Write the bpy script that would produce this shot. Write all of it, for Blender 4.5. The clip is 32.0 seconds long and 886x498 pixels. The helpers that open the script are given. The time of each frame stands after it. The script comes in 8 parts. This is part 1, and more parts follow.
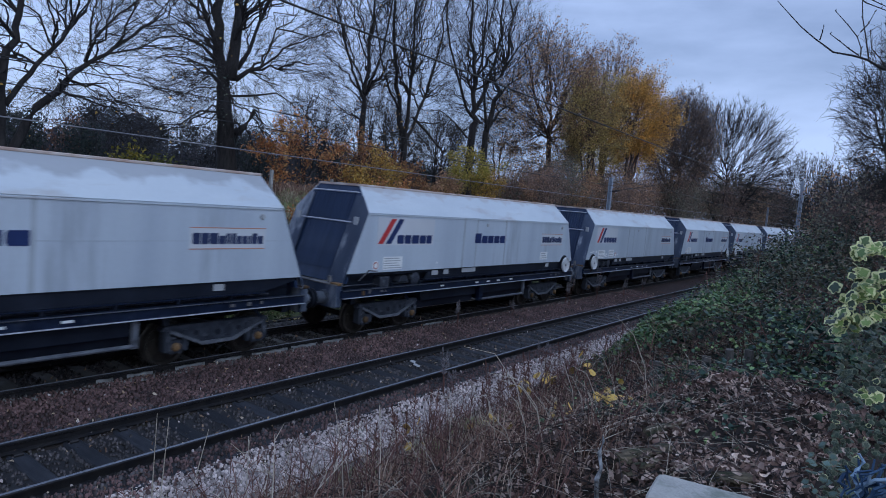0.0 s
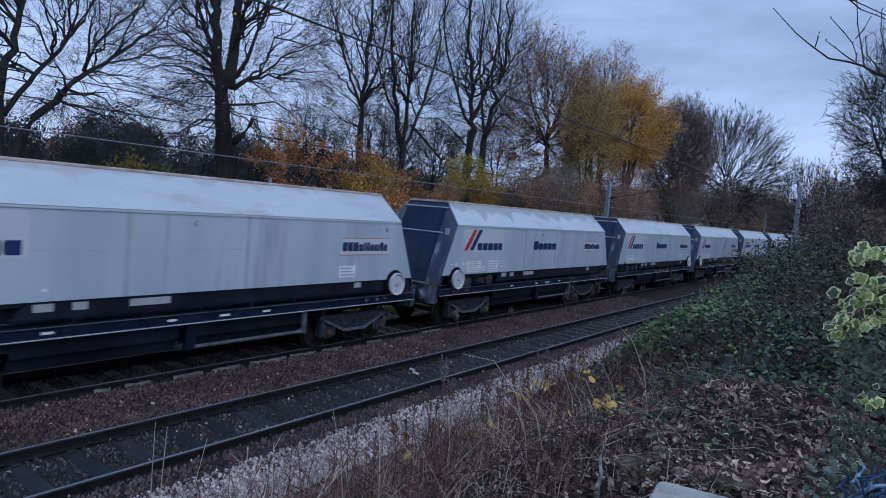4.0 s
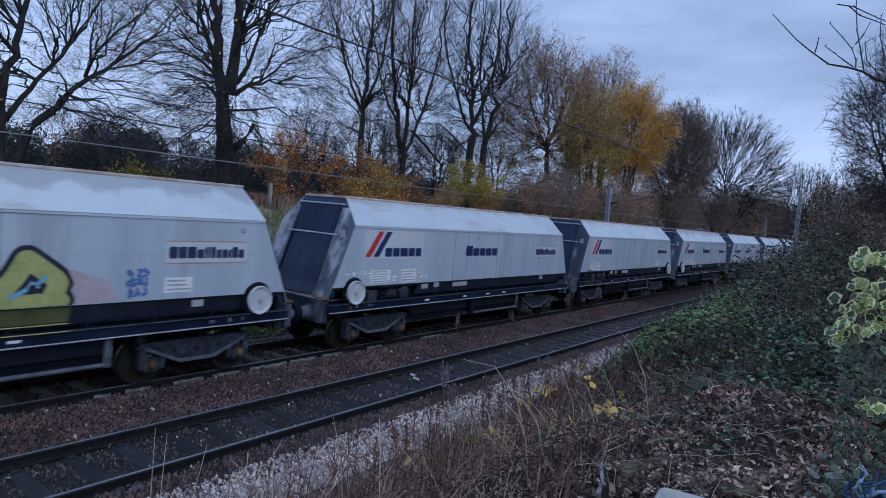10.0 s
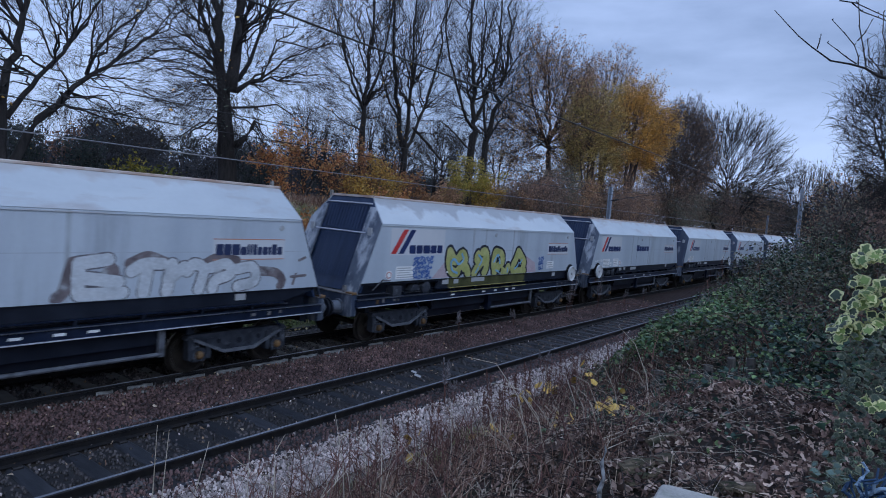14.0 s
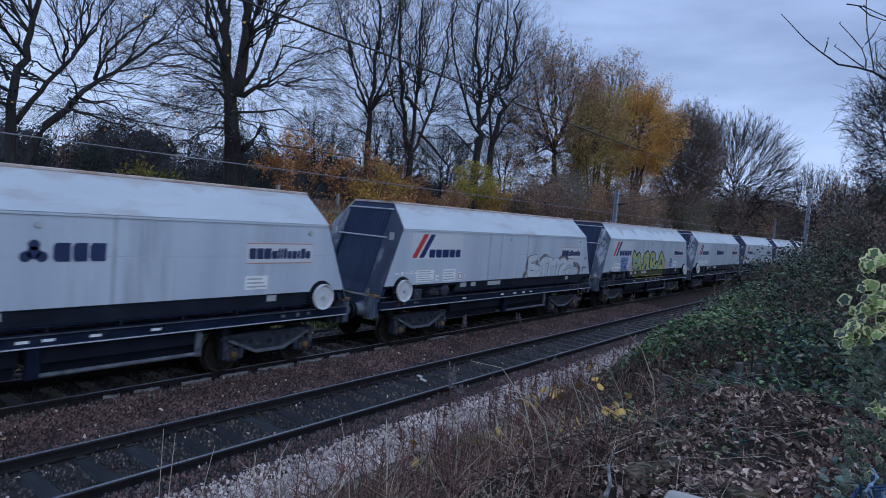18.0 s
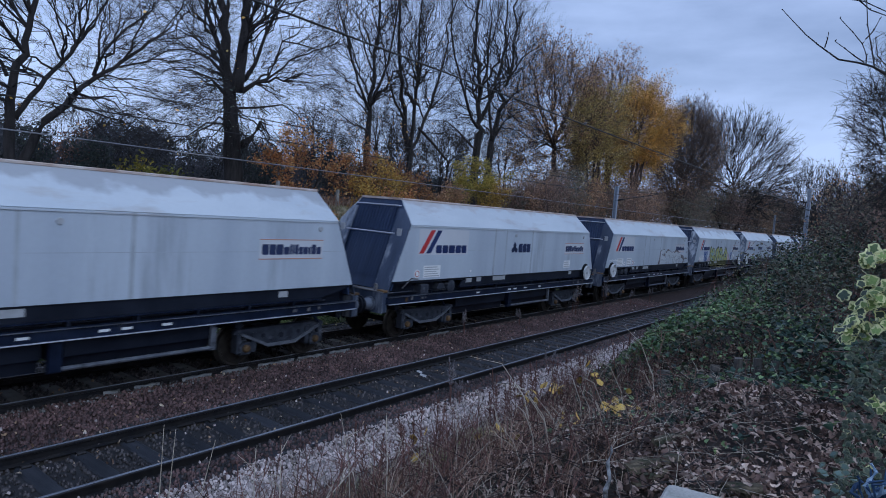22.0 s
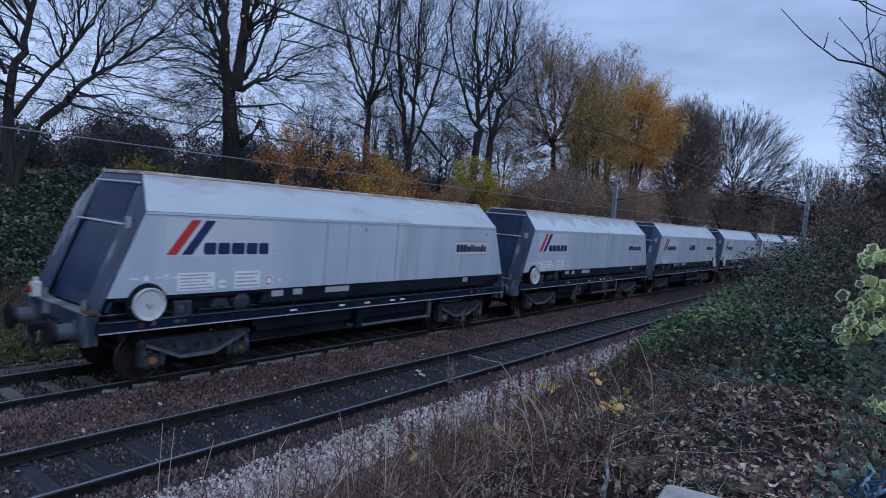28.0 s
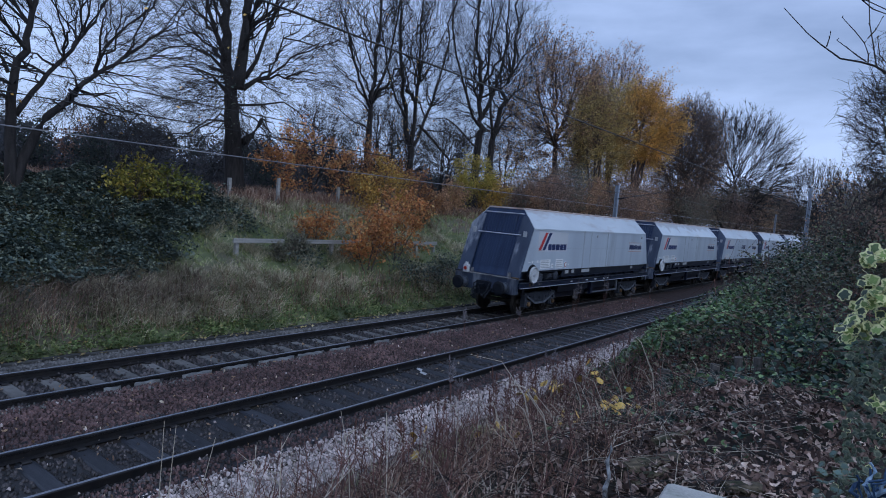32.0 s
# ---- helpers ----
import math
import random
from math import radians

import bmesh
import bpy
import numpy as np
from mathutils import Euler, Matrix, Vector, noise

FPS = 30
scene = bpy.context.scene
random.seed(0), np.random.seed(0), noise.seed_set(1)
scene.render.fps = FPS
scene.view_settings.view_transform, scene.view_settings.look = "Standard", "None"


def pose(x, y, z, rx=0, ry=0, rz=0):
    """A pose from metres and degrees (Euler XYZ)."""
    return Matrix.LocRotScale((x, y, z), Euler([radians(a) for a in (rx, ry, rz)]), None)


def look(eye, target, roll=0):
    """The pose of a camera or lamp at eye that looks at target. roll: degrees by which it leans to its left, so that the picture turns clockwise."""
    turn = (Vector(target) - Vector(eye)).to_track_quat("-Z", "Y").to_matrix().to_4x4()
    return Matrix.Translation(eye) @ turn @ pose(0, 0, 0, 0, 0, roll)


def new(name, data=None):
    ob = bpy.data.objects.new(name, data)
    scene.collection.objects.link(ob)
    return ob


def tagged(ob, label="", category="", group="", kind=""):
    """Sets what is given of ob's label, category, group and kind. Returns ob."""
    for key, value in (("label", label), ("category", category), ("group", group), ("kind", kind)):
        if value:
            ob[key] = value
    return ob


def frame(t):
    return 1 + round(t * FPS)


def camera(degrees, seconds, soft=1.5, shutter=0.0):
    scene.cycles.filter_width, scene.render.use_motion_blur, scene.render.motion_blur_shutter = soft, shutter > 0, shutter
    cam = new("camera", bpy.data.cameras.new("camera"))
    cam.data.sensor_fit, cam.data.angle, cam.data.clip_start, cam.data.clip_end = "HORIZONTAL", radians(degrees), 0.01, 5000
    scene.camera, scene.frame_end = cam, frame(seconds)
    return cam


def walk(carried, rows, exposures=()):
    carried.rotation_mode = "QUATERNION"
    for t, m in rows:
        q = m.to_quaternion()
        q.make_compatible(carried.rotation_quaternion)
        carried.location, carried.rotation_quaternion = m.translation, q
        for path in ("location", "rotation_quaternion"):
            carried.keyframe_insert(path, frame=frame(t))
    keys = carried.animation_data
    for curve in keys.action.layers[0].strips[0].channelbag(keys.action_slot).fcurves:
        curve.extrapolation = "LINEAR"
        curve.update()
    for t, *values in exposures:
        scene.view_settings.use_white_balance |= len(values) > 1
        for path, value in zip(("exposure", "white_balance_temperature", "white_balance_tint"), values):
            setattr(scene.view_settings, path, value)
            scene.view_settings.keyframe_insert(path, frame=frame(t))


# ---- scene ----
cam = camera(70.96, 32.0, soft=0.95, shutter=0.5)
EYE = Vector((0.0, 0.0, 3.66))


def aim(yaw, pitch, roll):
    """The camera's pose at its stand: yaw to the left of the track's line, degrees."""
    a, b = radians(yaw), radians(pitch)
    way = Vector((math.cos(b) * math.cos(a), math.cos(b) * math.sin(a), math.sin(b)))
    return look(EYE, EYE + way, roll)


# seconds, yaw, pitch, roll of the hand-held camera
SWAY = [
    (0.0, 36.290, -4.440, 5.007),
    (0.5, 36.284, -4.414, 5.008),
    (1.0, 36.262, -4.361, 4.974),
    (1.5, 36.223, -4.303, 4.922),
    (2.0, 36.212, -4.234, 4.887),
    (2.5, 36.213, -4.127, 4.823),
    (3.0, 36.204, -4.030, 4.782),
    (3.5, 36.206, -3.922, 4.742),
    (5.5, 36.293, -3.240, 4.728),
    (6.0, 36.337, -3.168, 4.724),
    (6.5, 36.355, -3.092, 4.719),
    (7.0, 36.361, -3.041, 4.729),
    (7.5, 36.364, -3.019, 4.723),
    (8.0, 36.363, -3.025, 4.719),
    (8.5, 36.362, -3.044, 4.719),
    (9.0, 36.355, -3.106, 4.730),
    (9.5, 36.338, -3.189, 4.717),
    (10.0, 36.301, -3.271, 4.705),
    (10.5, 36.284, -3.378, 4.706),
    (11.0, 36.303, -3.467, 4.725),
    (11.5, 36.295, -3.510, 4.741),
    (12.0, 36.290, -3.559, 4.751),
    (12.5, 36.285, -3.580, 4.766),
    (13.0, 36.310, -3.577, 4.770),
    (13.5, 36.343, -3.577, 4.731),
    (14.0, 36.400, -3.537, 4.685),
    (14.5, 36.425, -3.489, 4.684),
    (16.5, 36.862, -3.171, 4.645),
    (17.0, 36.907, -3.184, 4.612),
    (17.5, 36.940, -3.192, 4.612),
    (18.0, 36.961, -3.201, 4.679),
    (18.5, 36.969, -3.237, 4.703),
    (19.0, 36.992, -3.302, 4.696),
    (19.5, 37.002, -3.383, 4.685),
    (20.0, 37.001, -3.458, 4.673),
    (20.5, 36.998, -3.517, 4.644),
    (21.0, 36.980, -3.552, 4.634),
    (21.5, 36.947, -3.566, 4.654),
    (22.0, 36.909, -3.589, 4.635),
    (22.5, 36.869, -3.614, 4.631),
    (23.0, 36.847, -3.629, 4.661),
    (23.5, 36.819, -3.658, 4.678),
    (24.0, 36.782, -3.679, 4.714),
    (24.5, 36.767, -3.680, 4.733),
    (25.0, 36.773, -3.677, 4.739),
    (25.5, 36.777, -3.667, 4.745),
    (27.5, 36.802, -3.650, 4.774),
    (28.0, 36.816, -3.659, 4.782),
    (28.5, 36.833, -3.654, 4.785),
    (29.0, 36.838, -3.637, 4.809),
    (29.5, 36.836, -3.635, 4.836),
    (30.0, 36.853, -3.656, 4.855),
    (30.5, 36.882, -3.696, 4.843),
    (31.0, 36.898, -3.717, 4.846),
    (31.5, 36.914, -3.752, 4.859),
    (32.0, 36.945, -3.784, 4.847),
]
walk(cam, [(t, aim(yaw, pitch, roll)) for t, yaw, pitch, roll in SWAY])

# ---- light ----
world = bpy.data.worlds.new("dusk_sky")
scene.world = world
world.use_nodes = True


def build_sky():
    """A high overcast at dusk: a thin clear sky behind broad soft cloud."""
    nt = world.node_tree
    nt.nodes.clear()
    out = nt.nodes.new("ShaderNodeOutputWorld")
    sky = nt.nodes.new("ShaderNodeTexSky")
    sky.sky_type = "NISHITA"
    sky.sun_disc = False
    sky.sun_elevation, sky.sun_rotation = radians(24), radians(210)
    thin = nt.nodes.new("ShaderNodeBackground")
    thin.inputs["Strength"].default_value = 0.02
    nt.links.new(sky.outputs["Color"], thin.inputs["Color"])
    co = nt.nodes.new("ShaderNodeTexCoord")
    mp = nt.nodes.new("ShaderNodeMapping")
    mp.inputs["Scale"].default_value = (1.0, 1.0, 3.6)
    nz = nt.nodes.new("ShaderNodeTexNoise")
    nz.inputs["Scale"].default_value = 1.7
    nz.inputs["Detail"].default_value = 7
    nz.inputs["Roughness"].default_value = 0.55
    ramp = nt.nodes.new("ShaderNodeValToRGB")
    e = ramp.color_ramp.elements
    e[0].position, e[0].color = 0.34, (0.210, 0.295, 0.512, 1)
    e[1].position, e[1].color = 0.61, (0.392, 0.518, 0.84, 1)
    cloud = nt.nodes.new("ShaderNodeBackground")
    cloud.inputs["Strength"].default_value = CLOUD
    add = nt.nodes.new("ShaderNodeAddShader")
    nt.links.new(co.outputs["Generated"], mp.inputs["Vector"])
    nt.links.new(mp.outputs["Vector"], nz.inputs["Vector"])
    nt.links.new(nz.outputs["Fac"], ramp.inputs["Fac"])
    nt.links.new(ramp.outputs["Color"], cloud.inputs["Color"])
    nt.links.new(thin.outputs[0], add.inputs[0])
    nt.links.new(cloud.outputs[0], add.inputs[1])
    nt.links.new(add.outputs[0], out.inputs["Surface"])


CLOUD = 1.14
build_sky()
sun_data = bpy.data.lights.new("sun", "SUN")
sun_data.energy, sun_data.angle, sun_data.color = 0.78, radians(45), (0.68, 0.85, 1.0)
sun = new("sun", sun_data)
sun.matrix_world = look((0, -30, 40), (12, 12, 0))

# ---- materials ----
MATS = {}


def mat(name, c1, c2, rough=0.8, metal=0.0, scale=4.0, fine=40.0, bump=0.15, rand=0.0, island=0.0, spec=0.3, stretch=(1, 1, 1), c3=None, spots=0.62, grain=0.28, band=None):
    """A procedural surface: two colours in broad patches, fine grain, optional third colour as stains, per-piece variation."""
    if name in MATS:
        return MATS[name]
    m = bpy.data.materials.new(name)
    m.use_nodes = True
    nt = m.node_tree
    n, ln = nt.nodes, nt.links.new
    b = n["Principled BSDF"]
    b.inputs["Roughness"].default_value = rough
    b.inputs["Metallic"].default_value = metal
    b.inputs["Specular IOR Level"].default_value = spec
    co = n.new("ShaderNodeTexCoord")
    mp = n.new("ShaderNodeMapping")
    mp.inputs["Scale"].default_value = stretch
    ln(co.outputs["Object"], mp.inputs["Vector"])
    big = n.new("ShaderNodeTexNoise")
    big.inputs["Scale"].default_value, big.inputs["Detail"].default_value = scale, 5
    ln(mp.outputs["Vector"], big.inputs["Vector"])
    small = n.new("ShaderNodeTexNoise")
    small.inputs["Scale"].default_value, small.inputs["Detail"].default_value = fine, 4
    ln(co.outputs["Object"], small.inputs["Vector"])
    mr = n.new("ShaderNodeMapRange")
    mr.inputs["From Min"].default_value, mr.inputs["From Max"].default_value = 0.35, 0.65
    ln(big.outputs["Fac"], mr.inputs["Value"])
    mix = n.new("ShaderNodeMix")
    mix.data_type = "RGBA"
    mix.inputs["A"].default_value, mix.inputs["B"].default_value = (*c1, 1), (*c2, 1)
    ln(mr.outputs["Result"], mix.inputs["Factor"])
    col = mix.outputs["Result"]
    if c3:
        st = n.new("ShaderNodeTexNoise")
        st.inputs["Scale"].default_value, st.inputs["Detail"].default_value = scale * 0.6, 8
        st.inputs["Roughness"].default_value = 0.65
        sh = n.new("ShaderNodeVectorMath")
        sh.operation = "ADD"
        sh.inputs[1].default_value = (7.3, 2.1, 5.5)
        ln(mp.outputs["Vector"], sh.inputs[0])
        ln(sh.outputs["Vector"], st.inputs["Vector"])
        sr = n.new("ShaderNodeMapRange")
        sr.inputs["From Min"].default_value, sr.inputs["From Max"].default_value = spots - 0.06, spots + 0.06
        ln(st.outputs["Fac"], sr.inputs["Value"])
        m3 = n.new("ShaderNodeMix")
        m3.data_type = "RGBA"
        ln(sr.outputs["Result"], m3.inputs["Factor"])
        ln(col, m3.inputs["A"])
        m3.inputs["B"].default_value = (*c3, 1)
        col = m3.outputs["Result"]
    if band:
        low, high, tone = band
        sp = n.new("ShaderNodeSeparateXYZ")
        ln(co.outputs["Object"], sp.inputs["Vector"])
        rag = n.new("ShaderNodeTexNoise")
        rag.inputs["Scale"].default_value, rag.inputs["Detail"].default_value = 1.3, 7
        ln(co.outputs["Object"], rag.inputs["Vector"])
        up = n.new("ShaderNodeMath")
        up.operation = "MULTIPLY_ADD"
        up.inputs[1].default_value = (high - low) * 3.2
        ln(rag.outputs["Fac"], up.inputs[0])
        ln(sp.outputs["Z"], up.inputs[2])
        br = n.new("ShaderNodeMapRange")
        br.inputs["From Min"].default_value = low + (high - low) * 2.0
        br.inputs["From Max"].default_value = low + (high - low) * 2.35
        br.inputs["To Max"].default_value = 0.55
        ln(up.outputs["Value"], br.inputs["Value"])
        mb = n.new("ShaderNodeMix")
        mb.data_type = "RGBA"
        ln(br.outputs["Result"], mb.inputs["Factor"])
        ln(col, mb.inputs["A"])
        mb.inputs["B"].default_value = (*tone, 1)
        col = mb.outputs["Result"]
    hs = n.new("ShaderNodeHueSaturation")
    ln(col, hs.inputs["Color"])
    v = n.new("ShaderNodeMapRange")
    v.inputs["To Min"].default_value, v.inputs["To Max"].default_value = 1 - grain, 1 + grain
    ln(small.outputs["Fac"], v.inputs["Value"])
    val = v.outputs["Result"]
    for amount, node, sock in ((rand, "ShaderNodeObjectInfo", "Random"), (island, "ShaderNodeNewGeometry", "Random Per Island")):
        if amount:
            src = n.new(node)
            r = n.new("ShaderNodeMapRange")
            r.inputs["To Min"].default_value, r.inputs["To Max"].default_value = 1 - amount, 1 + amount
            ln(src.outputs[sock], r.inputs["Value"])
            mu = n.new("ShaderNodeMath")
            mu.operation = "MULTIPLY"
            ln(val, mu.inputs[0])
            ln(r.outputs["Result"], mu.inputs[1])
            val = mu.outputs["Value"]
    ln(val, hs.inputs["Value"])
    ln(hs.outputs["Color"], b.inputs["Base Color"])
    if bump:
        bp = n.new("ShaderNodeBump")
        bp.inputs["Strength"].default_value, bp.inputs["Distance"].default_value = bump, 0.01
        ln(small.outputs["Fac"], bp.inputs["Height"])
        ln(bp.outputs["Normal"], b.inputs["Normal"])
    MATS[name] = m
    return m


def leafmat(name, c1, c2, c3=None, rough=0.6, thin=0.2):
    """Leaves: the colour changes from leaf to leaf, and some light passes through."""
    if name in MATS:
        return MATS[name]
    m = bpy.data.materials.new(name)
    m.use_nodes = True
    n, ln = m.node_tree.nodes, m.node_tree.links.new
    b = n["Principled BSDF"]
    b.inputs["Roughness"].default_value = rough
    b.inputs["Specular IOR Level"].default_value = 0.25
    geo = n.new("ShaderNodeNewGeometry")
    ramp = n.new("ShaderNodeValToRGB")
    e = ramp.color_ramp.elements
    e[0].color, e[1].color = (*c1, 1), (*c2, 1)
    if c3:
        e[1].position = 0.7
        x = e.new(1.0)
        x.color = (*c3, 1)
    ln(geo.outputs["Random Per Island"], ramp.inputs["Fac"])
    co = n.new("ShaderNodeTexCoord")
    nz = n.new("ShaderNodeTexNoise")
    nz.inputs["Scale"].default_value = 0.9
    ln(co.outputs["Object"], nz.inputs["Vector"])
    v = n.new("ShaderNodeMapRange")
    v.inputs["From Min"].default_value, v.inputs["From Max"].default_value = 0.3, 0.7
    v.inputs["To Min"].default_value, v.inputs["To Max"].default_value = 0.6, 1.4
    ln(nz.outputs["Fac"], v.inputs["Value"])
    hs = n.new("ShaderNodeHueSaturation")
    ln(ramp.outputs["Color"], hs.inputs["Color"])
    ln(v.outputs["Result"], hs.inputs["Value"])
    ln(hs.outputs["Color"], b.inputs["Base Color"])
    tr = n.new("ShaderNodeBsdfTranslucent")
    ln(hs.outputs["Color"], tr.inputs["Color"])
    mx = n.new("ShaderNodeMixShader")
    mx.inputs["Fac"].default_value = thin
    ln(b.outputs["BSDF"], mx.inputs[1])
    ln(tr.outputs["BSDF"], mx.inputs[2])
    ln(mx.outputs["Shader"], n["Material Output"].inputs["Surface"])
    MATS[name] = m
    return m


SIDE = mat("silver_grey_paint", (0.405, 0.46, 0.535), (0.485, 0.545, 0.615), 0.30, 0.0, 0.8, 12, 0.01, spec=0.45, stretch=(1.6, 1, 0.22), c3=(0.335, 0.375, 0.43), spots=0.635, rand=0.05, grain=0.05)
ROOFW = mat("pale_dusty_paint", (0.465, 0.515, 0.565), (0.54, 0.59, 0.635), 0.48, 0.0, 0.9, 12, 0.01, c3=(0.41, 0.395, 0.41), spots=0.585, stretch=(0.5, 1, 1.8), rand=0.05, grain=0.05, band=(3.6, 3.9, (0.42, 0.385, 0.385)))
STAINED = mat("streaked_dusty_paint", (0.50, 0.555, 0.61), (0.57, 0.62, 0.665), 0.48, 0.0, 0.9, 12, 0.01, c3=(0.44, 0.43, 0.43), spots=0.60, stretch=(0.5, 1, 1.8), grain=0.05, band=(3.38, 3.74, (0.25, 0.245, 0.265)))
ENDS = mat("slate_blue_paint", (0.020, 0.036, 0.080), (0.036, 0.060, 0.122), 0.32, 0.0, 1.2, 20, 0.02, c3=(0.12, 0.135, 0.165), spots=0.645, stretch=(1, 3.5, 0.16), grain=0.08)
BLACK = mat("black_oily_steel", (0.006, 0.008, 0.013), (0.013, 0.016, 0.025), 0.45, 0.1, 3, 50, 0.12, c3=(0.04, 0.045, 0.06), spots=0.64)
FRAME = mat("dark_painted_steel", (0.006, 0.011, 0.028), (0.014, 0.023, 0.050), 0.30, 0.1, 3, 50, 0.08, c3=(0.05, 0.062, 0.09), spots=0.66)
# its pale c3 flecks are painted highlights on the dusted castings
BOGIE = mat("brake_dusted_glint_steel", (0.026, 0.031, 0.044), (0.055, 0.062, 0.08), 0.45, 0.2, 5, 60, 0.2, c3=(0.14, 0.15, 0.175), spots=0.62)
TREAD = mat("worn_wheel_steel", (0.05, 0.045, 0.042), (0.09, 0.08, 0.072), 0.45, 0.7, 4, 50, 0.08)
# EDGE is coloured pale for the sky light along rubbed steel edges
EDGE = mat("rubbed_skylit_steel", (0.42, 0.43, 0.50), (0.58, 0.59, 0.66), 0.35, 0.2, 3, 50, 0.03, c3=(0.16, 0.16, 0.19), spots=0.66, grain=0.1)
RIMW = mat("white_enamel", (0.50, 0.515, 0.54), (0.58, 0.595, 0.615), 0.45, 0, 3, 30, 0.03, c3=(0.4, 0.38, 0.35), spots=0.68)
PLATE = mat("white_notice", (0.74, 0.75, 0.77), (0.80, 0.81, 0.82), 0.6, 0, 3, 30, 0.0, grain=0.04)
INK = mat("grey_print", (0.36, 0.375, 0.40), (0.44, 0.455, 0.48), 0.6, 0, 3, 30, 0.0, grain=0.1)
RED = mat("red_vinyl", (0.48, 0.035, 0.038), (0.55, 0.05, 0.05), 0.5, 0, 2, 30, 0.02)
NAVY = mat("navy_vinyl", (0.010, 0.024, 0.095), (0.015, 0.033, 0.12), 0.5, 0, 2, 30, 0.02)
SLATE = mat("slate_vinyl", (0.018, 0.03, 0.085), (0.026, 0.042, 0.105), 0.5, 0, 2, 30, 0.0, grain=0.1)
ORANGE = mat("orange_line", (0.50, 0.20, 0.12), (0.56, 0.26, 0.17), 0.5, 0, 2, 30, 0.02)
YELLOW = mat("ochre_axle_cap", (0.09, 0.055, 0.03), (0.16, 0.09, 0.04), 0.6, 0, 6, 40, 0.05, rand=0.5)
# pale blue-grey base stands in for sky reflected in the rail heads
RAILTOP = mat("polished_skylit_rail_head", (0.19, 0.20, 0.24), (0.29, 0.305, 0.35), 0.32, 0.3, 3, 60, 0.03, stretch=(0.2, 3, 1))
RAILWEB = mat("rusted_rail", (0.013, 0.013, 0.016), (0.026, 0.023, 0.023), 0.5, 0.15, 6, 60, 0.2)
CONC = mat("weathered_concrete", (0.09, 0.086, 0.084), (0.145, 0.139, 0.134), 0.85, 0, 3, 60, 0.2, rand=0.2, c3=(0.07, 0.066, 0.062), spots=0.60)
TIMBER = mat("dark_sleeper", (0.020, 0.022, 0.028), (0.038, 0.040, 0.048), 0.45, 0, 3, 50, 0.25, rand=0.3, stretch=(6, 1, 1))
STONE_D = mat("oily_ballast", (0.020, 0.017, 0.019), (0.070, 0.059, 0.059), 0.5, 0, 1, 60, 0.2, island=0.85, spec=0.4)
STONE_B = mat("rusty_ballast", (0.056, 0.030, 0.029), (0.132, 0.075, 0.069), 0.55, 0, 1, 60, 0.2, island=0.75, spec=0.4)
STONE_W = mat("clean_ballast", (0.33, 0.275, 0.265), (0.56, 0.475, 0.45), 0.9, 0, 1, 60, 0.2, island=0.55)
STONE_G = mat("grey_ballast", (0.11, 0.105, 0.105), (0.17, 0.16, 0.155), 0.9, 0, 1, 60, 0.2, island=0.4)
STONE_P = mat("dusty_pale_ballast", (0.09, 0.085, 0.083), (0.20, 0.19, 0.182), 0.9, 0, 1, 60, 0.2, island=0.6)
# beds are darker than their stones: the shade of the gaps, put into colour
BED_D = mat("shaded_oily_chippings", (0.018, 0.017, 0.019), (0.034, 0.033, 0.035), 0.6, 0, 3, 45, 0.6, grain=0.5)
BED_B = mat("shaded_rusty_chippings", (0.026, 0.015, 0.014), (0.045, 0.027, 0.024), 0.9, 0, 3, 45, 0.6, grain=0.5)
BED_W = mat("shaded_pale_chippings", (0.12, 0.105, 0.10), (0.22, 0.195, 0.185), 0.9, 0, 3, 45, 0.6, grain=0.5)
BED_G = mat("shaded_grey_chippings", (0.05, 0.047, 0.047), (0.085, 0.08, 0.078), 0.9, 0, 3, 45, 0.6, grain=0.5)
SOIL = mat("leafy_soil", (0.020, 0.015, 0.013), (0.040, 0.030, 0.026), 0.95, 0, 1.2, 30, 0.5, c3=(0.033, 0.034, 0.02), spots=0.58)
BARK = mat("dark_bark", (0.022, 0.020, 0.021), (0.046, 0.041, 0.041), 0.9, 0, 3, 30, 0.5, stretch=(3, 3, 0.5))
BARKB = mat("brown_bark", (0.075, 0.058, 0.055), (0.125, 0.095, 0.084), 0.9, 0, 3, 30, 0.4, stretch=(3, 3, 0.5))
GALV = mat("galvanised_mast", (0.26, 0.30, 0.36), (0.34, 0.38, 0.44), 0.45, 0.6, 3, 40, 0.05)
WIRE = mat("dull_copper_wire", (0.03, 0.03, 0.032), (0.05, 0.05, 0.05), 0.5, 0.5, 3, 40, 0.0)
WIREP = mat("pale_wire", (0.20, 0.20, 0.22), (0.26, 0.26, 0.28), 0.5, 0.4, 3, 40, 0.0)
DRY = leafmat("dry_stalks", (0.10, 0.053, 0.041), (0.30, 0.175, 0.128), (0.52, 0.40, 0.31), 0.8)
LITTER = leafmat("fallen_leaves", (0.030, 0.019, 0.017), (0.27, 0.175, 0.145), (0.76, 0.60, 0.51), 0.75)
GOLD = leafmat("golden_leaves", (0.58, 0.30, 0.075), (0.86, 0.48, 0.115), (0.80, 0.56, 0.20), thin=0.45)
RUSSET = leafmat("russet_leaves", (0.42, 0.165, 0.07), (0.68, 0.31, 0.125), (0.62, 0.43, 0.18), thin=0.4)
COPPER = leafmat("copper_leaves", (0.38, 0.215, 0.14), (0.56, 0.32, 0.18), (0.66, 0.44, 0.25), thin=0.5)
BRAMBLE = leafmat("bramble_leaves", (0.012, 0.027, 0.028), (0.055, 0.105, 0.070), (0.25, 0.36, 0.15), 0.33)
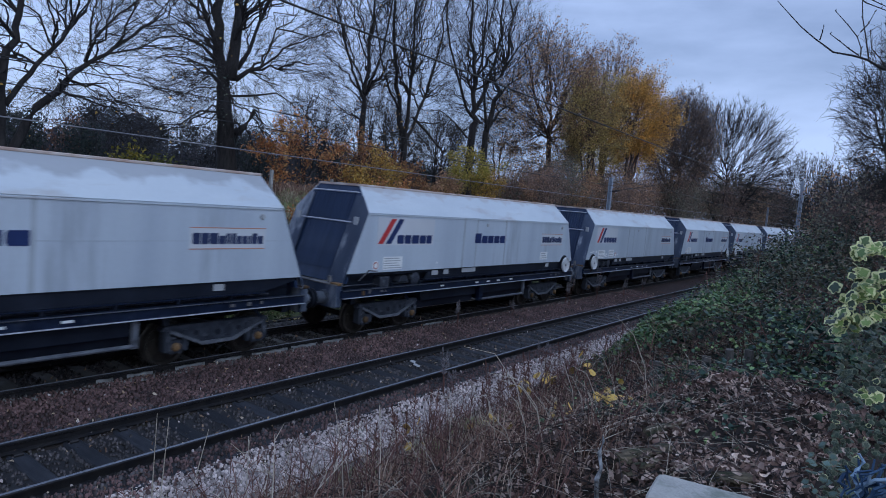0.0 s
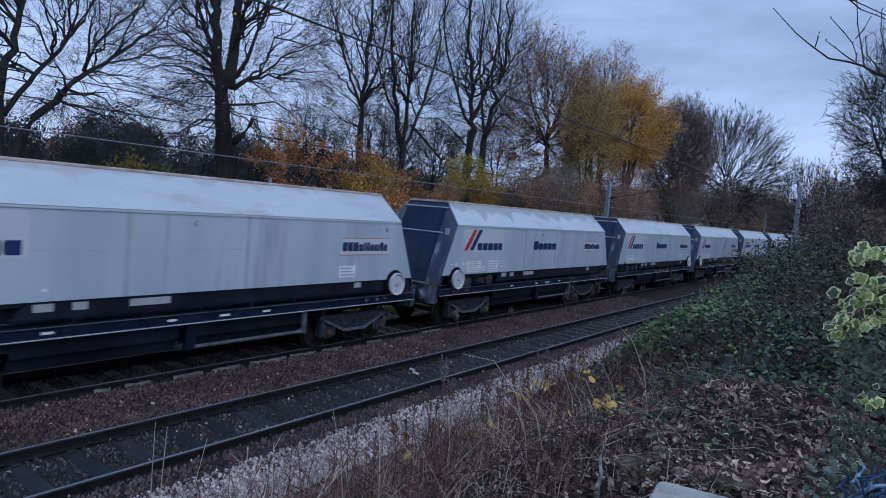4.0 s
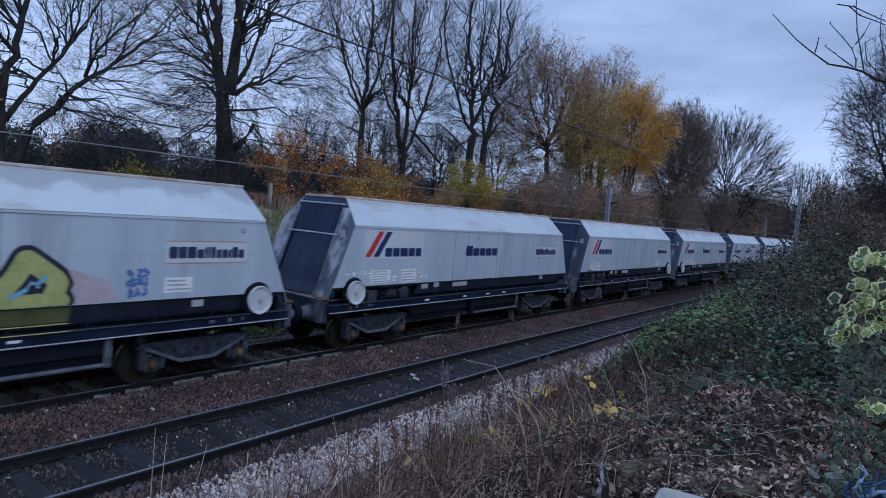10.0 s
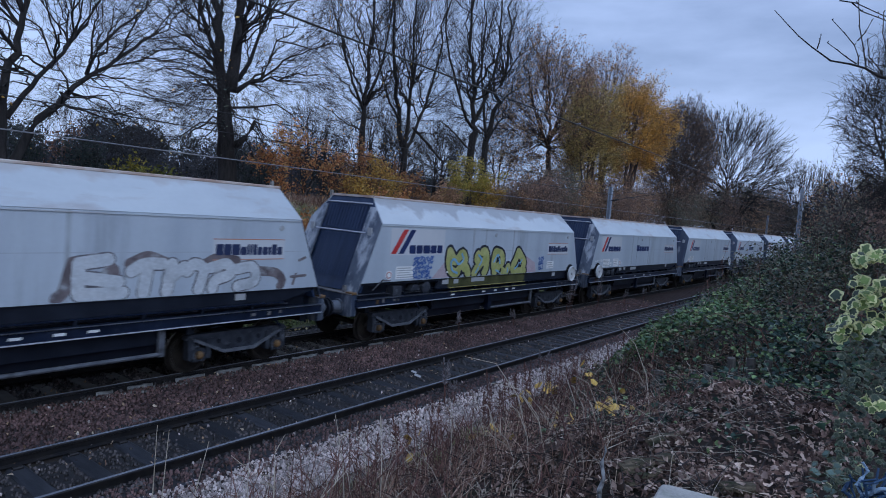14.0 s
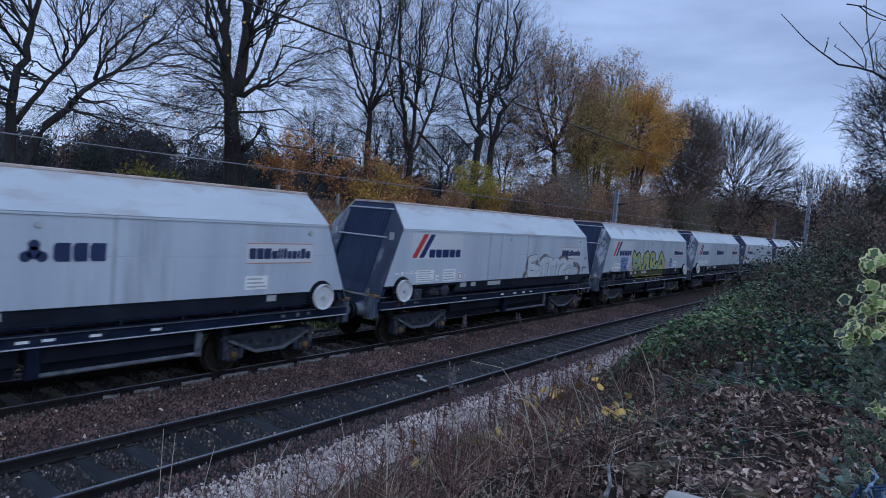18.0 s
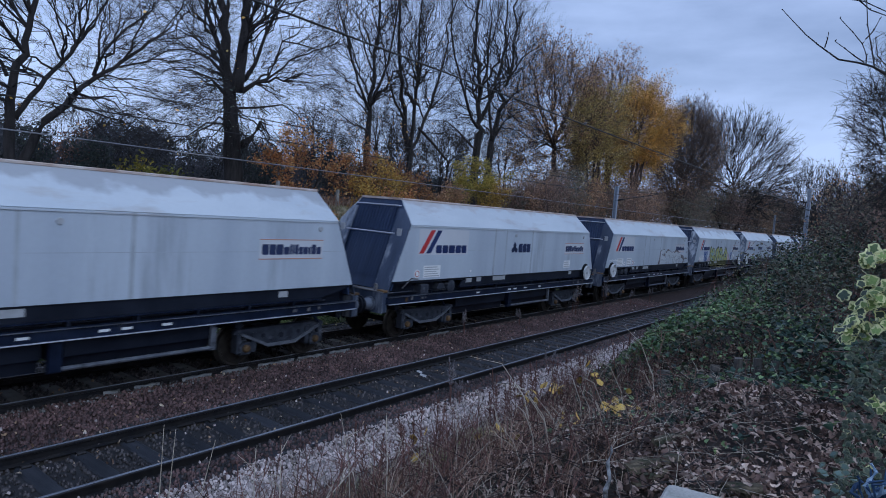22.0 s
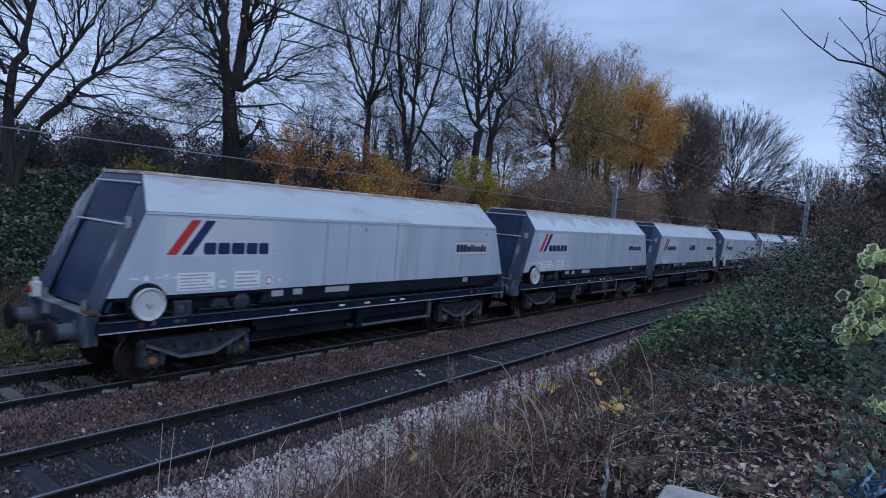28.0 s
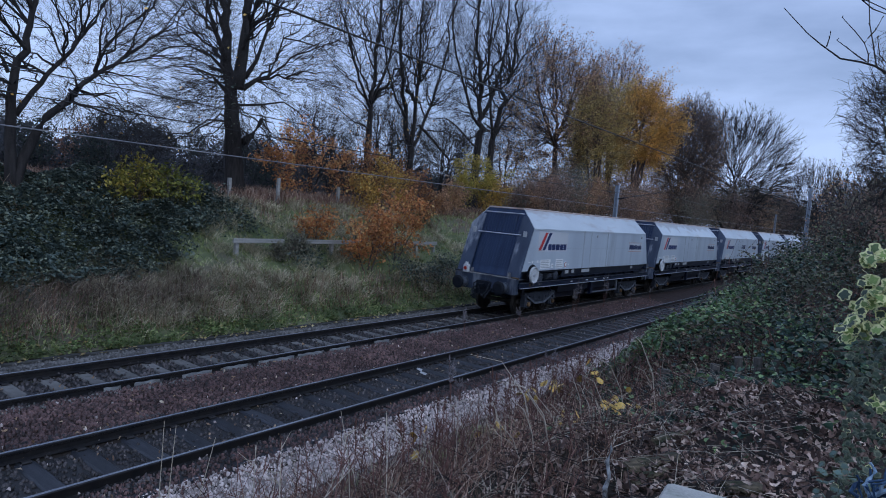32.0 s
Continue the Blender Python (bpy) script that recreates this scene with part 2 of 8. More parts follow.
IVY = leafmat("dark_ivy", (0.030, 0.050, 0.047), (0.096, 0.125, 0.108), (0.25, 0.27, 0.19), 0.36)
GRASS = leafmat("rough_grass", (0.15, 0.21, 0.07), (0.33, 0.37, 0.15), (0.62, 0.56, 0.38), 0.8)
SOOTY = mat("sooty_plate", (0.008, 0.011, 0.02), (0.017, 0.022, 0.036), 0.4, 0.1, 1.5, 40, 0.05, c3=(0.036, 0.044, 0.064), spots=0.66)
WEEDRED = mat("dead_weed", (0.098, 0.046, 0.040), (0.195, 0.098, 0.082), 0.9, 0, 3, 30, 0.1, island=0.4)
STRAW = mat("bleached_straw", (0.40, 0.34, 0.27), (0.55, 0.48, 0.40), 0.85, 0, 3, 30, 0.05, island=0.3)


# ---- building tools ----
class Geo:
    """Collects vertices and faces of one mesh."""

    def __init__(self):
        self.v, self.f = [], []

    def quad(self, a, b, c, d):
        k = len(self.v)
        self.v += [a, b, c, d]
        self.f.append((k, k + 1, k + 2, k + 3))
        return self

    def box(self, x0, x1, y0, y1, z0, z1, b=0.0):
        """A box; b bevels its long edges."""
        if b:
            ring = [(y0 + b, z0), (y1 - b, z0), (y1, z0 + b), (y1, z1 - b), (y1 - b, z1), (y0 + b, z1), (y0, z1 - b), (y0, z0 + b)]
            return self.prism(ring, x0, x1)
        return self.prism([(y0, z0), (y1, z0), (y1, z1), (y0, z1)], x0, x1)

    def prism(self, ring, x0, x1):
        """A profile of (y, z) pushed along x."""
        k, n = len(self.v), len(ring)
        self.v += [(x0, y, z) for y, z in ring] + [(x1, y, z) for y, z in ring]
        for i in range(n):
            j = (i + 1) % n
            self.f.append((k + i, k + j, k + n + j, k + n + i))
        self.f.append(tuple(k + n - 1 - i for i in range(n)))
        self.f.append(tuple(k + n + i for i in range(n)))
        return self

    def slab(self, ring, y0, y1):
        """A profile of (x, z) pushed along y."""
        k, n = len(self.v), len(ring)
        self.v += [(x, y0, z) for x, z in ring] + [(x, y1, z) for x, z in ring]
        for i in range(n):
            j = (i + 1) % n
            self.f.append((k + i, k + n + i, k + n + j, k + j))
        self.f.append(tuple(k + i for i in range(n)))
        self.f.append(tuple(k + 2 * n - 1 - i for i in range(n)))
        return self

    def tube(self, pts, radii, n=6, cap=True):
        k0 = len(self.v)
        pts = [Vector(p) for p in pts]
        m = len(pts)
        for i, p in enumerate(pts):
            d = (pts[min(i + 1, m - 1)] - pts[max(i - 1, 0)]).normalized()
            ref = Vector((0, 0, 1)) if abs(d.z) < 0.9 else Vector((1, 0, 0))
            a = d.cross(ref).normalized()
            b = d.cross(a)
            r = radii[i]
            for s in range(n):
                w = 2 * math.pi * s / n
                q = p + (a * math.cos(w) + b * math.sin(w)) * r
                self.v.append((q.x, q.y, q.z))
        for i in range(m - 1):
            for s in range(n):
                t = (s + 1) % n
                a = k0 + i * n
                self.f.append((a + s, a + t, a + n + t, a + n + s))
        if cap:
            self.f.append(tuple(k0 + n - 1 - s for s in range(n)))
            self.f.append(tuple(k0 + (m - 1) * n + s for s in range(n)))
        return self

    def spike(self, pts, radii):
        """A three-sided twig that runs out to a point."""
        k0, m = len(self.v), len(pts)
        d = (pts[-1] - pts[0]).normalized()
        a = d.orthogonal().normalized()
        b = d.cross(a)
        for p, r in zip(pts[:-1], radii):
            for cw, sw in ((1, 0), (-0.5, 0.866), (-0.5, -0.866)):
                self.v.append(tuple(p + (a * cw + b * sw) * r))
        self.v.append(tuple(pts[-1]))
        tip = len(self.v) - 1
        for i in range(m - 1):
            for s in range(3):
                t = (s + 1) % 3
                c = k0 + i * 3
                self.f.append((c + s, c + t, c + 3 + t, c + 3 + s) if i < m - 2 else (c + s, c + t, tip))
        return self

    def lathe(self, prof, centre, axis="y", n=20):
        """(along, radius) pairs turned about an axis."""
        k0, m = len(self.v), len(prof)
        cx, cy, cz = centre
        for a, r in prof:
            for s in range(n):
                w = 2 * math.pi * s / n
                u, t = r * math.cos(w), r * math.sin(w)
                self.v.append((cx + u, cy + a, cz + t) if axis == "y" else (cx + a, cy + u, cz + t) if axis == "x" else (cx + u, cy + t, cz + a))
        for i in range(m - 1):
            for s in range(n):
                t = (s + 1) % n
                a = k0 + i * n
                self.f.append((a + s, a + n + s, a + n + t, a + t))
        self.f.append(tuple(k0 + s for s in range(n)))
        self.f.append(tuple(k0 + (m - 1) * n + n - 1 - s for s in range(n)))
        return self

    def mesh(self, name, material, smooth=False):
        me = bpy.data.meshes.new(name)
        me.from_pydata(self.v, [], self.f)
        me.materials.append(material)
        if smooth:
            me.polygons.foreach_set("use_smooth", [True] * len(me.polygons))
        me.update()
        return me


def from_arrays(name, verts, faces, material, smooth=False):
    """A mesh from numpy arrays: faces all have the same number of corners."""
    me = bpy.data.meshes.new(name)
    nf, k = faces.shape
    me.vertices.add(len(verts))
    me.vertices.foreach_set("co", np.ascontiguousarray(verts, dtype=np.float32).ravel())
    me.loops.add(nf * k)
    me.loops.foreach_set("vertex_index", np.ascontiguousarray(faces, dtype=np.int32).ravel())
    me.polygons.add(nf)
    me.polygons.foreach_set("loop_start", np.arange(0, nf * k, k, dtype=np.int32))
    if smooth:
        me.polygons.foreach_set("use_smooth", np.ones(nf, dtype=bool))
    me.materials.append(material)
    me.update(calc_edges=True)
    me.validate()
    return me


def part(name, me, parent, label="", m=None):
    ob = new(name, me)
    ob.parent = parent
    if m is not None:
        ob.matrix_local = m
    if label:
        tagged(ob, label)
    return ob


RNG = np.random.default_rng(7)


def scatter_leaves(centres, size, material, name="leaves", up=0.3, spread=0.4, fold=0.25, rng=None, aspect=0.6, oval=False):
    """One folded pointed leaf at each centre."""
    rng = rng or RNG
    c = np.asarray(centres, dtype=np.float64)
    n = len(c)
    nor = rng.normal(size=(n, 3))
    nor[:, 2] = np.abs(nor[:, 2]) + up * 3
    nor /= np.linalg.norm(nor, axis=1)[:, None]
    t = rng.normal(size=(n, 3))
    t -= (t * nor).sum(1)[:, None] * nor
    t /= np.linalg.norm(t, axis=1)[:, None] + 1e-9
    b = np.cross(nor, t)
    s = size * (1 + spread * rng.uniform(-1, 1, n))[:, None]
    if oval:
        curl = nor * s * rng.uniform(-0.35, 0.35, n)[:, None]
        v = np.empty((n, 6, 3))
        v[:, 0], v[:, 3] = c - t * s * 0.5 + curl, c + t * s * 0.5 + curl
        for i, along, wide in ((1, -0.22, 1), (2, 0.18, 0.92), (4, 0.18, -0.92), (5, -0.22, -1)):
            v[:, i] = c + t * s * along + b * s * aspect * 0.5 * wide + nor * s * fold * 0.5
        base = (np.arange(n) * 6)[:, None]
        f = np.concatenate([base + np.array(q) for q in ((0, 5, 4), (0, 4, 3), (0, 3, 2), (0, 2, 1))])
        return from_arrays(name, v.reshape(-1, 3), f, material)
    v = np.empty((n, 4, 3))
    v[:, 0] = c - t * s * 0.5
    v[:, 1] = c + b * s * aspect * 0.5 + nor * s * fold * 0.5
    v[:, 2] = c + t * s * 0.5
    v[:, 3] = c - b * s * aspect * 0.5 + nor * s * fold * 0.5
    base = (np.arange(n) * 4)[:, None]
    f = np.concatenate([base + np.array([0, 1, 2]), base + np.array([0, 2, 3])])
    return from_arrays(name, v.reshape(-1, 3), f, material)


def curled_leaves(centres, size, material, name, rng):
    """Dead leaves, rolled along and across, with a ragged outline."""
    c = np.asarray(centres, dtype=np.float64)
    n = len(c)
    nor = rng.normal(size=(n, 3)) * np.array([0.8, 0.8, 0.6]) + np.array([0, 0, 0.55])
    nor /= np.linalg.norm(nor, axis=1)[:, None]
    t = rng.normal(size=(n, 3))
    t -= (t * nor).sum(1)[:, None] * nor
    t /= np.linalg.norm(t, axis=1)[:, None] + 1e-9
    b = np.cross(nor, t)
    s = size * rng.uniform(0.5, 1.5, n)
    roll, bend = rng.uniform(-1.0, 1.6, n), rng.uniform(-1.3, 1.3, n)
    v = np.empty((n, 11, 3))
    row = 0
    for along, wide in ((-0.55, (0,)), (-0.24, (-1, 0, 1)), (0.05, (-1, 0, 1)), (0.30, (-1, 0, 1)), (0.56, (0,))):
        for w in wide:
            half = 0.30 * rng.uniform(0.45, 1.15, n) * (1.0 if along < 0.1 else 0.7)
            a = along + (rng.uniform(-0.10, 0.10, n) if w else 0.0)
            across = w * half * np.cos(0.6 * roll)
            lift = np.abs(w) * half * np.sin(roll) + bend * (a * a - 0.1)
            v[:, row] = c + s[:, None] * (t * (a * np.cos(0.35 * bend))[:, None] + b * (across + 0.1 * bend * a)[:, None] + nor * lift[:, None])
            row += 1
    k = (np.arange(n) * 11)[:, None]
    tri = [(0, 2, 1), (0, 3, 2), (10, 7, 8), (10, 8, 9)]
    for q in (1, 4):
        tri += [(q, q + 1, q + 4), (q, q + 4, q + 3), (q + 1, q + 2, q + 5), (q + 1, q + 5, q + 4)]
    return from_arrays(name, v.reshape(-1, 3), np.concatenate([k + np.array(q) for q in tri]), material, True)


def blades(base, height, width, lean, material, name="blades", rng=None, bend=0.5, heading=None):
    """Bent grass blades or stalks: two pieces each, tapering."""
    rng = rng or RNG
    p = np.asarray(base, dtype=np.float64)
    n = len(p)
    hgt = height * rng.uniform(0.5, 1.3, n)[:, None]
    a = rng.uniform(0, 2 * np.pi, n)
    d = np.stack([np.cos(a), np.sin(a), np.zeros(n)], 1)
    if heading is not None:
        d = d + np.asarray(heading)
    side = np.stack([-np.sin(a + 0.7), np.cos(a + 0.7), np.zeros(n)], 1)
    l = lean * rng.uniform(0.2, 1.4, n)[:, None]
    up = np.array([0, 0, 1.0])
    w = width * rng.uniform(0.7, 1.3, n)[:, None]
    mid = p + up * hgt * 0.55 + d * l * hgt * 0.35
    top = p + up * hgt * (1 - bend * l * 0.4) + d * l * hgt
    v = np.empty((n, 5, 3))
    v[:, 0], v[:, 1] = p - side * w * 0.5, p + side * w * 0.5
    v[:, 2], v[:, 3] = mid - side * w * 0.38, mid + side * w * 0.38
    v[:, 4] = top
    k = (np.arange(n) * 5)[:, None]
    f = np.concatenate([k + np.array([0, 1, 3]), k + np.array([0, 3, 2]), k + np.array([2, 3, 4])])
    return from_arrays(name, v.reshape(-1, 3), f, material)


def stones(centres, size, material, name="stones", rng=None, flat=0.75):
    """Angular broken stones: a skewed three-sided block each, half sunk in the bed."""
    rng = rng or RNG
    c = np.asarray(centres, dtype=np.float64)
    n = len(c)
    v = np.empty((n, 6, 3))
    s = size * rng.uniform(0.55, 1.5, n)
    a0 = rng.uniform(0, 2 * np.pi, n)
    tilt, way = rng.uniform(0, 0.8, n), rng.uniform(0, 2 * np.pi, n)
    for k in range(6):
        a = a0 + (k % 3) * 2.094 + (k > 2) * 0.7 + rng.uniform(-0.35, 0.35, n)
        r = s * rng.uniform(0.42, 0.68, n) * (0.62 if k > 2 else 1.0)
        v[:, k, 0], v[:, k, 1] = r * np.cos(a), r * np.sin(a)
        v[:, k, 2] = (s * flat * rng.uniform(0.4, 0.8, n) if k > 2 else -0.012) + (v[:, k, 0] * np.cos(way) + v[:, k, 1] * np.sin(way)) * tilt * 0.7
    v += c[:, None]
    tri = np.array([[0, 1, 3], [1, 4, 3], [1, 2, 4], [2, 5, 4], [2, 0, 5], [0, 3, 5], [3, 4, 5]])
    f = (np.arange(n) * 6)[:, None, None] + tri[None]
    return from_arrays(name, v.reshape(-1, 3), f.reshape(-1, 3), material)


# ---- ground ----
NEAR_RAIL, FAR_RAIL, HEAD = 7.83, 11.29, 1.505
FAR_MID, NEAR_TOP = FAR_RAIL + HEAD / 2, -0.087
PROFILE_Y = np.array([-400, -60, -12, 0, 1.5, 3, 4.5, 5.6, 6.3, 7.1, 7.45, 7.75, 7.9, 9.25, 9.42, 10.0, 10.5, 11.0, 11.22, 11.36, 12.72, 12.88, 13.5, 14.5, 14.9, 15.2, 18.0, 20.6, 21.8, 24, 60, 200, 900])
PROFILE_Z = np.array([6, 4, 2.4, 1.95, 1.75, 1.15, 0.3, -0.24, -0.40, -0.38, -0.27, -0.225, -0.295, -0.295, -0.225, -0.24, -0.17, -0.14, -0.14, -0.205, -0.205, -0.14, -0.16, -0.42, -0.40, -0.28, 1.42, 2.95, 3.25, 3.3, 3.9, 7, 12])


def ground_z(x, y):
    """Height of the ground at arrays x, y."""
    x, y = np.asarray(x, dtype=np.float64), np.asarray(y, dtype=np.float64)
    z = np.interp(y, PROFILE_Y, PROFILE_Z)
    bumps = 0.10 * np.sin(x * 0.9 + y * 1.3) + 0.07 * np.sin(x * 2.1 - y * 1.7 + 1.0) + 0.04 * np.sin(x * 4.7 + y * 3.9)
    rough = np.clip((6.2 - y) / 2, 0, 1) + np.clip((y - 15.2) / 2, 0, 1)
    return z + bumps * rough


def build_ground():
    xs = np.concatenate([np.linspace(-900, -40, 12), np.arange(-35, -6, 3.0), np.arange(-5, 60, 0.45), np.arange(61, 160, 4.0), np.linspace(180, 2500, 14)])
    ys = np.concatenate([np.array([-900, -400, -120, -60, -30, -12, -6, -3]), np.arange(-2, 26, 0.2), np.array([28, 32, 40, 60, 100, 200, 450, 900, 2500.0])])
    gx, gy = np.meshgrid(xs, ys, indexing="ij")
    v = np.stack([gx, gy, ground_z(gx, gy)], -1).reshape(-1, 3)
    n, m = len(xs), len(ys)
    i = (np.arange(n - 1)[:, None] * m + np.arange(m - 1)[None]).ravel()
    f = np.stack([i, i + m, i + m + 1, i + 1], 1)
    ob = new("ground", from_arrays("ground", v, f, SOIL, True))
    tagged(ob, "dark leafy soil of a railway cutting with banks", "ground", kind="structure")


build_ground()


def rail_profile(y, top):
    """The section of a flat-bottomed rail."""
    return [(y - 0.07, top - 0.159), (y + 0.07, top - 0.159), (y + 0.07, top - 0.148), (y + 0.012, top - 0.128), (y + 0.010, top - 0.05), (y + 0.036, top - 0.038),
            (y + 0.036, top - 0.008), (y + 0.02, top - 0.001), (y - 0.026, top - 0.001), (y - 0.036, top - 0.010), (y - 0.036, top - 0.038), (y - 0.010, top - 0.05), (y - 0.012, top - 0.128), (y - 0.07, top - 0.148)]


def head_profile(y, top):
    return [(y - 0.016, top - 0.004), (y + 0.0355, top - 0.007), (y + 0.028, top + 0.002), (y - 0.012, top + 0.002)]


def sleeper_mesh(name, half, w, depth, material):
    g = Geo()
    ring = [(-w / 2, 0), (w / 2, 0), (w / 2, depth - 0.02), (w / 2 - 0.03, depth), (-w / 2 + 0.03, depth), (-w / 2, depth - 0.02)]
    g.slab(ring, -half, half)
    return g.mesh(name, material)


def build_track(label, y0, top, material, step, start):
    root = tagged(new("railway_track"), label, "railway track", kind="structure")
    for y in (y0, y0 + HEAD):
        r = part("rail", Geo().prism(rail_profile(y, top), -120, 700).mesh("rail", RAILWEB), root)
        part("rail_head", Geo().prism(head_profile(y, top), -120, 700).mesh("rail_head", RAILTOP), r, "polished running surface coloured pale for reflected sky")
    me = sleeper_mesh("sleeper", 1.25, 0.26, 0.2, material)
    clip = Geo()
    for y in (y0, y0 + HEAD):
        for s in (-1, 1):
            clip.box(-0.06, 0.06, y - y0 - HEAD / 2 + s * 0.115 - 0.045, y - y0 - HEAD / 2 + s * 0.115 + 0.045, 0.19, 0.235, 0.015)
    cm = clip.mesh("rail_fastening", RAILWEB)
    n = int((70 - start) / step)
    mid = y0 + HEAD / 2
    rest = Geo()
    for i in range(-30, 260):
        x = start + i * step
        turn = RNG.normal() * 0.6
        if 0 <= i < n:
            o = part("sleeper", me, root, m=pose(x, mid, top - 0.375, 0, 0, turn))
            part("rail_fastening", cm, o)
        else:
            rest.box(x - 0.13, x + 0.13, mid - 1.25, mid + 1.25, top - 0.36, top - 0.178)
    part("distant_sleepers", rest.mesh("distant_sleepers", material), root)


build_track("dark worn track with oily sleepers and bright rail heads", NEAR_RAIL, NEAR_TOP, TIMBER, 0.7, -3.0)
build_track("running line on pale concrete sleepers beneath the train", FAR_RAIL, 0.0, CONC, 0.65, -3.0)


def strip(n, y0, y1, x0=-1, x1=32, power=1.4):
    """Random places in a strip along the track, denser where the camera stands."""
    x = x0 + (x1 - x0) * RNG.random(n) ** power
    y = RNG.uniform(y0, y1, n)
    return x, y


def build_ballast():
    for label, n, y0, y1, size, material, dz in (
            ("oily black ballast between the rails of the worn track", 14000, NEAR_RAIL - 0.35, NEAR_RAIL + HEAD + 0.5, 0.05, STONE_D, 0.0),
            ("rust-brown ballast between the two tracks", 26000, NEAR_RAIL + HEAD + 0.35, FAR_RAIL - 0.13, 0.052, STONE_B, 0.0),
            ("dark grey ballast round the concrete sleepers", 10000, FAR_RAIL - 0.1, FAR_RAIL + HEAD + 0.1, 0.055, STONE_D, 0.01),
            ("grey ballast shoulder at the foot of the bank", 8000, FAR_RAIL + HEAD + 0.1, 14.75, 0.06, STONE_G, 0.0),
            ("pale dusty stones along the sleeper ends", 1500, FAR_RAIL - 0.38, FAR_RAIL - 0.14, 0.04, STONE_P, 0.01),
            ("clean pale limestone ballast beside the worn track", 25000, 6.3, 7.38, 0.045, STONE_W, 0.0),
            ("rust-dark stones along the sleeper ends of the worn track", 7000, 7.2, NEAR_RAIL - 0.1, 0.045, STONE_B, 0.0)):
        x, y = strip(n, y0, y1)
        if material is STONE_D:
            keep = (np.abs((x + 3.0) / (0.7 if y0 < 9 else 0.65) % 1 - 0.5) < 0.30) | (np.abs(y - (y0 + y1) / 2) > 0.85) | (RNG.random(n) < 0.12)
            x, y = x[keep], y[keep]
        n = len(x)
        ob = new("ballast", stones(np.stack([x, y, ground_z(x, y) + dz + 0.025 * RNG.random(n)], 1), size, material))
        tagged(ob, label, "ballast", kind="stuff")


build_ballast()


def spilled_lime():
    """Pale powder that has drifted against the foot of the running rail."""
    powder = mat("lime_powder", (0.12, 0.12, 0.125), (0.22, 0.22, 0.22), 0.95, 0, 5, 60, 0.4, c3=(0.12, 0.115, 0.11), spots=0.58)
    v, f = [], []
    for x0, x1 in ((5.2, 5.5), (5.75, 6.25), (6.7, 7.35), (7.6, 8.25), (8.5, 9.5), (9.6, 10.4), (10.6, 11.3), (12.2, 12.8), (14.6, 15.6)):
        m = int((x1 - x0) / 0.06)
        for i in range(m + 1):
            x = x0 + (x1 - x0) * i / m
            w = (0.10 + 0.03 * math.sin(7 * x) + 0.02 * math.sin(19 * x)) * min(1, 4 * i / m, 4 * (m - i) / m)
            k = len(v)
            v += [(x, 11.215, -0.15), (x, 11.215, -0.06 + 0.008 * math.sin(23 * x)), (x, 11.215 - 0.6 * w, -0.07 + 0.008 * math.sin(31 * x)), (x, 11.215 - w, -0.15)]
            if i:
                f += [(k - 4 + q, k + q, k + q + 1, k - 3 + q) for q in range(3)]
    tagged(new("spilled_lime", from_arrays("spilled_lime", np.array(v), np.array(f), powder)), "pale lime powder spilled along the foot of the rail", "powder", kind="stuff")


spilled_lime()


def build_beds():
    """Sheets of small chippings under the loose stones, darkened for the shade in gaps."""
    for label, y0, y1, material in (("shade-darkened fine oily chippings", 7.26, NEAR_RAIL + HEAD + 0.45, BED_D), ("shade-darkened fine rusty chippings", NEAR_RAIL + HEAD + 0.45, FAR_RAIL - 0.1, BED_B),
                                    ("shade-darkened fine chippings", FAR_RAIL - 0.1, FAR_RAIL + HEAD + 0.1, BED_D), ("shade-darkened fine grey chippings", FAR_RAIL + HEAD + 0.1, 14.8, BED_G),
                                    ("shade-darkened pale limestone chippings", 5.7, 7.26, BED_W)):
        xs = np.concatenate([np.arange(-120, -5, 5.0), np.arange(-5, 60, 0.5), np.arange(60, 400, 8.0)])
        ys = np.linspace(y0, y1, 15)
        gx, gy = np.meshgrid(xs, ys, indexing="ij")
        v = np.stack([gx, gy, ground_z(gx, gy) + 0.006], -1).reshape(-1, 3)
        m = len(ys)
        i = (np.arange(len(xs) - 1)[:, None] * m + np.arange(m - 1)[None]).ravel()
        ob = new("ballast_bed", from_arrays("ballast_bed", v, np.stack([i, i + m, i + m + 1, i + 1], 1), material, True))
        tagged(ob, label + " of the track bed", "ballast", kind="structure")


build_beds()

# ---- the train ----
PITCH, CENTRE = 14.12, 4.42
RUN = (-100.306, 156.482, -117.324, 194.180, -169.756, 57.5386)
CARS = 16
WHEEL_R = 0.44


def run_at(t):
    return sum(c * (t / 32.0) ** i for i, c in enumerate(RUN))


ENDW = mat("scuffed_slate_paint", (0.034, 0.048, 0.082), (0.056, 0.075, 0.118), 0.42, 0.0, 1.4, 20, 0.02, c3=(0.27, 0.295, 0.34), spots=0.555, stretch=(2.2, 2.2, 0.3), rand=0.3, grain=0.1)
LIMED = mat("lime_dusted_paint", (0.06, 0.078, 0.115), (0.105, 0.128, 0.17), 0.5, 0.0, 1.6, 20, 0.02, c3=(0.40, 0.435, 0.49), spots=0.525, stretch=(2.6, 2.6, 0.4), grain=0.12)
DUST = mat("dusted_flange", (0.085, 0.094, 0.118), (0.15, 0.162, 0.19), 0.5, 0.1, 4, 50, 0.1, c3=(0.05, 0.055, 0.065), spots=0.58)
LIP = mat("chipped_lip", (0.16, 0.155, 0.165), (0.30, 0.29, 0.29), 0.6, 0.1, 3, 40, 0.1, c3=(0.06, 0.06, 0.07), spots=0.56)
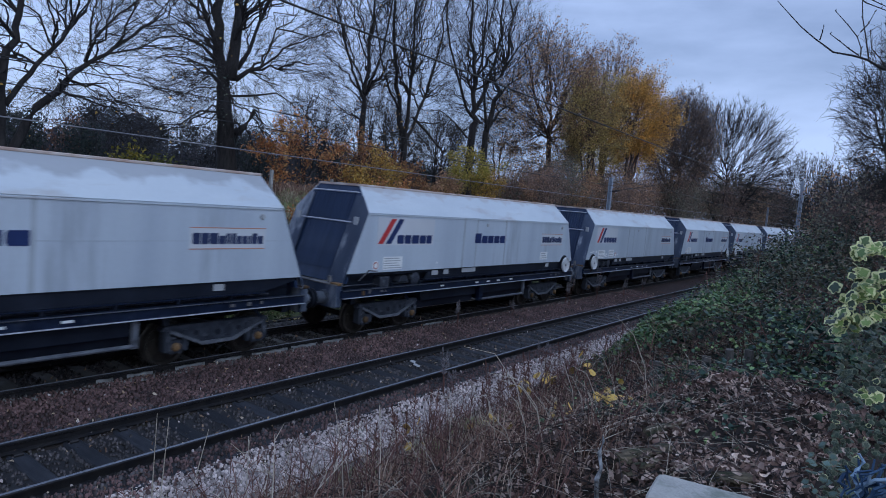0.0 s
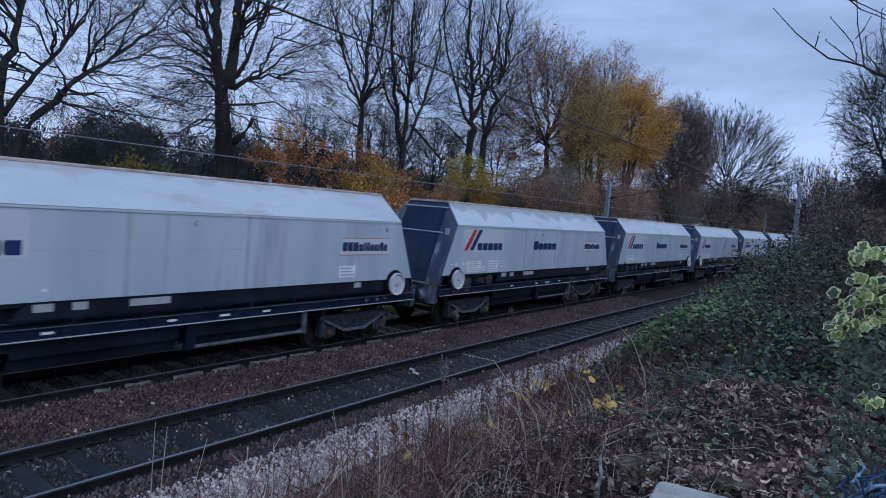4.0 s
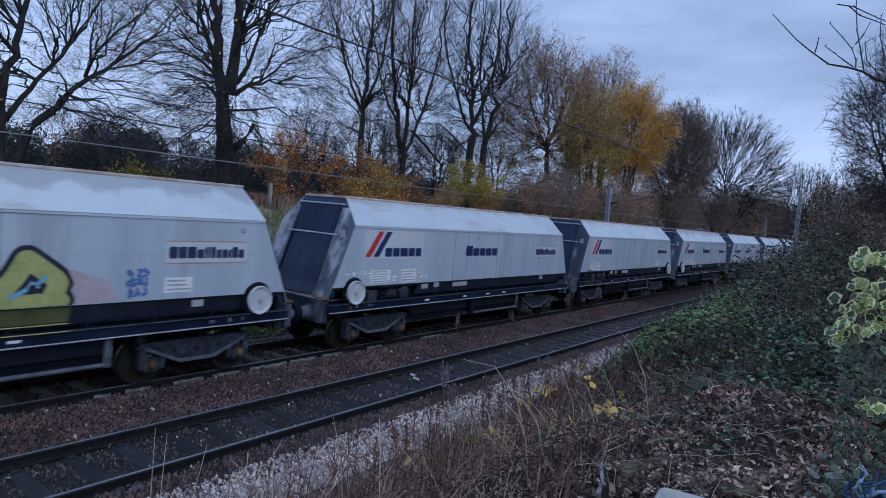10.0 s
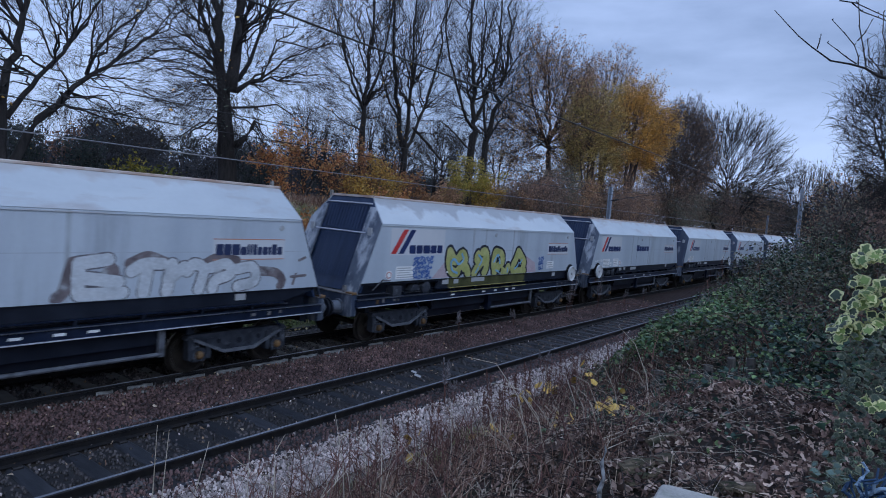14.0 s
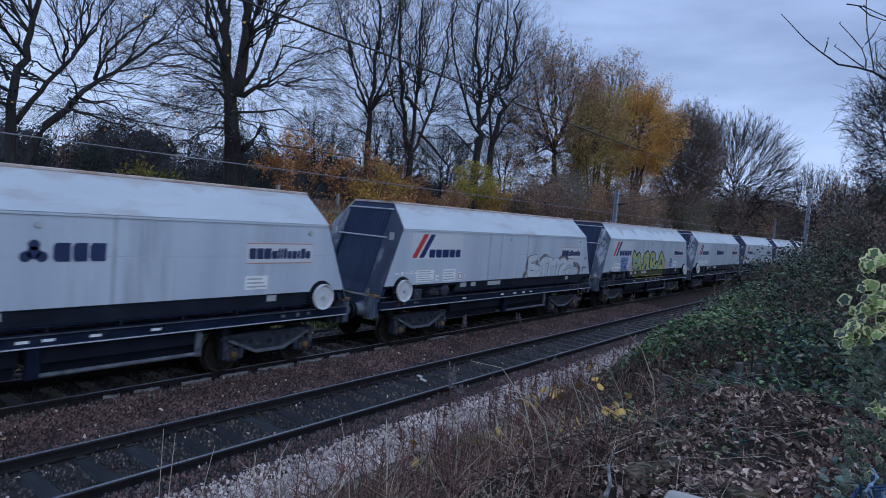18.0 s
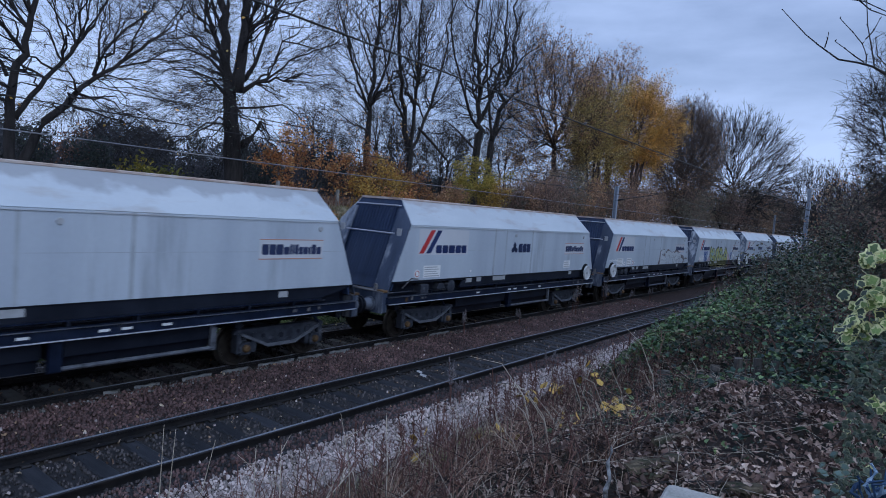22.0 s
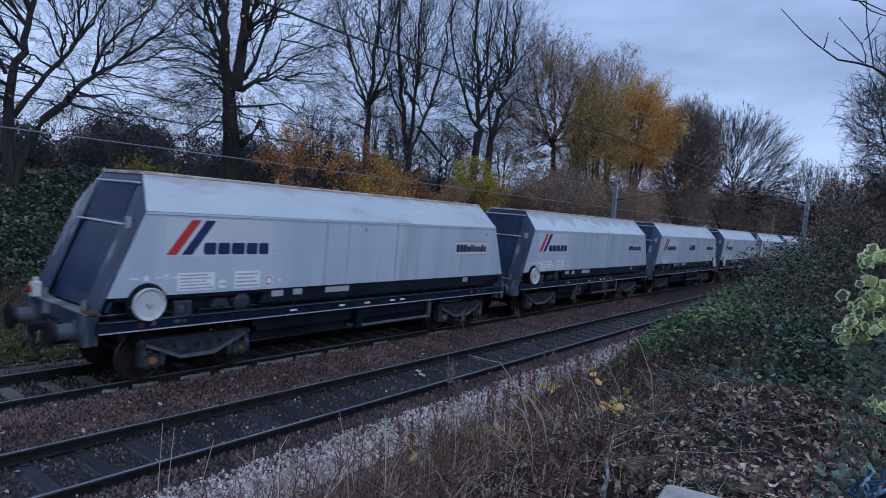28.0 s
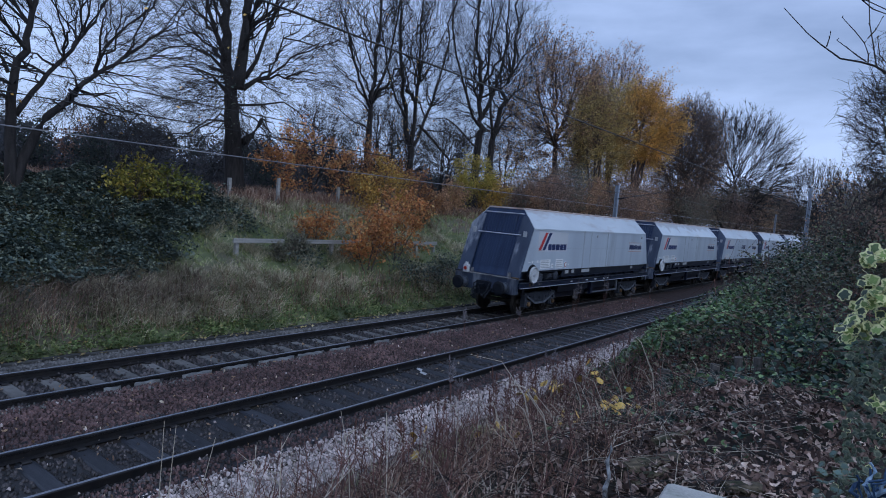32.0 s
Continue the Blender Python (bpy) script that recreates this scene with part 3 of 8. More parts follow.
BUFF = mat("blue_grey_casting", (0.085, 0.10, 0.135), (0.14, 0.16, 0.20), 0.4, 0.1, 3, 30, 0.03, c3=(0.04, 0.045, 0.055), spots=0.62, rand=0.35, grain=0.1)
HW, RW = 1.35, 0.75
ZB, ZS, ZT = 1.68, 3.20, 3.87
XB, XS, XT = 6.33, 5.72, 5.52
MESH = {}


def made(key, build):
    """A mesh that all wagons share."""
    if key not in MESH:
        MESH[key] = build()
    return MESH[key]


def side_mesh(s):
    """One side: outer skin with a folded top edge and a return at the sill, 6 cm thick."""
    g = Geo()
    y0, y1 = s * HW, s * (HW - 0.06)
    g.slab([(-XB, ZB), (XB, ZB), (XS, ZS), (-XS, ZS)], min(y0, y1), max(y0, y1))
    return g.mesh("side_panel", SIDE)


def slope_mesh(s, paint):
    """The inward-leaning top sheet above the side."""
    g = Geo()
    a, b, t = HW + 0.012, RW, 0.05
    o = [(-XS - 0.015, s * a, ZS), (XS + 0.015, s * a, ZS), (XT, s * b, ZT), (-XT, s * b, ZT)]
    i = [(x, y - s * t, z - 0.04) for x, y, z in o]
    for q in (o, i[::-1]):
        g.quad(*q)
    for k in range(4):
        j = (k + 1) % 4
        g.quad(o[k], i[k], i[j], o[j])
    return g.mesh("top_sheet", paint)


def rim_mesh():
    g = Geo()
    for s in (-1, 1):
        g.box(-XT, XT, s * RW - 0.035, s * RW + 0.035, ZT - 0.03, ZT + 0.03, 0.012)
        g.slab([(s * XT - 0.04, ZT - 0.03), (s * XT + 0.04, ZT - 0.03), (s * XT + 0.04, ZT + 0.03), (s * XT - 0.04, ZT + 0.03)], -RW, RW)
    return g.mesh("top_rim", mat("sand_stained_rim", (0.42, 0.30, 0.25), (0.58, 0.52, 0.49), 0.8, 0, 2.5, 40, 0.1))


def lining_mesh():
    """The inside of the open hopper, dusty steel falling to the chutes."""
    g = Geo()
    top = [(-XT, -RW), (XT, -RW), (XT, RW), (-XT, RW)]
    low = [(-3.2, -0.45), (3.2, -0.45), (3.2, 0.45), (-3.2, 0.45)]
    for k in range(4):
        j = (k + 1) % 4
        g.quad((*top[j], ZT - 0.05), (*top[k], ZT - 0.05), (*low[k], 1.3), (*low[j], 1.3))
    g.quad(*[(*q, 1.3) for q in low])
    return g.mesh("hopper_lining", BOGIE)


def end_mesh(s):
    """The sloping end sheet with its folded flanges."""
    g = Geo()
    xb, xs, xt = s * XB, s * XS, s * XT
    o = [(xb, -HW + 0.06, ZB - 0.25), (xb, HW - 0.06, ZB - 0.25), (xs, HW - 0.06, ZS), (xt, RW - 0.03, ZT), (xt, -RW + 0.03, ZT), (xs, -HW + 0.06, ZS)]
    i = [(x - s * 0.06, y, z) for x, y, z in o]
    k = len(g.v)
    g.v += o + i
    g.f += [tuple(range(5, -1, -1)) if s < 0 else tuple(range(6)), tuple(range(6, 12)) if s < 0 else tuple(range(11, 5, -1))]
    for a in range(6):
        b = (a + 1) % 6
        g.f.append((a, b, 6 + b, 6 + a) if s < 0 else (b, a, 6 + a, 6 + b))
    return g.mesh("end_sheet", ENDS)


def end_x(z):
    return XB + (XS - XB) * (z - ZB) / (ZS - ZB) if z < ZS else XS + (XT - XS) * (z - ZS) / (ZT - ZS)


def rib_mesh(s):
    """The fluted stiffeners of an end sheet, in two tiers."""
    g = Geo()
    for za, zb, proud in ((2.98, 3.62, 0.035), (1.75, 2.84, 0.006)):
        for k in range(13):
            y = -0.66 + k * 0.11
            a, b = end_x(za) + 0.004, end_x(zb) + 0.004
            o = [(s * a, y - 0.022, za), (s * a, y + 0.022, za), (s * b, y + 0.022, zb), (s * b, y - 0.022, zb)]
            i = [(x + s * proud, yy * 0.999, z) for x, yy, z in o]
            g.quad(*i)
            for p in range(4):
                q = (p + 1) % 4
                g.quad(o[p], o[q], i[q], i[p])
    return g.mesh("end_rib", ENDS)


def bar_on_end(s, z, half, r, material, name):
    x = s * (end_x(z) + 0.06)
    g = Geo().tube([(x, -half, z), (x, half, z)], [r, r], 8)
    for y in (-half, half):
        g.tube([(x, y, z), (x - s * 0.08, y, z)], [r, r], 6)
    return g.mesh(name, material)


def sill_mesh(s):
    """The dark skirt under one side with its gussets, and the ledge below it."""
    g = Geo()
    a, b = sorted((s * 1.24, s * 1.29))
    g.slab([(-3.2, 1.40), (5.4, 1.40), (6.28, 1.62), (6.28, ZB - 0.004), (-3.0, ZB - 0.004)], a, b)
    g.slab([(-6.28, 1.60), (-3.0, 1.60), (-3.0, ZB - 0.004), (-6.28, ZB - 0.004)], a, b)
    a, b = sorted((s * 1.02, s * 1.07))
    g.slab([(-6.2, 1.15), (6.2, 1.15), (6.2, ZB - 0.01), (-6.2, ZB - 0.01)], a, b)
    return g.mesh("sill", SOOTY)


def ledge_mesh(s):
    a, b = sorted((s * 1.15, s * 1.325))
    return Geo().box(-3.2, 5.4, a, b, 1.375, 1.395).mesh("ledge", FRAME)


def gusset_mesh(s):
    a, b = sorted((s * 1.15, s * 1.33))
    return Geo().slab([(-0.02, 1.279), (0.02, 1.279), (0.02, 1.376), (-0.02, 1.376)], a, b).mesh("gusset", SOOTY)


def wing_mesh(q, s, paint):
    """A flat wing beside the recessed middle of an end."""
    g = Geo()
    y0, y1 = s * 0.80, s * (HW - 0.02)
    o = []
    for z, y in ((ZB - 0.25, y0), (ZB - 0.25, y1), (ZS, y1), (3.60, s * 0.985), (3.60, y0)):
        o.append((q * (end_x(z) + 0.005), y, z))
    i = [(x + q * 0.035, y, z) for x, y, z in o]
    g.v += o + i
    flip = q * s > 0
    n = 5
    g.f.append(tuple(range(n, 2 * n)) if flip else tuple(range(2 * n - 1, n - 1, -1)))
    for a in range(n):
        b = (a + 1) % n
        g.f.append((a, b, n + b, n + a))
    return g.mesh("end_wing", paint)


def solebar_mesh(s):
    """A channel with its toes outwards."""
    y = s * 1.34
    ring = [(y, 1.075), (y + s * 0.055, 1.075), (y + s * 0.055, 1.09), (y + s * 0.012, 1.10), (y + s * 0.012, 1.25), (y + s * 0.05, 1.262), (y + s * 0.05, 1.278), (y - s * 0.09, 1.278), (y - s * 0.09, 1.075)]
    return Geo().prism(ring if s < 0 else ring[::-1], -6.48, 6.48).mesh("solebar", FRAME)


def solebar_edge(s):
    """The rubbed lower toe of the solebar; the sky's highlight is in its pale colour."""
    y = s * 1.40
    return Geo().box(-6.45, 6.45, y - 0.008, y + 0.008, 1.072, 1.094, 0.004).mesh("rubbed_edge", EDGE)


def top_toe(s):
    y = s * 1.393
    return Geo().box(-6.45, 6.45, y - 0.004, y + 0.004, 1.264, 1.28).mesh("upper_toe", DUST)


def under_mesh():
    """Centre sill, cross-bearers and the discharge boxes."""
    g = Geo()
    g.box(-6.7, 6.7, -0.28, 0.28, 0.72, 1.2, 0.03)
    for x in (-6.0, -3.25, 3.25, 6.0):
        g.box(x - 0.07, x + 0.07, -1.28, 1.28, 0.9, 1.14)
    return g.mesh("underframe", BLACK)


def headstock_mesh(s):
    a, b = sorted((s * 6.43, s * 6.61))
    return Geo().box(a, b, -1.3, 1.3, 0.85, 1.4, 0.03).mesh("headstock", ENDW)


def chute_mesh(x0, x1, low):
    """A bottom door: upright cheek, a folded step, then the door itself."""
    g = Geo()
    g.prism([(-1.20, 1.07), (-1.18, 0.76), (-1.08, 0.74), (-1.03, low), (1.03, low), (1.08, 0.74), (1.18, 0.76), (1.20, 1.07)][::-1], x0, x1)
    return g.mesh("discharge_chute", SOOTY)


def tube_pipe(s):
    g = Geo().tube([(-0.1, s * 1.25, 0.585), (2.68, s * 1.25, 0.585)], [0.04, 0.04], 10)
    g.box(2.62, 2.74, s * 1.25 - 0.03, s * 1.25 + 0.03, 0.54, 1.08)
    return g.mesh("brake_shaft", DUST)


def post_mesh(s):
    """The bracket post that hangs between the two doors."""
    return Geo().box(-0.26, -0.06, s * 1.23 - 0.06, s * 1.23 + 0.06, 0.53, 1.076, 0.02).mesh("bracket_post", FRAME)


def frame_mesh(s):
    """A bogie side: straight top chord, a recessed dished web, and pedestals round the axle boxes."""
    g = Geo()
    y = s * 1.06
    g.slab([(-1.22, 0.75), (1.22, 0.75), (1.16, 0.84), (-1.16, 0.84)], y - 0.08, y + 0.08)
    g.slab([(-0.98, 0.752), (-0.36, 0.46), (0.36, 0.46), (0.98, 0.752)], y - 0.065, y + 0.065)
    for q in (-1, 1):
        for a in (0.72, 1.10):
            g.slab([(q * a - 0.05, 0.34), (q * a + 0.05, 0.34), (q * a + 0.06, 0.752), (q * a - 0.06, 0.752)], y - 0.09, y + 0.09)
        g.slab([(q * 1.10 - 0.02, 0.33), (q * 1.10 + 0.12, 0.36), (q * 1.10 + 0.10, 0.60), (q * 1.10 - 0.02, 0.66)], y - 0.06, y + 0.06)
    return g.mesh("side_frame", BOGIE)


def flange_mesh(s):
    """The pale dusted bottom flange, a shallow V with a flat foot."""
    g = Geo()
    y = s * 1.06
    pts = [(-1.05, 0.745), (-0.36, 0.44), (0.36, 0.44), (1.05, 0.745)]
    for (xa, za), (xb, zb) in zip(pts, pts[1:]):
        g.slab([(xa, za - 0.035), (xb, zb - 0.035), (xb, zb + 0.03), (xa, za + 0.03)], y - 0.11, y + 0.11)
    return g.mesh("bottom_flange", DUST)


def web_hole(s, r):
    # flat black disc laid on the web in place of a shaded hole
    y = s * 1.127
    return Geo().lathe([(-0.003, r), (0.003, r)], (0, y, 0), "y", 14).mesh("web_hole", BLACK)


def spring_mesh(s):
    g = Geo().lathe([(0.50 + k * 0.028, 0.075 if k % 2 else 0.055) for k in range(10)], (0, s * 1.06, 0), "z", 10)
    return g.mesh("coil_spring", BOGIE)


def cap_mesh(s):
    return Geo().lathe([(-0.03, 0.08), (0.02, 0.085), (0.05, 0.07), (0.065, 0.04)] if s > 0 else [(-0.065, 0.04), (-0.05, 0.07), (-0.02, 0.085), (0.03, 0.08)], (0, 0, 0), "y", 14).mesh("axle_cap", YELLOW)


def box_mesh(s):
    y = s * 1.06
    return Geo().slab([(-0.13, -0.13), (0.13, -0.13), (0.15, 0.03), (0.11, 0.12), (-0.11, 0.12), (-0.15, 0.03)], y - 0.11, y + 0.11).mesh("axle_box", BOGIE)


def wheelset_mesh():
    g = Geo()
    R = WHEEL_R
    for s in (-1, 1):
        y = s * 0.75
        prof = [(y - s * 0.06, R + 0.028), (y - s * 0.035, R + 0.028), (y - s * 0.02, R), (y + s * 0.065, R - 0.008), (y + s * 0.065, R - 0.06), (y + s * 0.02, R - 0.09), (y + s * 0.03, 0.14), (y + s * 0.09, 0.12), (y + s * 0.09, 0.09)]
        g.lathe([(y - s * 0.06, 0.09)] + prof, (0, 0, 0), "y", 28)
    g.lathe([(-1.0, 0.075), (1.0, 0.075)], (0, 0, 0), "y", 10)
    # two weights bolted to each disc
    for s in (-1, 1):
        for w in (0, math.pi):
            g.box(0.24 * math.cos(w) - 0.05, 0.24 * math.cos(w) + 0.05, s * 0.79 - 0.02, s * 0.79 + 0.02, -0.09, 0.09)
    return g.mesh("wheelset", TREAD)


def buffer_mesh(s):
    """A buffer: square base, ram and domed head."""
    g = Geo()
    a, b = s * 6.6, s * 6.66
    g.lathe([(a, 0.19), (b, 0.19), (b, 0.15), (s * 6.90, 0.145), (s * 6.90, 0.155), (s * 6.93, 0.155), (s * 6.93, 0.12), (s * 6.988, 0.12)], (0, 0, 0), "x", 20)
    return g.mesh("buffer", BUFF)


def coupling_mesh(s):
    g = Geo()
    g.box(*sorted((s * 6.6, s * 6.95)), -0.06, 0.06, 0.96, 1.10, 0.02)
    g.tube([(s * 6.93, 0, 1.06), (s * 7.02, 0, 1.1), (s * 7.0, 0, 1.0), (s * 6.9, 0, 0.86), (s * 6.92, 0, 0.7)], [0.035, 0.035, 0.03, 0.03, 0.03], 8)
    for y in (-0.35, 0.35):
        g.tube([(s * 6.6, y, 0.95), (s * 6.85, y, 0.85), (s * 6.98, y * 0.8, 0.62), (s * 7.0, y * 0.4, 0.75)], [0.028] * 4, 7)
    return g.mesh("coupling", BLACK)


def disc_mesh(s):
    """A solid handbrake wheel with a dished face and a rolled rim."""
    g = Geo()
    pr = [(0.0, 0.05), (0.0, 0.235), (-0.02, 0.25), (-0.045, 0.285), (-0.02, 0.30), (0.03, 0.295), (0.035, 0.27), (0.02, 0.24), (0.02, 0.05)]
    pr = [(s * -a, r) for a, r in pr] if s > 0 else pr
    g.lathe(pr, (0, 0, 0), "y", 28)
    return g.mesh("handwheel", RIMW)


def hub_mesh():
    return Geo().lathe([(-0.05, 0.03), (-0.04, 0.05), (0.04, 0.05), (0.05, 0.03)], (0, 0, 0), "y", 12).mesh("hub", INK)


def plate(x0, x1, z0, z1, s, proud, material, name):
    y = s * (HW + proud)
    a, b = sorted((y - s * 0.002, y + s * 0.002))
    return Geo().slab([(x0, z0), (x1, z0), (x1, z1), (x0, z1)], a, b).mesh(name, material)


def slant(x0, x1, lean, z0, z1, s, material, name):
    y = s * (HW + 0.004)
    a, b = sorted((y - s * 0.002, y + s * 0.002))
    return Geo().slab([(x0, z0), (x1, z0), (x1 + lean, z1), (x0 + lean, z1)], a, b).mesh(name, material)


def block_row(root, name, x0, x1, z0, z1, widths, s, material, tall=()):
    """A row of plain bars in place of lettering, each a part."""
    total = sum(widths) + 0.13 * (len(widths) - 1) * (sum(widths) / len(widths))
    u = (x1 - x0) / total
    gap = 0.13 * sum(widths) / len(widths) * u
    y = s * (HW + 0.006)
    a, b = sorted((y - s * 0.002, y + s * 0.002))
    x = x0
    for k, w in enumerate(widths):
        r = x + w * u
        top = z1 + (z1 - z0) * 0.3 if k in tall else z1
        c = 0.2 * (z1 - z0)
        key = (name, k, round(x0, 2))
        ring = [(x, z0 + c), (x + c * 0.6, z0), (r, z0), (r, top), (x + c * 0.6, top), (x, top - c)]
        part(name, made(key, lambda: Geo().slab(ring, a, b).mesh(name, material)), root)
        x = r + gap


def text_lines(x0, x1, z0, z1, rows, s, material):
    g = Geo()
    y = s * (HW + 0.008)
    a, b = sorted((y - s * 0.0015, y + s * 0.0015))
    h = (z1 - z0) / (rows * 2 + 1)
    for k in range(rows):
        z = z0 + h * (1 + 2 * k)
        e = x1 - (x1 - x0) * (0.05 + 0.25 * ((k * 37) % 5) / 5)
        g.slab([(x0 + 0.04, z), (e, z), (e, z + h * 0.8), (x0 + 0.04, z + h * 0.8)], a, b)
    return g.mesh("small_print", material)


def glide(spine, step):
    """Points along a smooth curve through the spine's (x, z) pairs, about step apart."""
    p = [Vector((x, z)) for x, z in spine]
    p = [p[0] * 2 - p[1]] + p + [p[-1] * 2 - p[-2]]
    out = []
    for i in range(1, len(p) - 2):
        n = max(2, int((p[i + 1] - p[i]).length / step))
        for k in range(n):
            t = k / n
            out.append(0.5 * (p[i] * 2 + (p[i + 1] - p[i - 1]) * t + (p[i - 1] * 2 - p[i] * 5 + p[i + 1] * 4 - p[i + 2]) * t * t + (p[i] * 3 - p[i - 1] - p[i + 1] * 3 + p[i + 2]) * t ** 3))
    return out + [p[-2]]


def sprayed(root, spine, r, deep, s, name, material, foot=1.69):
    """A fat sprayed line with round ends, rising a hair along its length so that it may cross itself."""
    p = glide(spine, r * 0.4)
    n = len(p)
    g = Geo()
    for i, q in enumerate(p):
        d = (p[min(i + 1, n - 1)] - p[max(i - 1, 0)]).normalized()
        y = s * (HW + deep + 0.00008 * i)
        g.v += [(q.x - d.y * r, y, max(q.y + d.x * r, foot)), (q.x + d.y * r, y, max(q.y - d.x * r, foot))]
        if i:
            k = 2 * i
            g.f.append((k - 2, k - 1, k + 1, k))
    for i, j, sign in ((0, 1, -1), (n - 1, n - 2, 1)):
        d = (p[i] - p[j]).normalized()
        y, k = s * (HW + deep + 0.00008 * i), len(g.v)
        arc_ = [p[i] + (d * math.sin(w * math.pi / 8) + Vector((-d.y, d.x)) * math.cos(w * math.pi / 8) * sign) * r for w in range(1, 8)]
        g.v += [(q.x, y, max(q.y, foot)) for q in arc_]
        g.f.append((2 * i, *range(k, k + 7), 2 * i + 1))
    return part(name, g.mesh(name, material), root)


BULBS = ([(-2.7, 2.46), (-2.72, 2.18), (-2.60, 1.92), (-2.33, 1.80)], [(-2.66, 2.42), (-2.39, 2.19), (-2.07, 2.40), (-1.88, 2.23), (-1.95, 2.06)], [(-2.33, 1.80), (-2.08, 1.97), (-1.82, 1.97), (-1.68, 1.78)],
         [(-1.18, 2.36), (-1.24, 2.22), (-0.96, 2.12), (-0.67, 2.26), (-0.75, 2.44), (-0.92, 2.45)], [(-0.98, 2.1), (-1.22, 1.92), (-1.34, 1.78)], [(-0.65, 2.25), (-0.66, 1.95), (-0.76, 1.78)],
         [(-0.17, 2.42), (-0.22, 2.08), (-0.13, 1.78)], [(-0.12, 2.44), (0.24, 2.35), (0.30, 2.08), (0.02, 1.95)], [(0.06, 1.93), (0.44, 1.76)], [(0.72, 1.92), (0.62, 1.76)],
         [(1.34, 2.44), (1.2, 2.17), (1.02, 1.92), (1.12, 1.76), (1.55, 1.76)], [(1.36, 2.44), (1.62, 2.24), (1.82, 2.05), (1.72, 1.87), (1.84, 1.76)])
INLAYS = ([(-2.09, 2.40), (-2.0, 2.23), (-2.23, 2.09), (-2.47, 2.24), (-2.63, 2.15), (-2.55, 1.92), (-2.28, 1.82)], [(-1.18, 2.36), (-0.97, 2.21), (-1.09, 2.03)], [(-0.24, 2.12), (0.0, 2.35), (0.15, 2.07)],
          [(-0.05, 1.84), (0.22, 1.76)], [(0.69, 1.9), (0.68, 1.76)], [(1.15, 1.86), (1.48, 2.04), (1.61, 2.16)], [(-1.27, 1.8), (-1.13, 1.95)])


def tag_marks(root, s, x0, x1, z0, z1, rows, seed, material):
    """Rows of small looping marker strokes."""
    rng = random.Random(seed)
    h = (z1 - z0) / rows
    k = 0
    for row in range(rows):
        x, z = x0 + rng.uniform(0, 0.06), z1 - (row + 0.5) * h
        while x < x1 - 0.08:
            w = rng.uniform(0.10, 0.16)
            pts = [(x + w * rng.random(), z + h * rng.uniform(-0.55, 0.55)) for q in range(6)]
            sprayed(root, pts, 0.017, 0.016 + 0.0002 * k, s, "paint_stroke", material)
            x, k = x + w * 0.95, k + 1


def graffiti_green(root, s):
    """Bulbous painted shapes: yellow-green fills with black outlines and pale blue inlays."""
    lime = mat("lime_spray", (0.34, 0.36, 0.12), (0.46, 0.46, 0.19), 0.55, 0, 3, 20, 0.02)
    pale = mat("pale_blue_spray", (0.14, 0.36, 0.58), (0.22, 0.45, 0.64), 0.55, 0, 3, 20, 0.02)
    dark = mat("black_spray", (0.016, 0.02, 0.035), (0.026, 0.03, 0.045), 0.5, 0, 3, 20, 0.02)
    blue = mat("blue_spray", (0.06, 0.13, 0.36), (0.10, 0.19, 0.44), 0.55, 0, 3, 20, 0.02)
    pink = mat("pink_spray", (0.44, 0.33, 0.37), (0.50, 0.42, 0.46), 0.55, 0, 2, 20, 0.02)
    olive = mat("olive_spray", (0.055, 0.058, 0.022), (0.095, 0.095, 0.035), 0.6, 0, 2, 20, 0.02)
    straw = mat("yellow_spray", (0.46, 0.40, 0.13), (0.55, 0.48, 0.18), 0.6, 0, 2, 20, 0.02)
    a, b = sorted((s * 1.292, s * 1.297))
    part("paint_ground", Geo().slab([(-2.6, 1.405), (2.0, 1.405), (2.05, 1.66), (-2.65, 1.66)], a, b).mesh("paint_ground", olive), root)
    for ring in ([(-3.5, 1.70), (-2.5, 1.70), (-2.4, 2.36), (-2.75, 2.30)], [(1.8, 1.70), (2.75, 1.70), (2.62, 2.05), (1.9, 2.30)]):
        y = s * (HW + 0.003)
        part("paint_haze", Geo().slab(ring, y - 0.0006, y + 0.0006).mesh("paint_haze", pink), root)
    for k, spine in enumerate(BULBS):
        sprayed(root, spine, 0.225, 0.005 + 0.0002 * k, s, "paint_outline", dark)
    for k, spine in enumerate(BULBS):
        sprayed(root, spine, 0.145, 0.0095 + 0.0003 * k, s, "paint_fill", lime)
    for k, spine in enumerate(INLAYS):
        sprayed(root, spine, 0.034, 0.0215 + 0.0002 * k, s, "paint_inlay", pale)
    for x, z in ((-2.07, 1.80), (-0.98, 1.80), (0.08, 2.20), (0.2, 1.80), (1.42, 1.94)):
        sprayed(root, [(x, z), (x + 0.02, z + 0.06)], 0.05, 0.0245, s, "paint_counter", dark)
    for z0, z1, y in ((1.376, 1.393, 1.328), (1.265, 1.279, 1.40)):
        part("paint_line", Geo().box(-2.6, 2.0, *sorted((s * y, s * (y + 0.003))), z0, z1).mesh("paint_line", straw), root)
    tag_marks(root, s, -4.42, -3.52, 1.71, 2.33, 5, 5, blue)
    tag_marks(root, s, 2.84, 3.30, 1.76, 2.26, 3, 6, blue)


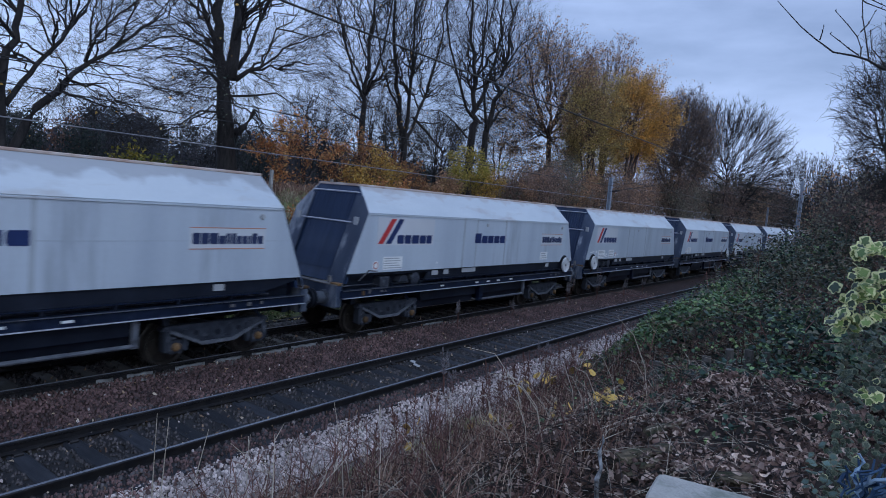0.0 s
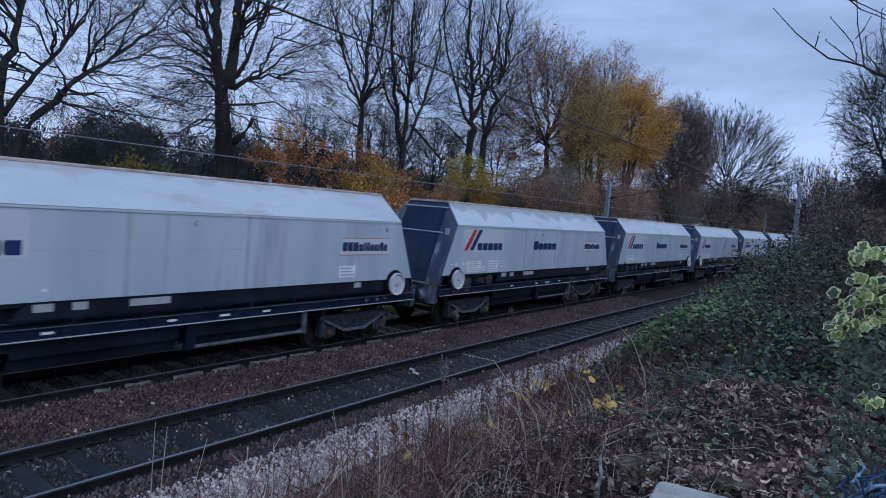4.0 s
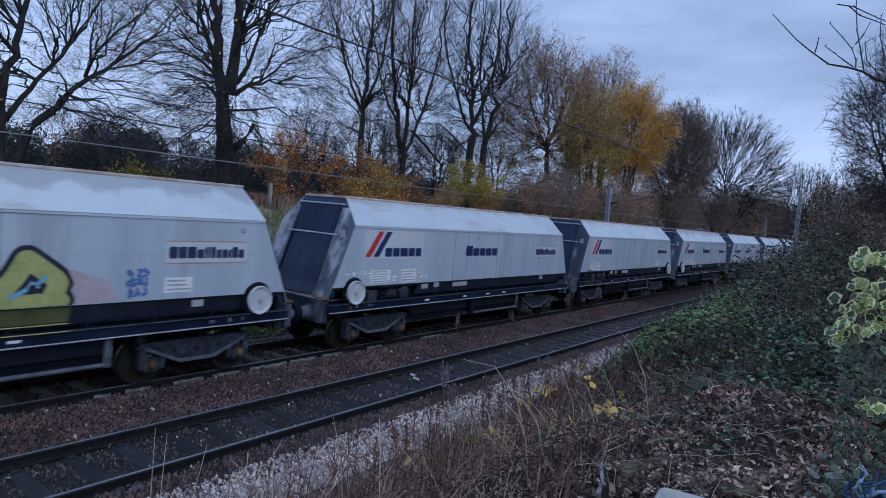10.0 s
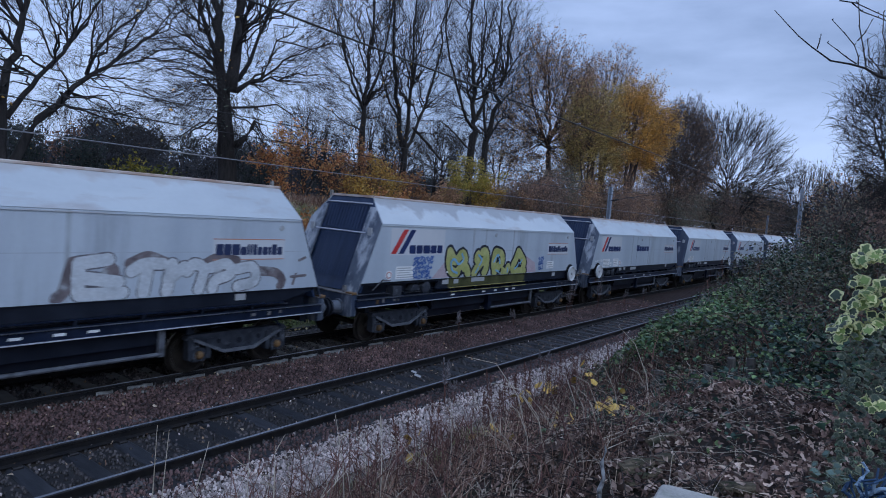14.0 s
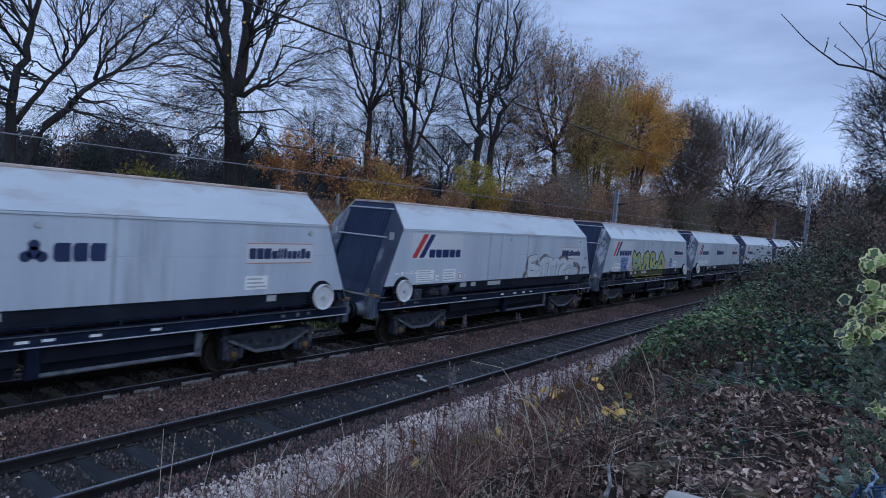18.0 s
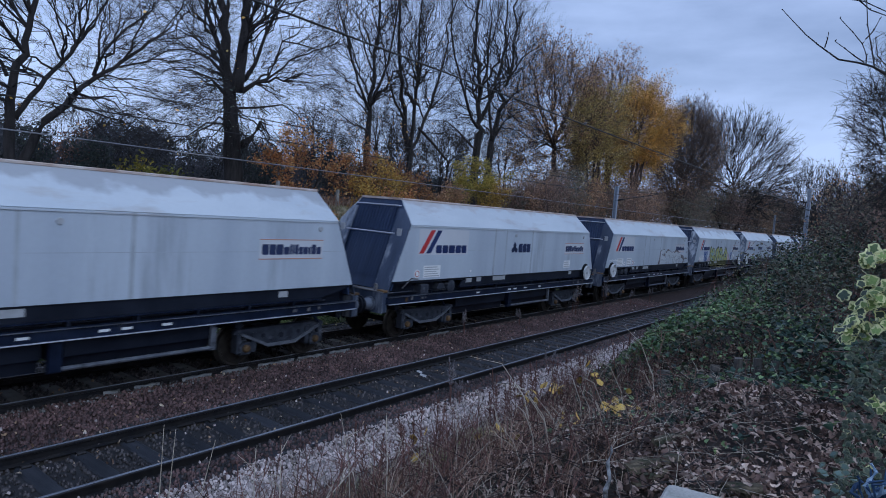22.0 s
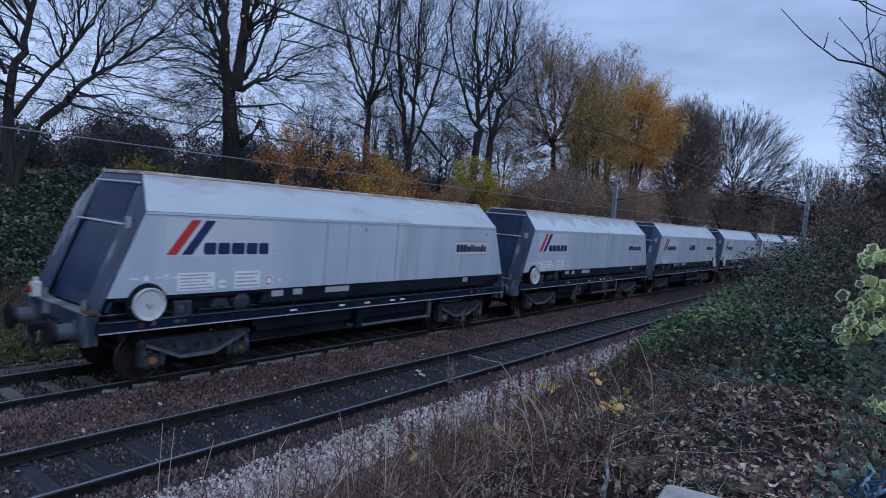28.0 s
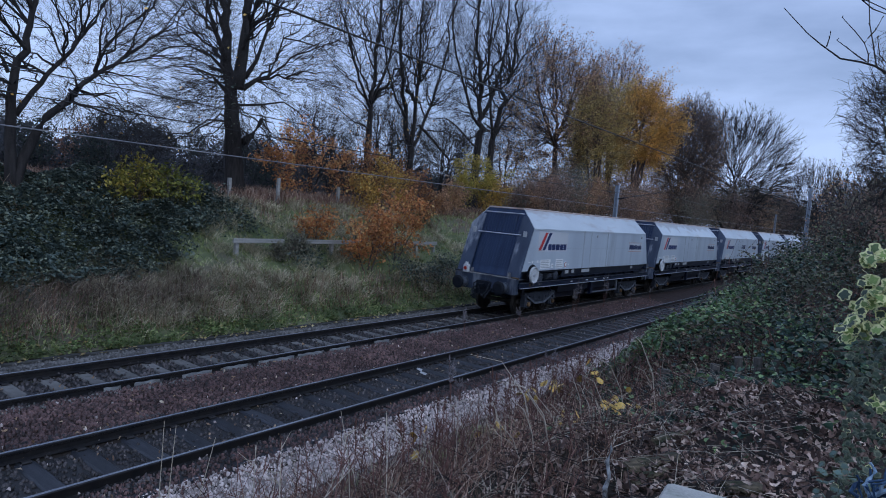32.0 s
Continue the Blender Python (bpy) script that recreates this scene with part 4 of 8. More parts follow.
WASHES = ([(1.15, 2.32), (1.15, 1.86)], [(1.15, 2.32), (1.61, 2.38)], [(1.14, 2.09), (1.79, 1.99)], [(1.17, 1.80), (1.87, 1.80)], [(2.01, 2.17), (2.24, 2.29), (2.57, 2.29)], [(2.31, 2.28), (2.24, 1.78)], [(2.76, 2.28), (2.67, 1.78)],
          [(2.69, 2.01), (2.99, 2.22)], [(3.06, 2.14), (3.19, 2.27), (3.4, 2.16), (3.31, 1.78)], [(3.54, 2.19), (3.9, 2.26), (4.0, 2.06), (3.66, 1.94), (3.61, 1.78)], [(4.13, 2.15), (4.52, 2.18), (4.58, 1.9), (4.17, 1.80)])
SMEARS = ([(0.83, 1.76), (0.94, 1.88), (1.02, 2.2), (1.06, 2.34)], [(1.60, 2.14), (1.68, 2.24), (1.72, 2.12)], [(1.98, 2.3), (2.29, 2.42), (2.6, 2.32)], [(3.4, 2.25), (3.67, 2.37), (4.12, 2.32)], [(4.65, 2.10), (5.12, 2.04), (5.30, 1.86), (5.24, 1.76)],
          [(2.86, 2.20), (2.96, 2.30)], [(5.53, 1.94), (5.94, 1.96)], [(5.73, 2.3), (5.9, 2.36)], [(5.59, 1.78), (5.66, 2.0)])


def graffiti_grey(root, s):
    """Half-scrubbed block shapes: pale washes edged with thin grey, and brown-grey smears."""
    dark = mat("grey_spray", (0.10, 0.10, 0.12), (0.18, 0.175, 0.195), 0.6, 0, 5, 20, 0.02, c3=(0.36, 0.38, 0.41), spots=0.55)
    smear = mat("brown_grey_spray", (0.11, 0.09, 0.10), (0.19, 0.16, 0.17), 0.6, 0, 4, 20, 0.02, c3=(0.36, 0.38, 0.41), spots=0.57)
    wash = mat("pale_spray", (0.49, 0.53, 0.58), (0.56, 0.59, 0.63), 0.6, 0, 2.5, 20, 0.02, c3=(0.42, 0.45, 0.49), spots=0.58)
    for k, spine in enumerate(WASHES):
        sprayed(root, spine, 0.135, 0.003 + 0.0001 * k, s, "paint_outline", dark)
    for k, spine in enumerate(SMEARS):
        sprayed(root, spine, 0.10 if k < 5 else 0.03, 0.005 + 0.0001 * k, s, "paint_scrawl", smear)
    for k, spine in enumerate(WASHES):
        sprayed(root, spine, 0.108, 0.0075 + 0.0002 * k, s, "paint_wash", wash)


def wagon(k, spec):
    """Wagon k from the tail: its parts are shared meshes; spec names its markings."""
    words = ["pale grey hopper wagon, slate ends"]
    if "green" in spec:
        words.append("and yellow-green graffiti")
    elif "grey" in spec:
        words.append("and faded grey graffiti")
    elif "tail" in spec:
        words.append("and a tail lamp")
    elif "dusty" in spec:
        words.append("whitened with lime dust")
    elif "stained" in spec:
        words.append("and a dirt-streaked top")
    elif "mid" in spec:
        words.append("and a navy mark amidships")
    elif "tri" in spec:
        words.append("and a dark emblem amidships")
    root = tagged(new("hopper_wagon"), " ".join(words), "railway wagon", "wagons of the train")
    s = -1
    for q in (-1, 1):
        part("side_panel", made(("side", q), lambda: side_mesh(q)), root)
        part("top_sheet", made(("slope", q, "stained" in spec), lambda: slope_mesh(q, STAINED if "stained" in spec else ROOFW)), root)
        e = part("end_sheet", made(("end", q), lambda: end_mesh(q)), root)
        part("end_rib", made(("rib", q), lambda: rib_mesh(q)), e)
        for w in (-1, 1):
            part("end_wing", made(("wing", q, w, "dusty" in spec), lambda: wing_mesh(q, w, LIMED if "dusty" in spec else ENDW)), e)
        for z, h in ((2.92, 0.92), (3.68, 0.80)):
            part("grab_rail", made(("bar", q, z), lambda: bar_on_end(q, z, h, 0.022, EDGE, "grab_rail")), e)
        for y in (-1.08, 1.08):
            part("marker_plate", made(("mk", q, y), lambda: Geo().box(*sorted((q * (end_x(2.95) + 0.06), q * (end_x(2.95) + 0.10))), y - 0.07, y + 0.07, 2.87, 3.07).mesh("marker_plate", INK)), e)
        part("solebar", made(("sole", q), lambda: solebar_mesh(q)), root)
        part("rubbed_edge", made(("edge", q), lambda: solebar_edge(q)), root)
        part("upper_toe", made(("toe", q), lambda: top_toe(q)), root)
        part("bracket_post", made(("bpost", q), lambda: post_mesh(q)), root)
        part("brake_shaft", made(("pipe", q), lambda: tube_pipe(q)), root)
        part("end_lip", made(("lip", q), lambda: Geo().box(*sorted((q * 6.40, q * 6.63)), -1.31, 1.31, 1.401, 1.425).mesh("end_lip", LIP)), root, "chipped pale ledge below the end sheet")
        for y in (-0.95, 0.62, 0.95):
            part("lamp_bracket", made(("lb", q), lambda: Geo().box(*sorted((q * 6.50, q * 6.56)), -0.045, 0.045, 1.425, 1.60, 0.01).mesh("lamp_bracket", LIP)), root, m=pose(0, y, 0))
        for y in (-0.3, 0.32):
            part("brake_hose", made(("hose", q, y), lambda: Geo().tube([(q * 6.6, y, 1.15), (q * 6.78, y, 1.08), (q * 6.86, y * 0.9, 0.85), (q * 6.95, y * 0.6, 0.72)], [0.026, 0.026, 0.024, 0.03], 8).mesh("brake_hose", BLACK)), root)
        for y in (-0.865, 0.865):
            b = part("buffer", made(("buf", q), lambda: buffer_mesh(q)), root, m=pose(0, y, 1.07))
            part("buffer_head", made(("bufh", q), lambda: Geo().lathe([(q * 6.985, 0.235), (q * 7.03, 0.235), (q * 7.055, 0.15)], (0, 0, 0), "x", 24).mesh("buffer_head", BLACK)), b, "greased black buffer face")
        part("headstock", made(("head", q), lambda: headstock_mesh(q)), root)
        part("coupling", made(("coup", q), lambda: coupling_mesh(q)), root)
        for y in (-1.2, 1.2):
            part("end_step", made(("step", q, y), lambda: Geo().box(*sorted((q * 6.45, q * 6.62)), y - 0.12, y + 0.12, 1.40, 1.46, 0.01).mesh("end_step", YELLOW if y < 0 else FRAME)), root)
    part("top_rim", made("rim", rim_mesh), root)
    part("hopper_lining", made("lining", lining_mesh), root)
    for q in (-1, 1):
        part("sill", made(("sill", q), lambda: sill_mesh(q)), root)
        part("ledge", made(("ledge", q), lambda: ledge_mesh(q)), root)
        for gx in range(9):
            part("gusset", made(("gus", q), lambda: gusset_mesh(q)), root, m=pose(-4.6 + gx * 1.15, 0, 0))
    part("underframe", made("under", under_mesh), root)
    for x0, x1, low in ((-3.16, -0.34, 0.52), (0.0, 2.70, 0.56)):
        part("discharge_chute", made(("chute", x0), lambda: chute_mesh(x0, x1, low)), root)
    # small plates along the sill
    rng = random.Random(k + 3)
    for x, w in ((-2.75, 0.30), (-2.2, 0.24), (-1.0, 0.75), (4.3, 0.24)):
        part("sill_plate", made(("sp", w), lambda: Geo().box(-w / 2, w / 2, -0.012, 0.0, 0, 0.13).mesh("sill_plate", INK)), root, m=pose(x, -1.295, 1.49 + 0.03 * rng.random()))
    for x in (-2.4, -0.6, 0.3, 0.75, 1.5):
        part("edge_plate", made("ep", lambda: Geo().box(-0.09, 0.09, -0.008, 0.0, 0, 0.045).mesh("edge_plate", PLATE)), root, m=pose(x + rng.uniform(-0.3, 0.3), -1.354, 1.15))
    part("air_reservoir", made("res", lambda: Geo().lathe([(-0.17, 0.10), (-0.14, 0.19), (0.25, 0.19), (0.28, 0.10)], (0, 0, 0), "y", 20).mesh("air_reservoir", BOGIE)), root, m=pose(-3.62, -1.15, 1.42))
    part("brake_valve", made("bv", lambda: Geo().box(-5.10, -4.76, -1.33, -1.08, 1.24, 1.55, 0.025).mesh("brake_valve", BOGIE)), root)
    part("relay_box", made("rb", lambda: Geo().slab([(-4.32, 1.38), (-3.92, 1.38), (-3.98, 1.54), (-4.22, 1.54)], -1.28, -1.08).mesh("relay_box", BOGIE)), root)
    part("release_lever", made("rl", lambda: Geo().tube([(-5.95, -1.38, 1.5), (-5.6, -1.38, 1.75), (-5.3, -1.38, 1.72)], [0.016] * 3, 6).mesh("release_lever", LIP)), root)
    for x, w, h, z in ((-5.5, 0.08, 0.10, 1.15), (-5.05, 0.10, 0.05, 1.16), (-4.9, 0.05, 0.05, 1.16), (4.6, 0.10, 0.06, 1.15), (5.0, 0.08, 0.08, 1.14), (5.3, 0.06, 0.06, 1.16)):
        part("solebar_bracket", made(("sb", w, h), lambda: Geo().box(-w / 2, w / 2, -0.02, 0.0, 0, h).mesh("solebar_bracket", LIP)), root, m=pose(x, -1.354, z))
    part("amber_tag", made("amber", lambda: Geo().box(-0.045, 0.045, -0.012, 0.0, 0, 0.11).mesh("amber_tag", YELLOW)), root, m=pose(-5.72, -1.354, 1.12))
    part("air_pipe", made("apipe", lambda: Geo().tube([(-6.4, -1.2, 1.36), (-5.3, -1.2, 1.36), (-5.1, -1.2, 1.33), (-2.6, -1.2, 1.33), (5.6, -1.2, 1.33)], [0.017] * 5, 6).mesh("air_pipe", BOGIE)), root)
    for x in (-4.0, 5.2):
        part("shock_strut", made(("strut", x), lambda: Geo().tube([(x, -1.2, 1.08), (x + 0.25, -1.2, 0.84)], [0.03, 0.03], 8).mesh("shock_strut", FRAME)), root)
    for bx in (-4.46, 4.46):
        bogie = part("bogie", made("bolster", lambda: Geo().box(-0.2, 0.2, -1.0, 1.0, 0.42, 0.72, 0.03).lathe([(0.7, 0.3), (0.82, 0.26)], (0, 0, 0), "z", 16).mesh("bogie", BOGIE)), root, "dusty cast three-piece bogie", pose(bx, 0, 0))
        for q in (-1, 1):
            part("side_frame", made(("fr", q), lambda: frame_mesh(q)), bogie)
            part("bottom_flange", made(("fl", q), lambda: flange_mesh(q)), bogie)
            for hx, hz, hr in ((-0.48, 0.655, 0.05), (0.48, 0.655, 0.05), (0.0, 0.62, 0.065), (-0.25, 0.53, 0.022), (0.25, 0.53, 0.022)):
                part("web_hole", made(("hole", q, hr), lambda: web_hole(q, hr)), bogie, m=pose(hx, 0, hz))
            for sx in (-0.94, 0.94):
                part("coil_spring", made(("spr", q), lambda: spring_mesh(q)), bogie, m=pose(sx, 0, 0))
            for wx in (-0.94, 0.94):
                part("axle_box", made(("box", q), lambda: box_mesh(q)), bogie, m=pose(wx, 0, WHEEL_R))
                part("axle_cap", made(("cap", q), lambda: cap_mesh(q)), bogie, "ochre axle cap", pose(wx, q * 1.19, WHEEL_R))
        for wx in (-0.94, 0.94):
            w = part("wheelset", made("wheelset", wheelset_mesh), bogie, m=pose(wx, 0, WHEEL_R))
            WHEELS.append((w, wx))
    ends = [-1] if "rear" in spec else [1]
    for q in ends:
        hwheel = part("handwheel", made(("disc", s), lambda: disc_mesh(s)), root, "white dished handbrake wheel", pose(q * 5.64, s * 1.44, 1.55))
        part("hub", made("hub", hub_mesh), hwheel, m=pose(0, 0, 0))
        part("wheel_shaft", made("wshaft", lambda: Geo().tube([(0, 0, 0), (0, 0.3, 0)], [0.03, 0.03], 8).mesh("wheel_shaft", FRAME)), root, m=pose(q * 5.64, s * 1.42, 1.55))
        # flat black disc stands in for the dark recess behind the wheel
        part("wheel_recess", made("recess", lambda: Geo().lathe([(-0.004, 0.36), (0.01, 0.36)], (0, 0, 0), "y", 28).mesh("wheel_recess", BLACK)), root, m=pose(q * 5.64, s * 1.352, 1.56))
    # markings on the side that the camera sees
    o = -CENTRE
    part("emblem_panel", made("epanel", lambda: plate(o - 0.95, o + 1.42, 2.38, 3.10, s, 0.002, mat("faded_panel", (0.54, 0.56, 0.60), (0.59, 0.61, 0.645), 0.5, 0, 1, 20, 0.0, grain=0.03), "emblem_panel")), root)
    part("red_stripe", made("red", lambda: slant(o - 0.91, o - 0.71, 0.47, 2.42, 3.07, s, RED, "red_stripe")), root)
    part("navy_stripe", made("navy", lambda: slant(o - 0.61, o - 0.40, 0.47, 2.42, 3.07, s, NAVY, "navy_stripe")), root)
    block_row(root, "navy_bar", o - 0.17, o + 1.32, 2.42, 2.65, (1, 1, 1.15, 1, 0.9), s, NAVY)
    block_row(root, "slate_bar", o + 8.06, o + 9.66, 2.43, 2.60, (0.9, 0.9, 1.0, 0.8, 0.3, 0.3, 0.5, 0.6, 0.7, 0.4, 0.7, 0.7), s, SLATE, (0, 1, 2, 4, 5, 6, 10))
    part("operator_panel", made("gbp", lambda: plate(o + 8.0, o + 9.72, 2.352, 2.738, s, 0.002, mat("faded_panel", (0.54, 0.56, 0.60), (0.59, 0.61, 0.645)), "operator_panel")), root)
    for z in (2.34, 2.75):
        part("orange_line", made(("ol", z), lambda: plate(o + 8.0, o + 9.72, z - 0.008, z + 0.008, s, 0.004, ORANGE, "orange_line")), root)
    if "mid" in spec:
        block_row(root, "navy_mark", o + 3.55, o + 5.35, 2.42, 2.66, (1.1, 1, 1, 1, 1), s, NAVY, (0,))
    if "tri" in spec:
        block_row(root, "dark_mark", 0.03, 0.83, 2.42, 2.72, (1, 0.9, 1), s, SLATE)
        emblem = part("dark_emblem", Geo().lathe([(-0.002, 0.10), (0.002, 0.10)], (-0.24, s * (HW + 0.006), 2.56), "y", 20).mesh("dark_emblem", SLATE), root)
        for w in (90, 210, 330):
            c, q = math.cos(radians(w)), math.sin(radians(w))
            part("lobe", Geo().lathe([(-0.002, 0.085), (0.002, 0.085)], (-0.24 + 0.13 * c, s * (HW + 0.006), 2.56 + 0.12 * q), "y", 14).mesh("lobe", SLATE), emblem)
    labels = [(-0.66, 0.11, 1.74, 2.08, 5)]
    labels += [(0.55, 1.16, 1.73, 2.08, 4), (0.20, 0.36, 1.76, 1.92, 1)] if "rear" in spec else [(8.0, 8.55, 1.80, 2.08, 3)]
    for a, b, z0, z1, rows in labels:
        n = part("notice", made(("nt", a), lambda: plate(o + a, o + b, z0, z1, s, 0.004, PLATE, "notice")), root)
        part("small_print", made(("np", a), lambda: text_lines(o + a, o + b, z0, z1, rows, s, INK)), n)
    for mx, mw, mz, mh in ((-1.55, 0.16, 1.985, 0.03), (-1.30, 0.09, 1.96, 0.09), (-1.10, 0.24, 1.995, 0.022), (-0.92, 0.09, 1.97, 0.09), (-0.78, 0.12, 1.985, 0.03), (1.62, 0.08, 1.84, 0.05)):
        if "rear" in spec or mx > 0:
            part("stencil_mark", made(("sm", mx), lambda: plate(o + mx, o + mx + mw, mz, mz + mh, s, 0.004, PLATE, "stencil_mark")), root)
    wx = o + 1.38 if "rear" in spec else -5.35
    rnd = part("warning_roundel", made(("wr", wx), lambda: Geo().lathe([(-0.002, 0.12), (0.002, 0.12)], (wx, s * (HW + 0.005), 1.86), "y", 20).mesh("warning_roundel", PLATE)), root)
    part("red_ring", made(("rr", wx), lambda: Geo().lathe([(-0.002, 0.095), (0.002, 0.095)], (wx, s * (HW + 0.009), 1.86), "y", 20).mesh("red_ring", mat("faded_red", (0.42, 0.16, 0.16), (0.5, 0.22, 0.22), 0.6, 0, 3, 30, 0.0))), rnd)
    part("pale_middle", made(("pm", wx), lambda: Geo().lathe([(-0.002, 0.065), (0.002, 0.065)], (wx, s * (HW + 0.013), 1.86), "y", 16).mesh("pale_middle", PLATE)), rnd)
    for x in (1.0, 6.4):
        part("lifting_eye", made(("eye", x), lambda: Geo().lathe([(-0.03, 0.05), (0.0, 0.06)], (x - 1.2, s * HW - 0.0, 3.0), "y", 10).mesh("lifting_eye", INK)), root)
    part("panel_crease", made("crease", lambda: Geo().box(-5.95, 5.95, s * HW - 0.003, s * HW, 2.488, 2.502).mesh("panel_crease", mat("creased_paint", (0.37, 0.415, 0.47), (0.45, 0.50, 0.565), 0.4, 0, 1.5, 12, 0.0, grain=0.05))), root)
    for x, w in ((-1.48, 0.045), (-0.78, 0.03), (0.97, 0.04)):
        part("weld_seam", made(("seam", x), lambda: Geo().box(x - w, x + w, s * HW - 0.004, s * HW, ZB + 0.01, ZS - 0.01).mesh("weld_seam", mat("smoked_seam", (0.34, 0.375, 0.42), (0.43, 0.475, 0.53), 0.5, 0, 1.5, 12, 0.0, grain=0.05))), root)
    part("side_fold", made("fold", lambda: Geo().box(-XS, XS, s * HW - 0.02, s * HW, ZS - 0.05, ZS - 0.03).mesh("side_fold", ROOFW)), root)
    if "green" in spec:
        graffiti_green(root, s)
    if "grey" in spec:
        graffiti_grey(root, s)
    if "tail" in spec:
        lampg = Geo().box(-6.70, -6.56, 0.72, 0.90, 1.42, 1.70, 0.02).box(-6.66, -6.6, 0.76, 0.86, 1.70, 1.78)
        lamp = part("tail_lamp", lampg.mesh("tail_lamp", RIMW), root, "white boxed tail lamp with a red lens")
        part("lens", Geo().lathe([(-6.74, 0.055), (-6.70, 0.07)], (0, 0.81, 1.56), "x", 16).mesh("lens", mat("red_lens", (0.35, 0.03, 0.02), (0.4, 0.04, 0.03), 0.25, 0, 3, 30, 0.0)), lamp)
    return root


WHEELS = []
MARKS = ["rear tail", "rear stained", "front tri", "rear grey", "front green stained dusty", "rear mid dusty", "front", "rear mid stained", "front mid", "rear", "front mid", "rear", "front mid", "rear mid", "front", "rear mid"]
TRAIN = [wagon(k, MARKS[k]) for k in range(CARS)]

# ---- overhead line ----


def span(x0, x1, y, z, sag, r, material, name, label, step=8.0):
    pts = []
    n = max(2, int((x1 - x0) / step))
    for i in range(n + 1):
        u = i / n
        pts.append((x0 + (x1 - x0) * u, y, z - 4 * sag * u * (1 - u)))
    return tagged(new(name, Geo().tube(pts, [r] * len(pts), 5).mesh(name, material)), label, "wire")


span(-30, 300, 8.58, 6.68, 0.0, 0.021, WIRE, "feeder_wire", "thick dark feeder wire above the worn track")
span(-30, 300, 12.04, 4.40, 0.0, 0.012, WIREP, "contact_wire", "thin pale contact wire above the running line")
span(-30, 39, 12.04, 5.30, 0.35, 0.012, WIRE, "catenary_wire", "thin sagging catenary wire above the contact wire")
span(39, 95, 12.04, 5.55, 0.4, 0.014, WIRE, "catenary_wire", "sagging catenary wire beyond the first mast")
span(39, 300, 8.58, 5.6, 0.0, 0.014, WIRE, "catenary_wire", "distant catenary wire above the worn track")
span(-30, 39, 13.3, 5.75, 0.2, 0.012, WIRE, "earth_wire", "thin dark wire above the far bank")


def mast(x, y, z0, z1, label, arm):
    """An H-section steel mast with a cantilever."""
    root = tagged(new("overhead_mast"), label, "mast")
    root.location = (x, y, 0)
    g = Geo()
    for s in (-1, 1):
        g.box(-0.11, 0.11, s * 0.10 - 0.012, s * 0.10 + 0.012, z0, z1)
    g.box(-0.010, 0.010, -0.09, 0.09, z0, z1)
    part("column", g.mesh("column", GALV), root)
    part("foot", Geo().box(-0.35, 0.35, -0.35, 0.35, z0 - 0.3, z0 + 0.15, 0.03).mesh("foot", CONC), root)
    a = Geo().tube([(0, 0, z1 - 0.9), (0, arm, z1 - 0.35)], [0.02, 0.02], 6).tube([(0, 0, z1 - 0.3), (0, arm, z1 - 0.35)], [0.012, 0.012], 6).tube([(0, arm * 0.6, z1 - 0.55), (0, arm * 1.02, z1 - 1.5)], [0.012, 0.012], 6)
    part("cantilever", a.mesh("cantilever", mat("dull_cantilever", (0.06, 0.065, 0.075), (0.10, 0.105, 0.115), 0.6, 0.3, 3, 40, 0.05)), root)
    ins = Geo().lathe([(0.12 + 0.05 * i, 0.07 if i % 2 else 0.035) for i in range(9)], (0, 0, 0), "x", 8)
    o = part("insulator", ins.mesh("insulator", BLACK), root)
    o.matrix_local = pose(0, 0, z1 - 0.9, 0, -10, 90 if arm > 0 else -90)
    return root


mast(38.2, 15.3, -0.4, 6.05, "galvanised overhead line mast beyond the train", -2.8)
mast(45.3, 5.5, -0.3, 6.85, "blue-grey overhead line mast among the brambles", 2.8)
mast(95.0, 15.3, -0.4, 6.6, "distant galvanised overhead line mast", -2.8)


# ---- trees ----
def grow(rng, p, d, length, r, level, spec, out, tips):
    """One limb and what grows from it: out gets (points, radii, level)."""
    n = spec["segs"][level]
    pts, rad = [p.copy()], [r]
    d = d.normalized()
    q = p.copy()
    end = spec["taper"][level]
    for i in range(n):
        wob = spec["wander"][level]
        d = (d + Vector((rng.gauss(0, wob), rng.gauss(0, wob), rng.gauss(0, wob) + spec["lift"][level]))).normalized()
        q = q + d * (length / n)
        pts.append(q.copy())
        rad.append(r * (1 - (1 - end) * (i + 1) / n))
    out.append((pts, rad, level))
    if level == spec["levels"] - 1:
        tips.append(pts[-1])
        tips.append(pts[-2])
        return
    count = spec["kids"][level]
    first = spec["first"][level]
    for c in range(count):
        u = first + (1 - first) * ((c + rng.random()) / count)
        f = u * n
        i = min(int(f), n - 1)
        base = pts[i].lerp(pts[i + 1], f - i)
        along = (pts[i + 1] - pts[i]).normalized()
        w = rng.random() * 2 * math.pi if level else c * 2.4 + rng.random()
        ref = along.orthogonal().normalized()
        side = Matrix.Rotation(w, 3, along) @ ref
        ang = radians(rng.uniform(*spec["angle"][level]))
        nd = along * math.cos(ang) + side * math.sin(ang)
        ln = length * spec["ratio"][level] * rng.uniform(0.6, 1.15) * (1.05 - 0.45 * u)
        nr = max(rad[i] * spec["thin"][level] * rng.uniform(0.7, 1.05), 0.006)
        grow(rng, base, nd, ln, nr, level + 1, spec, out, tips)


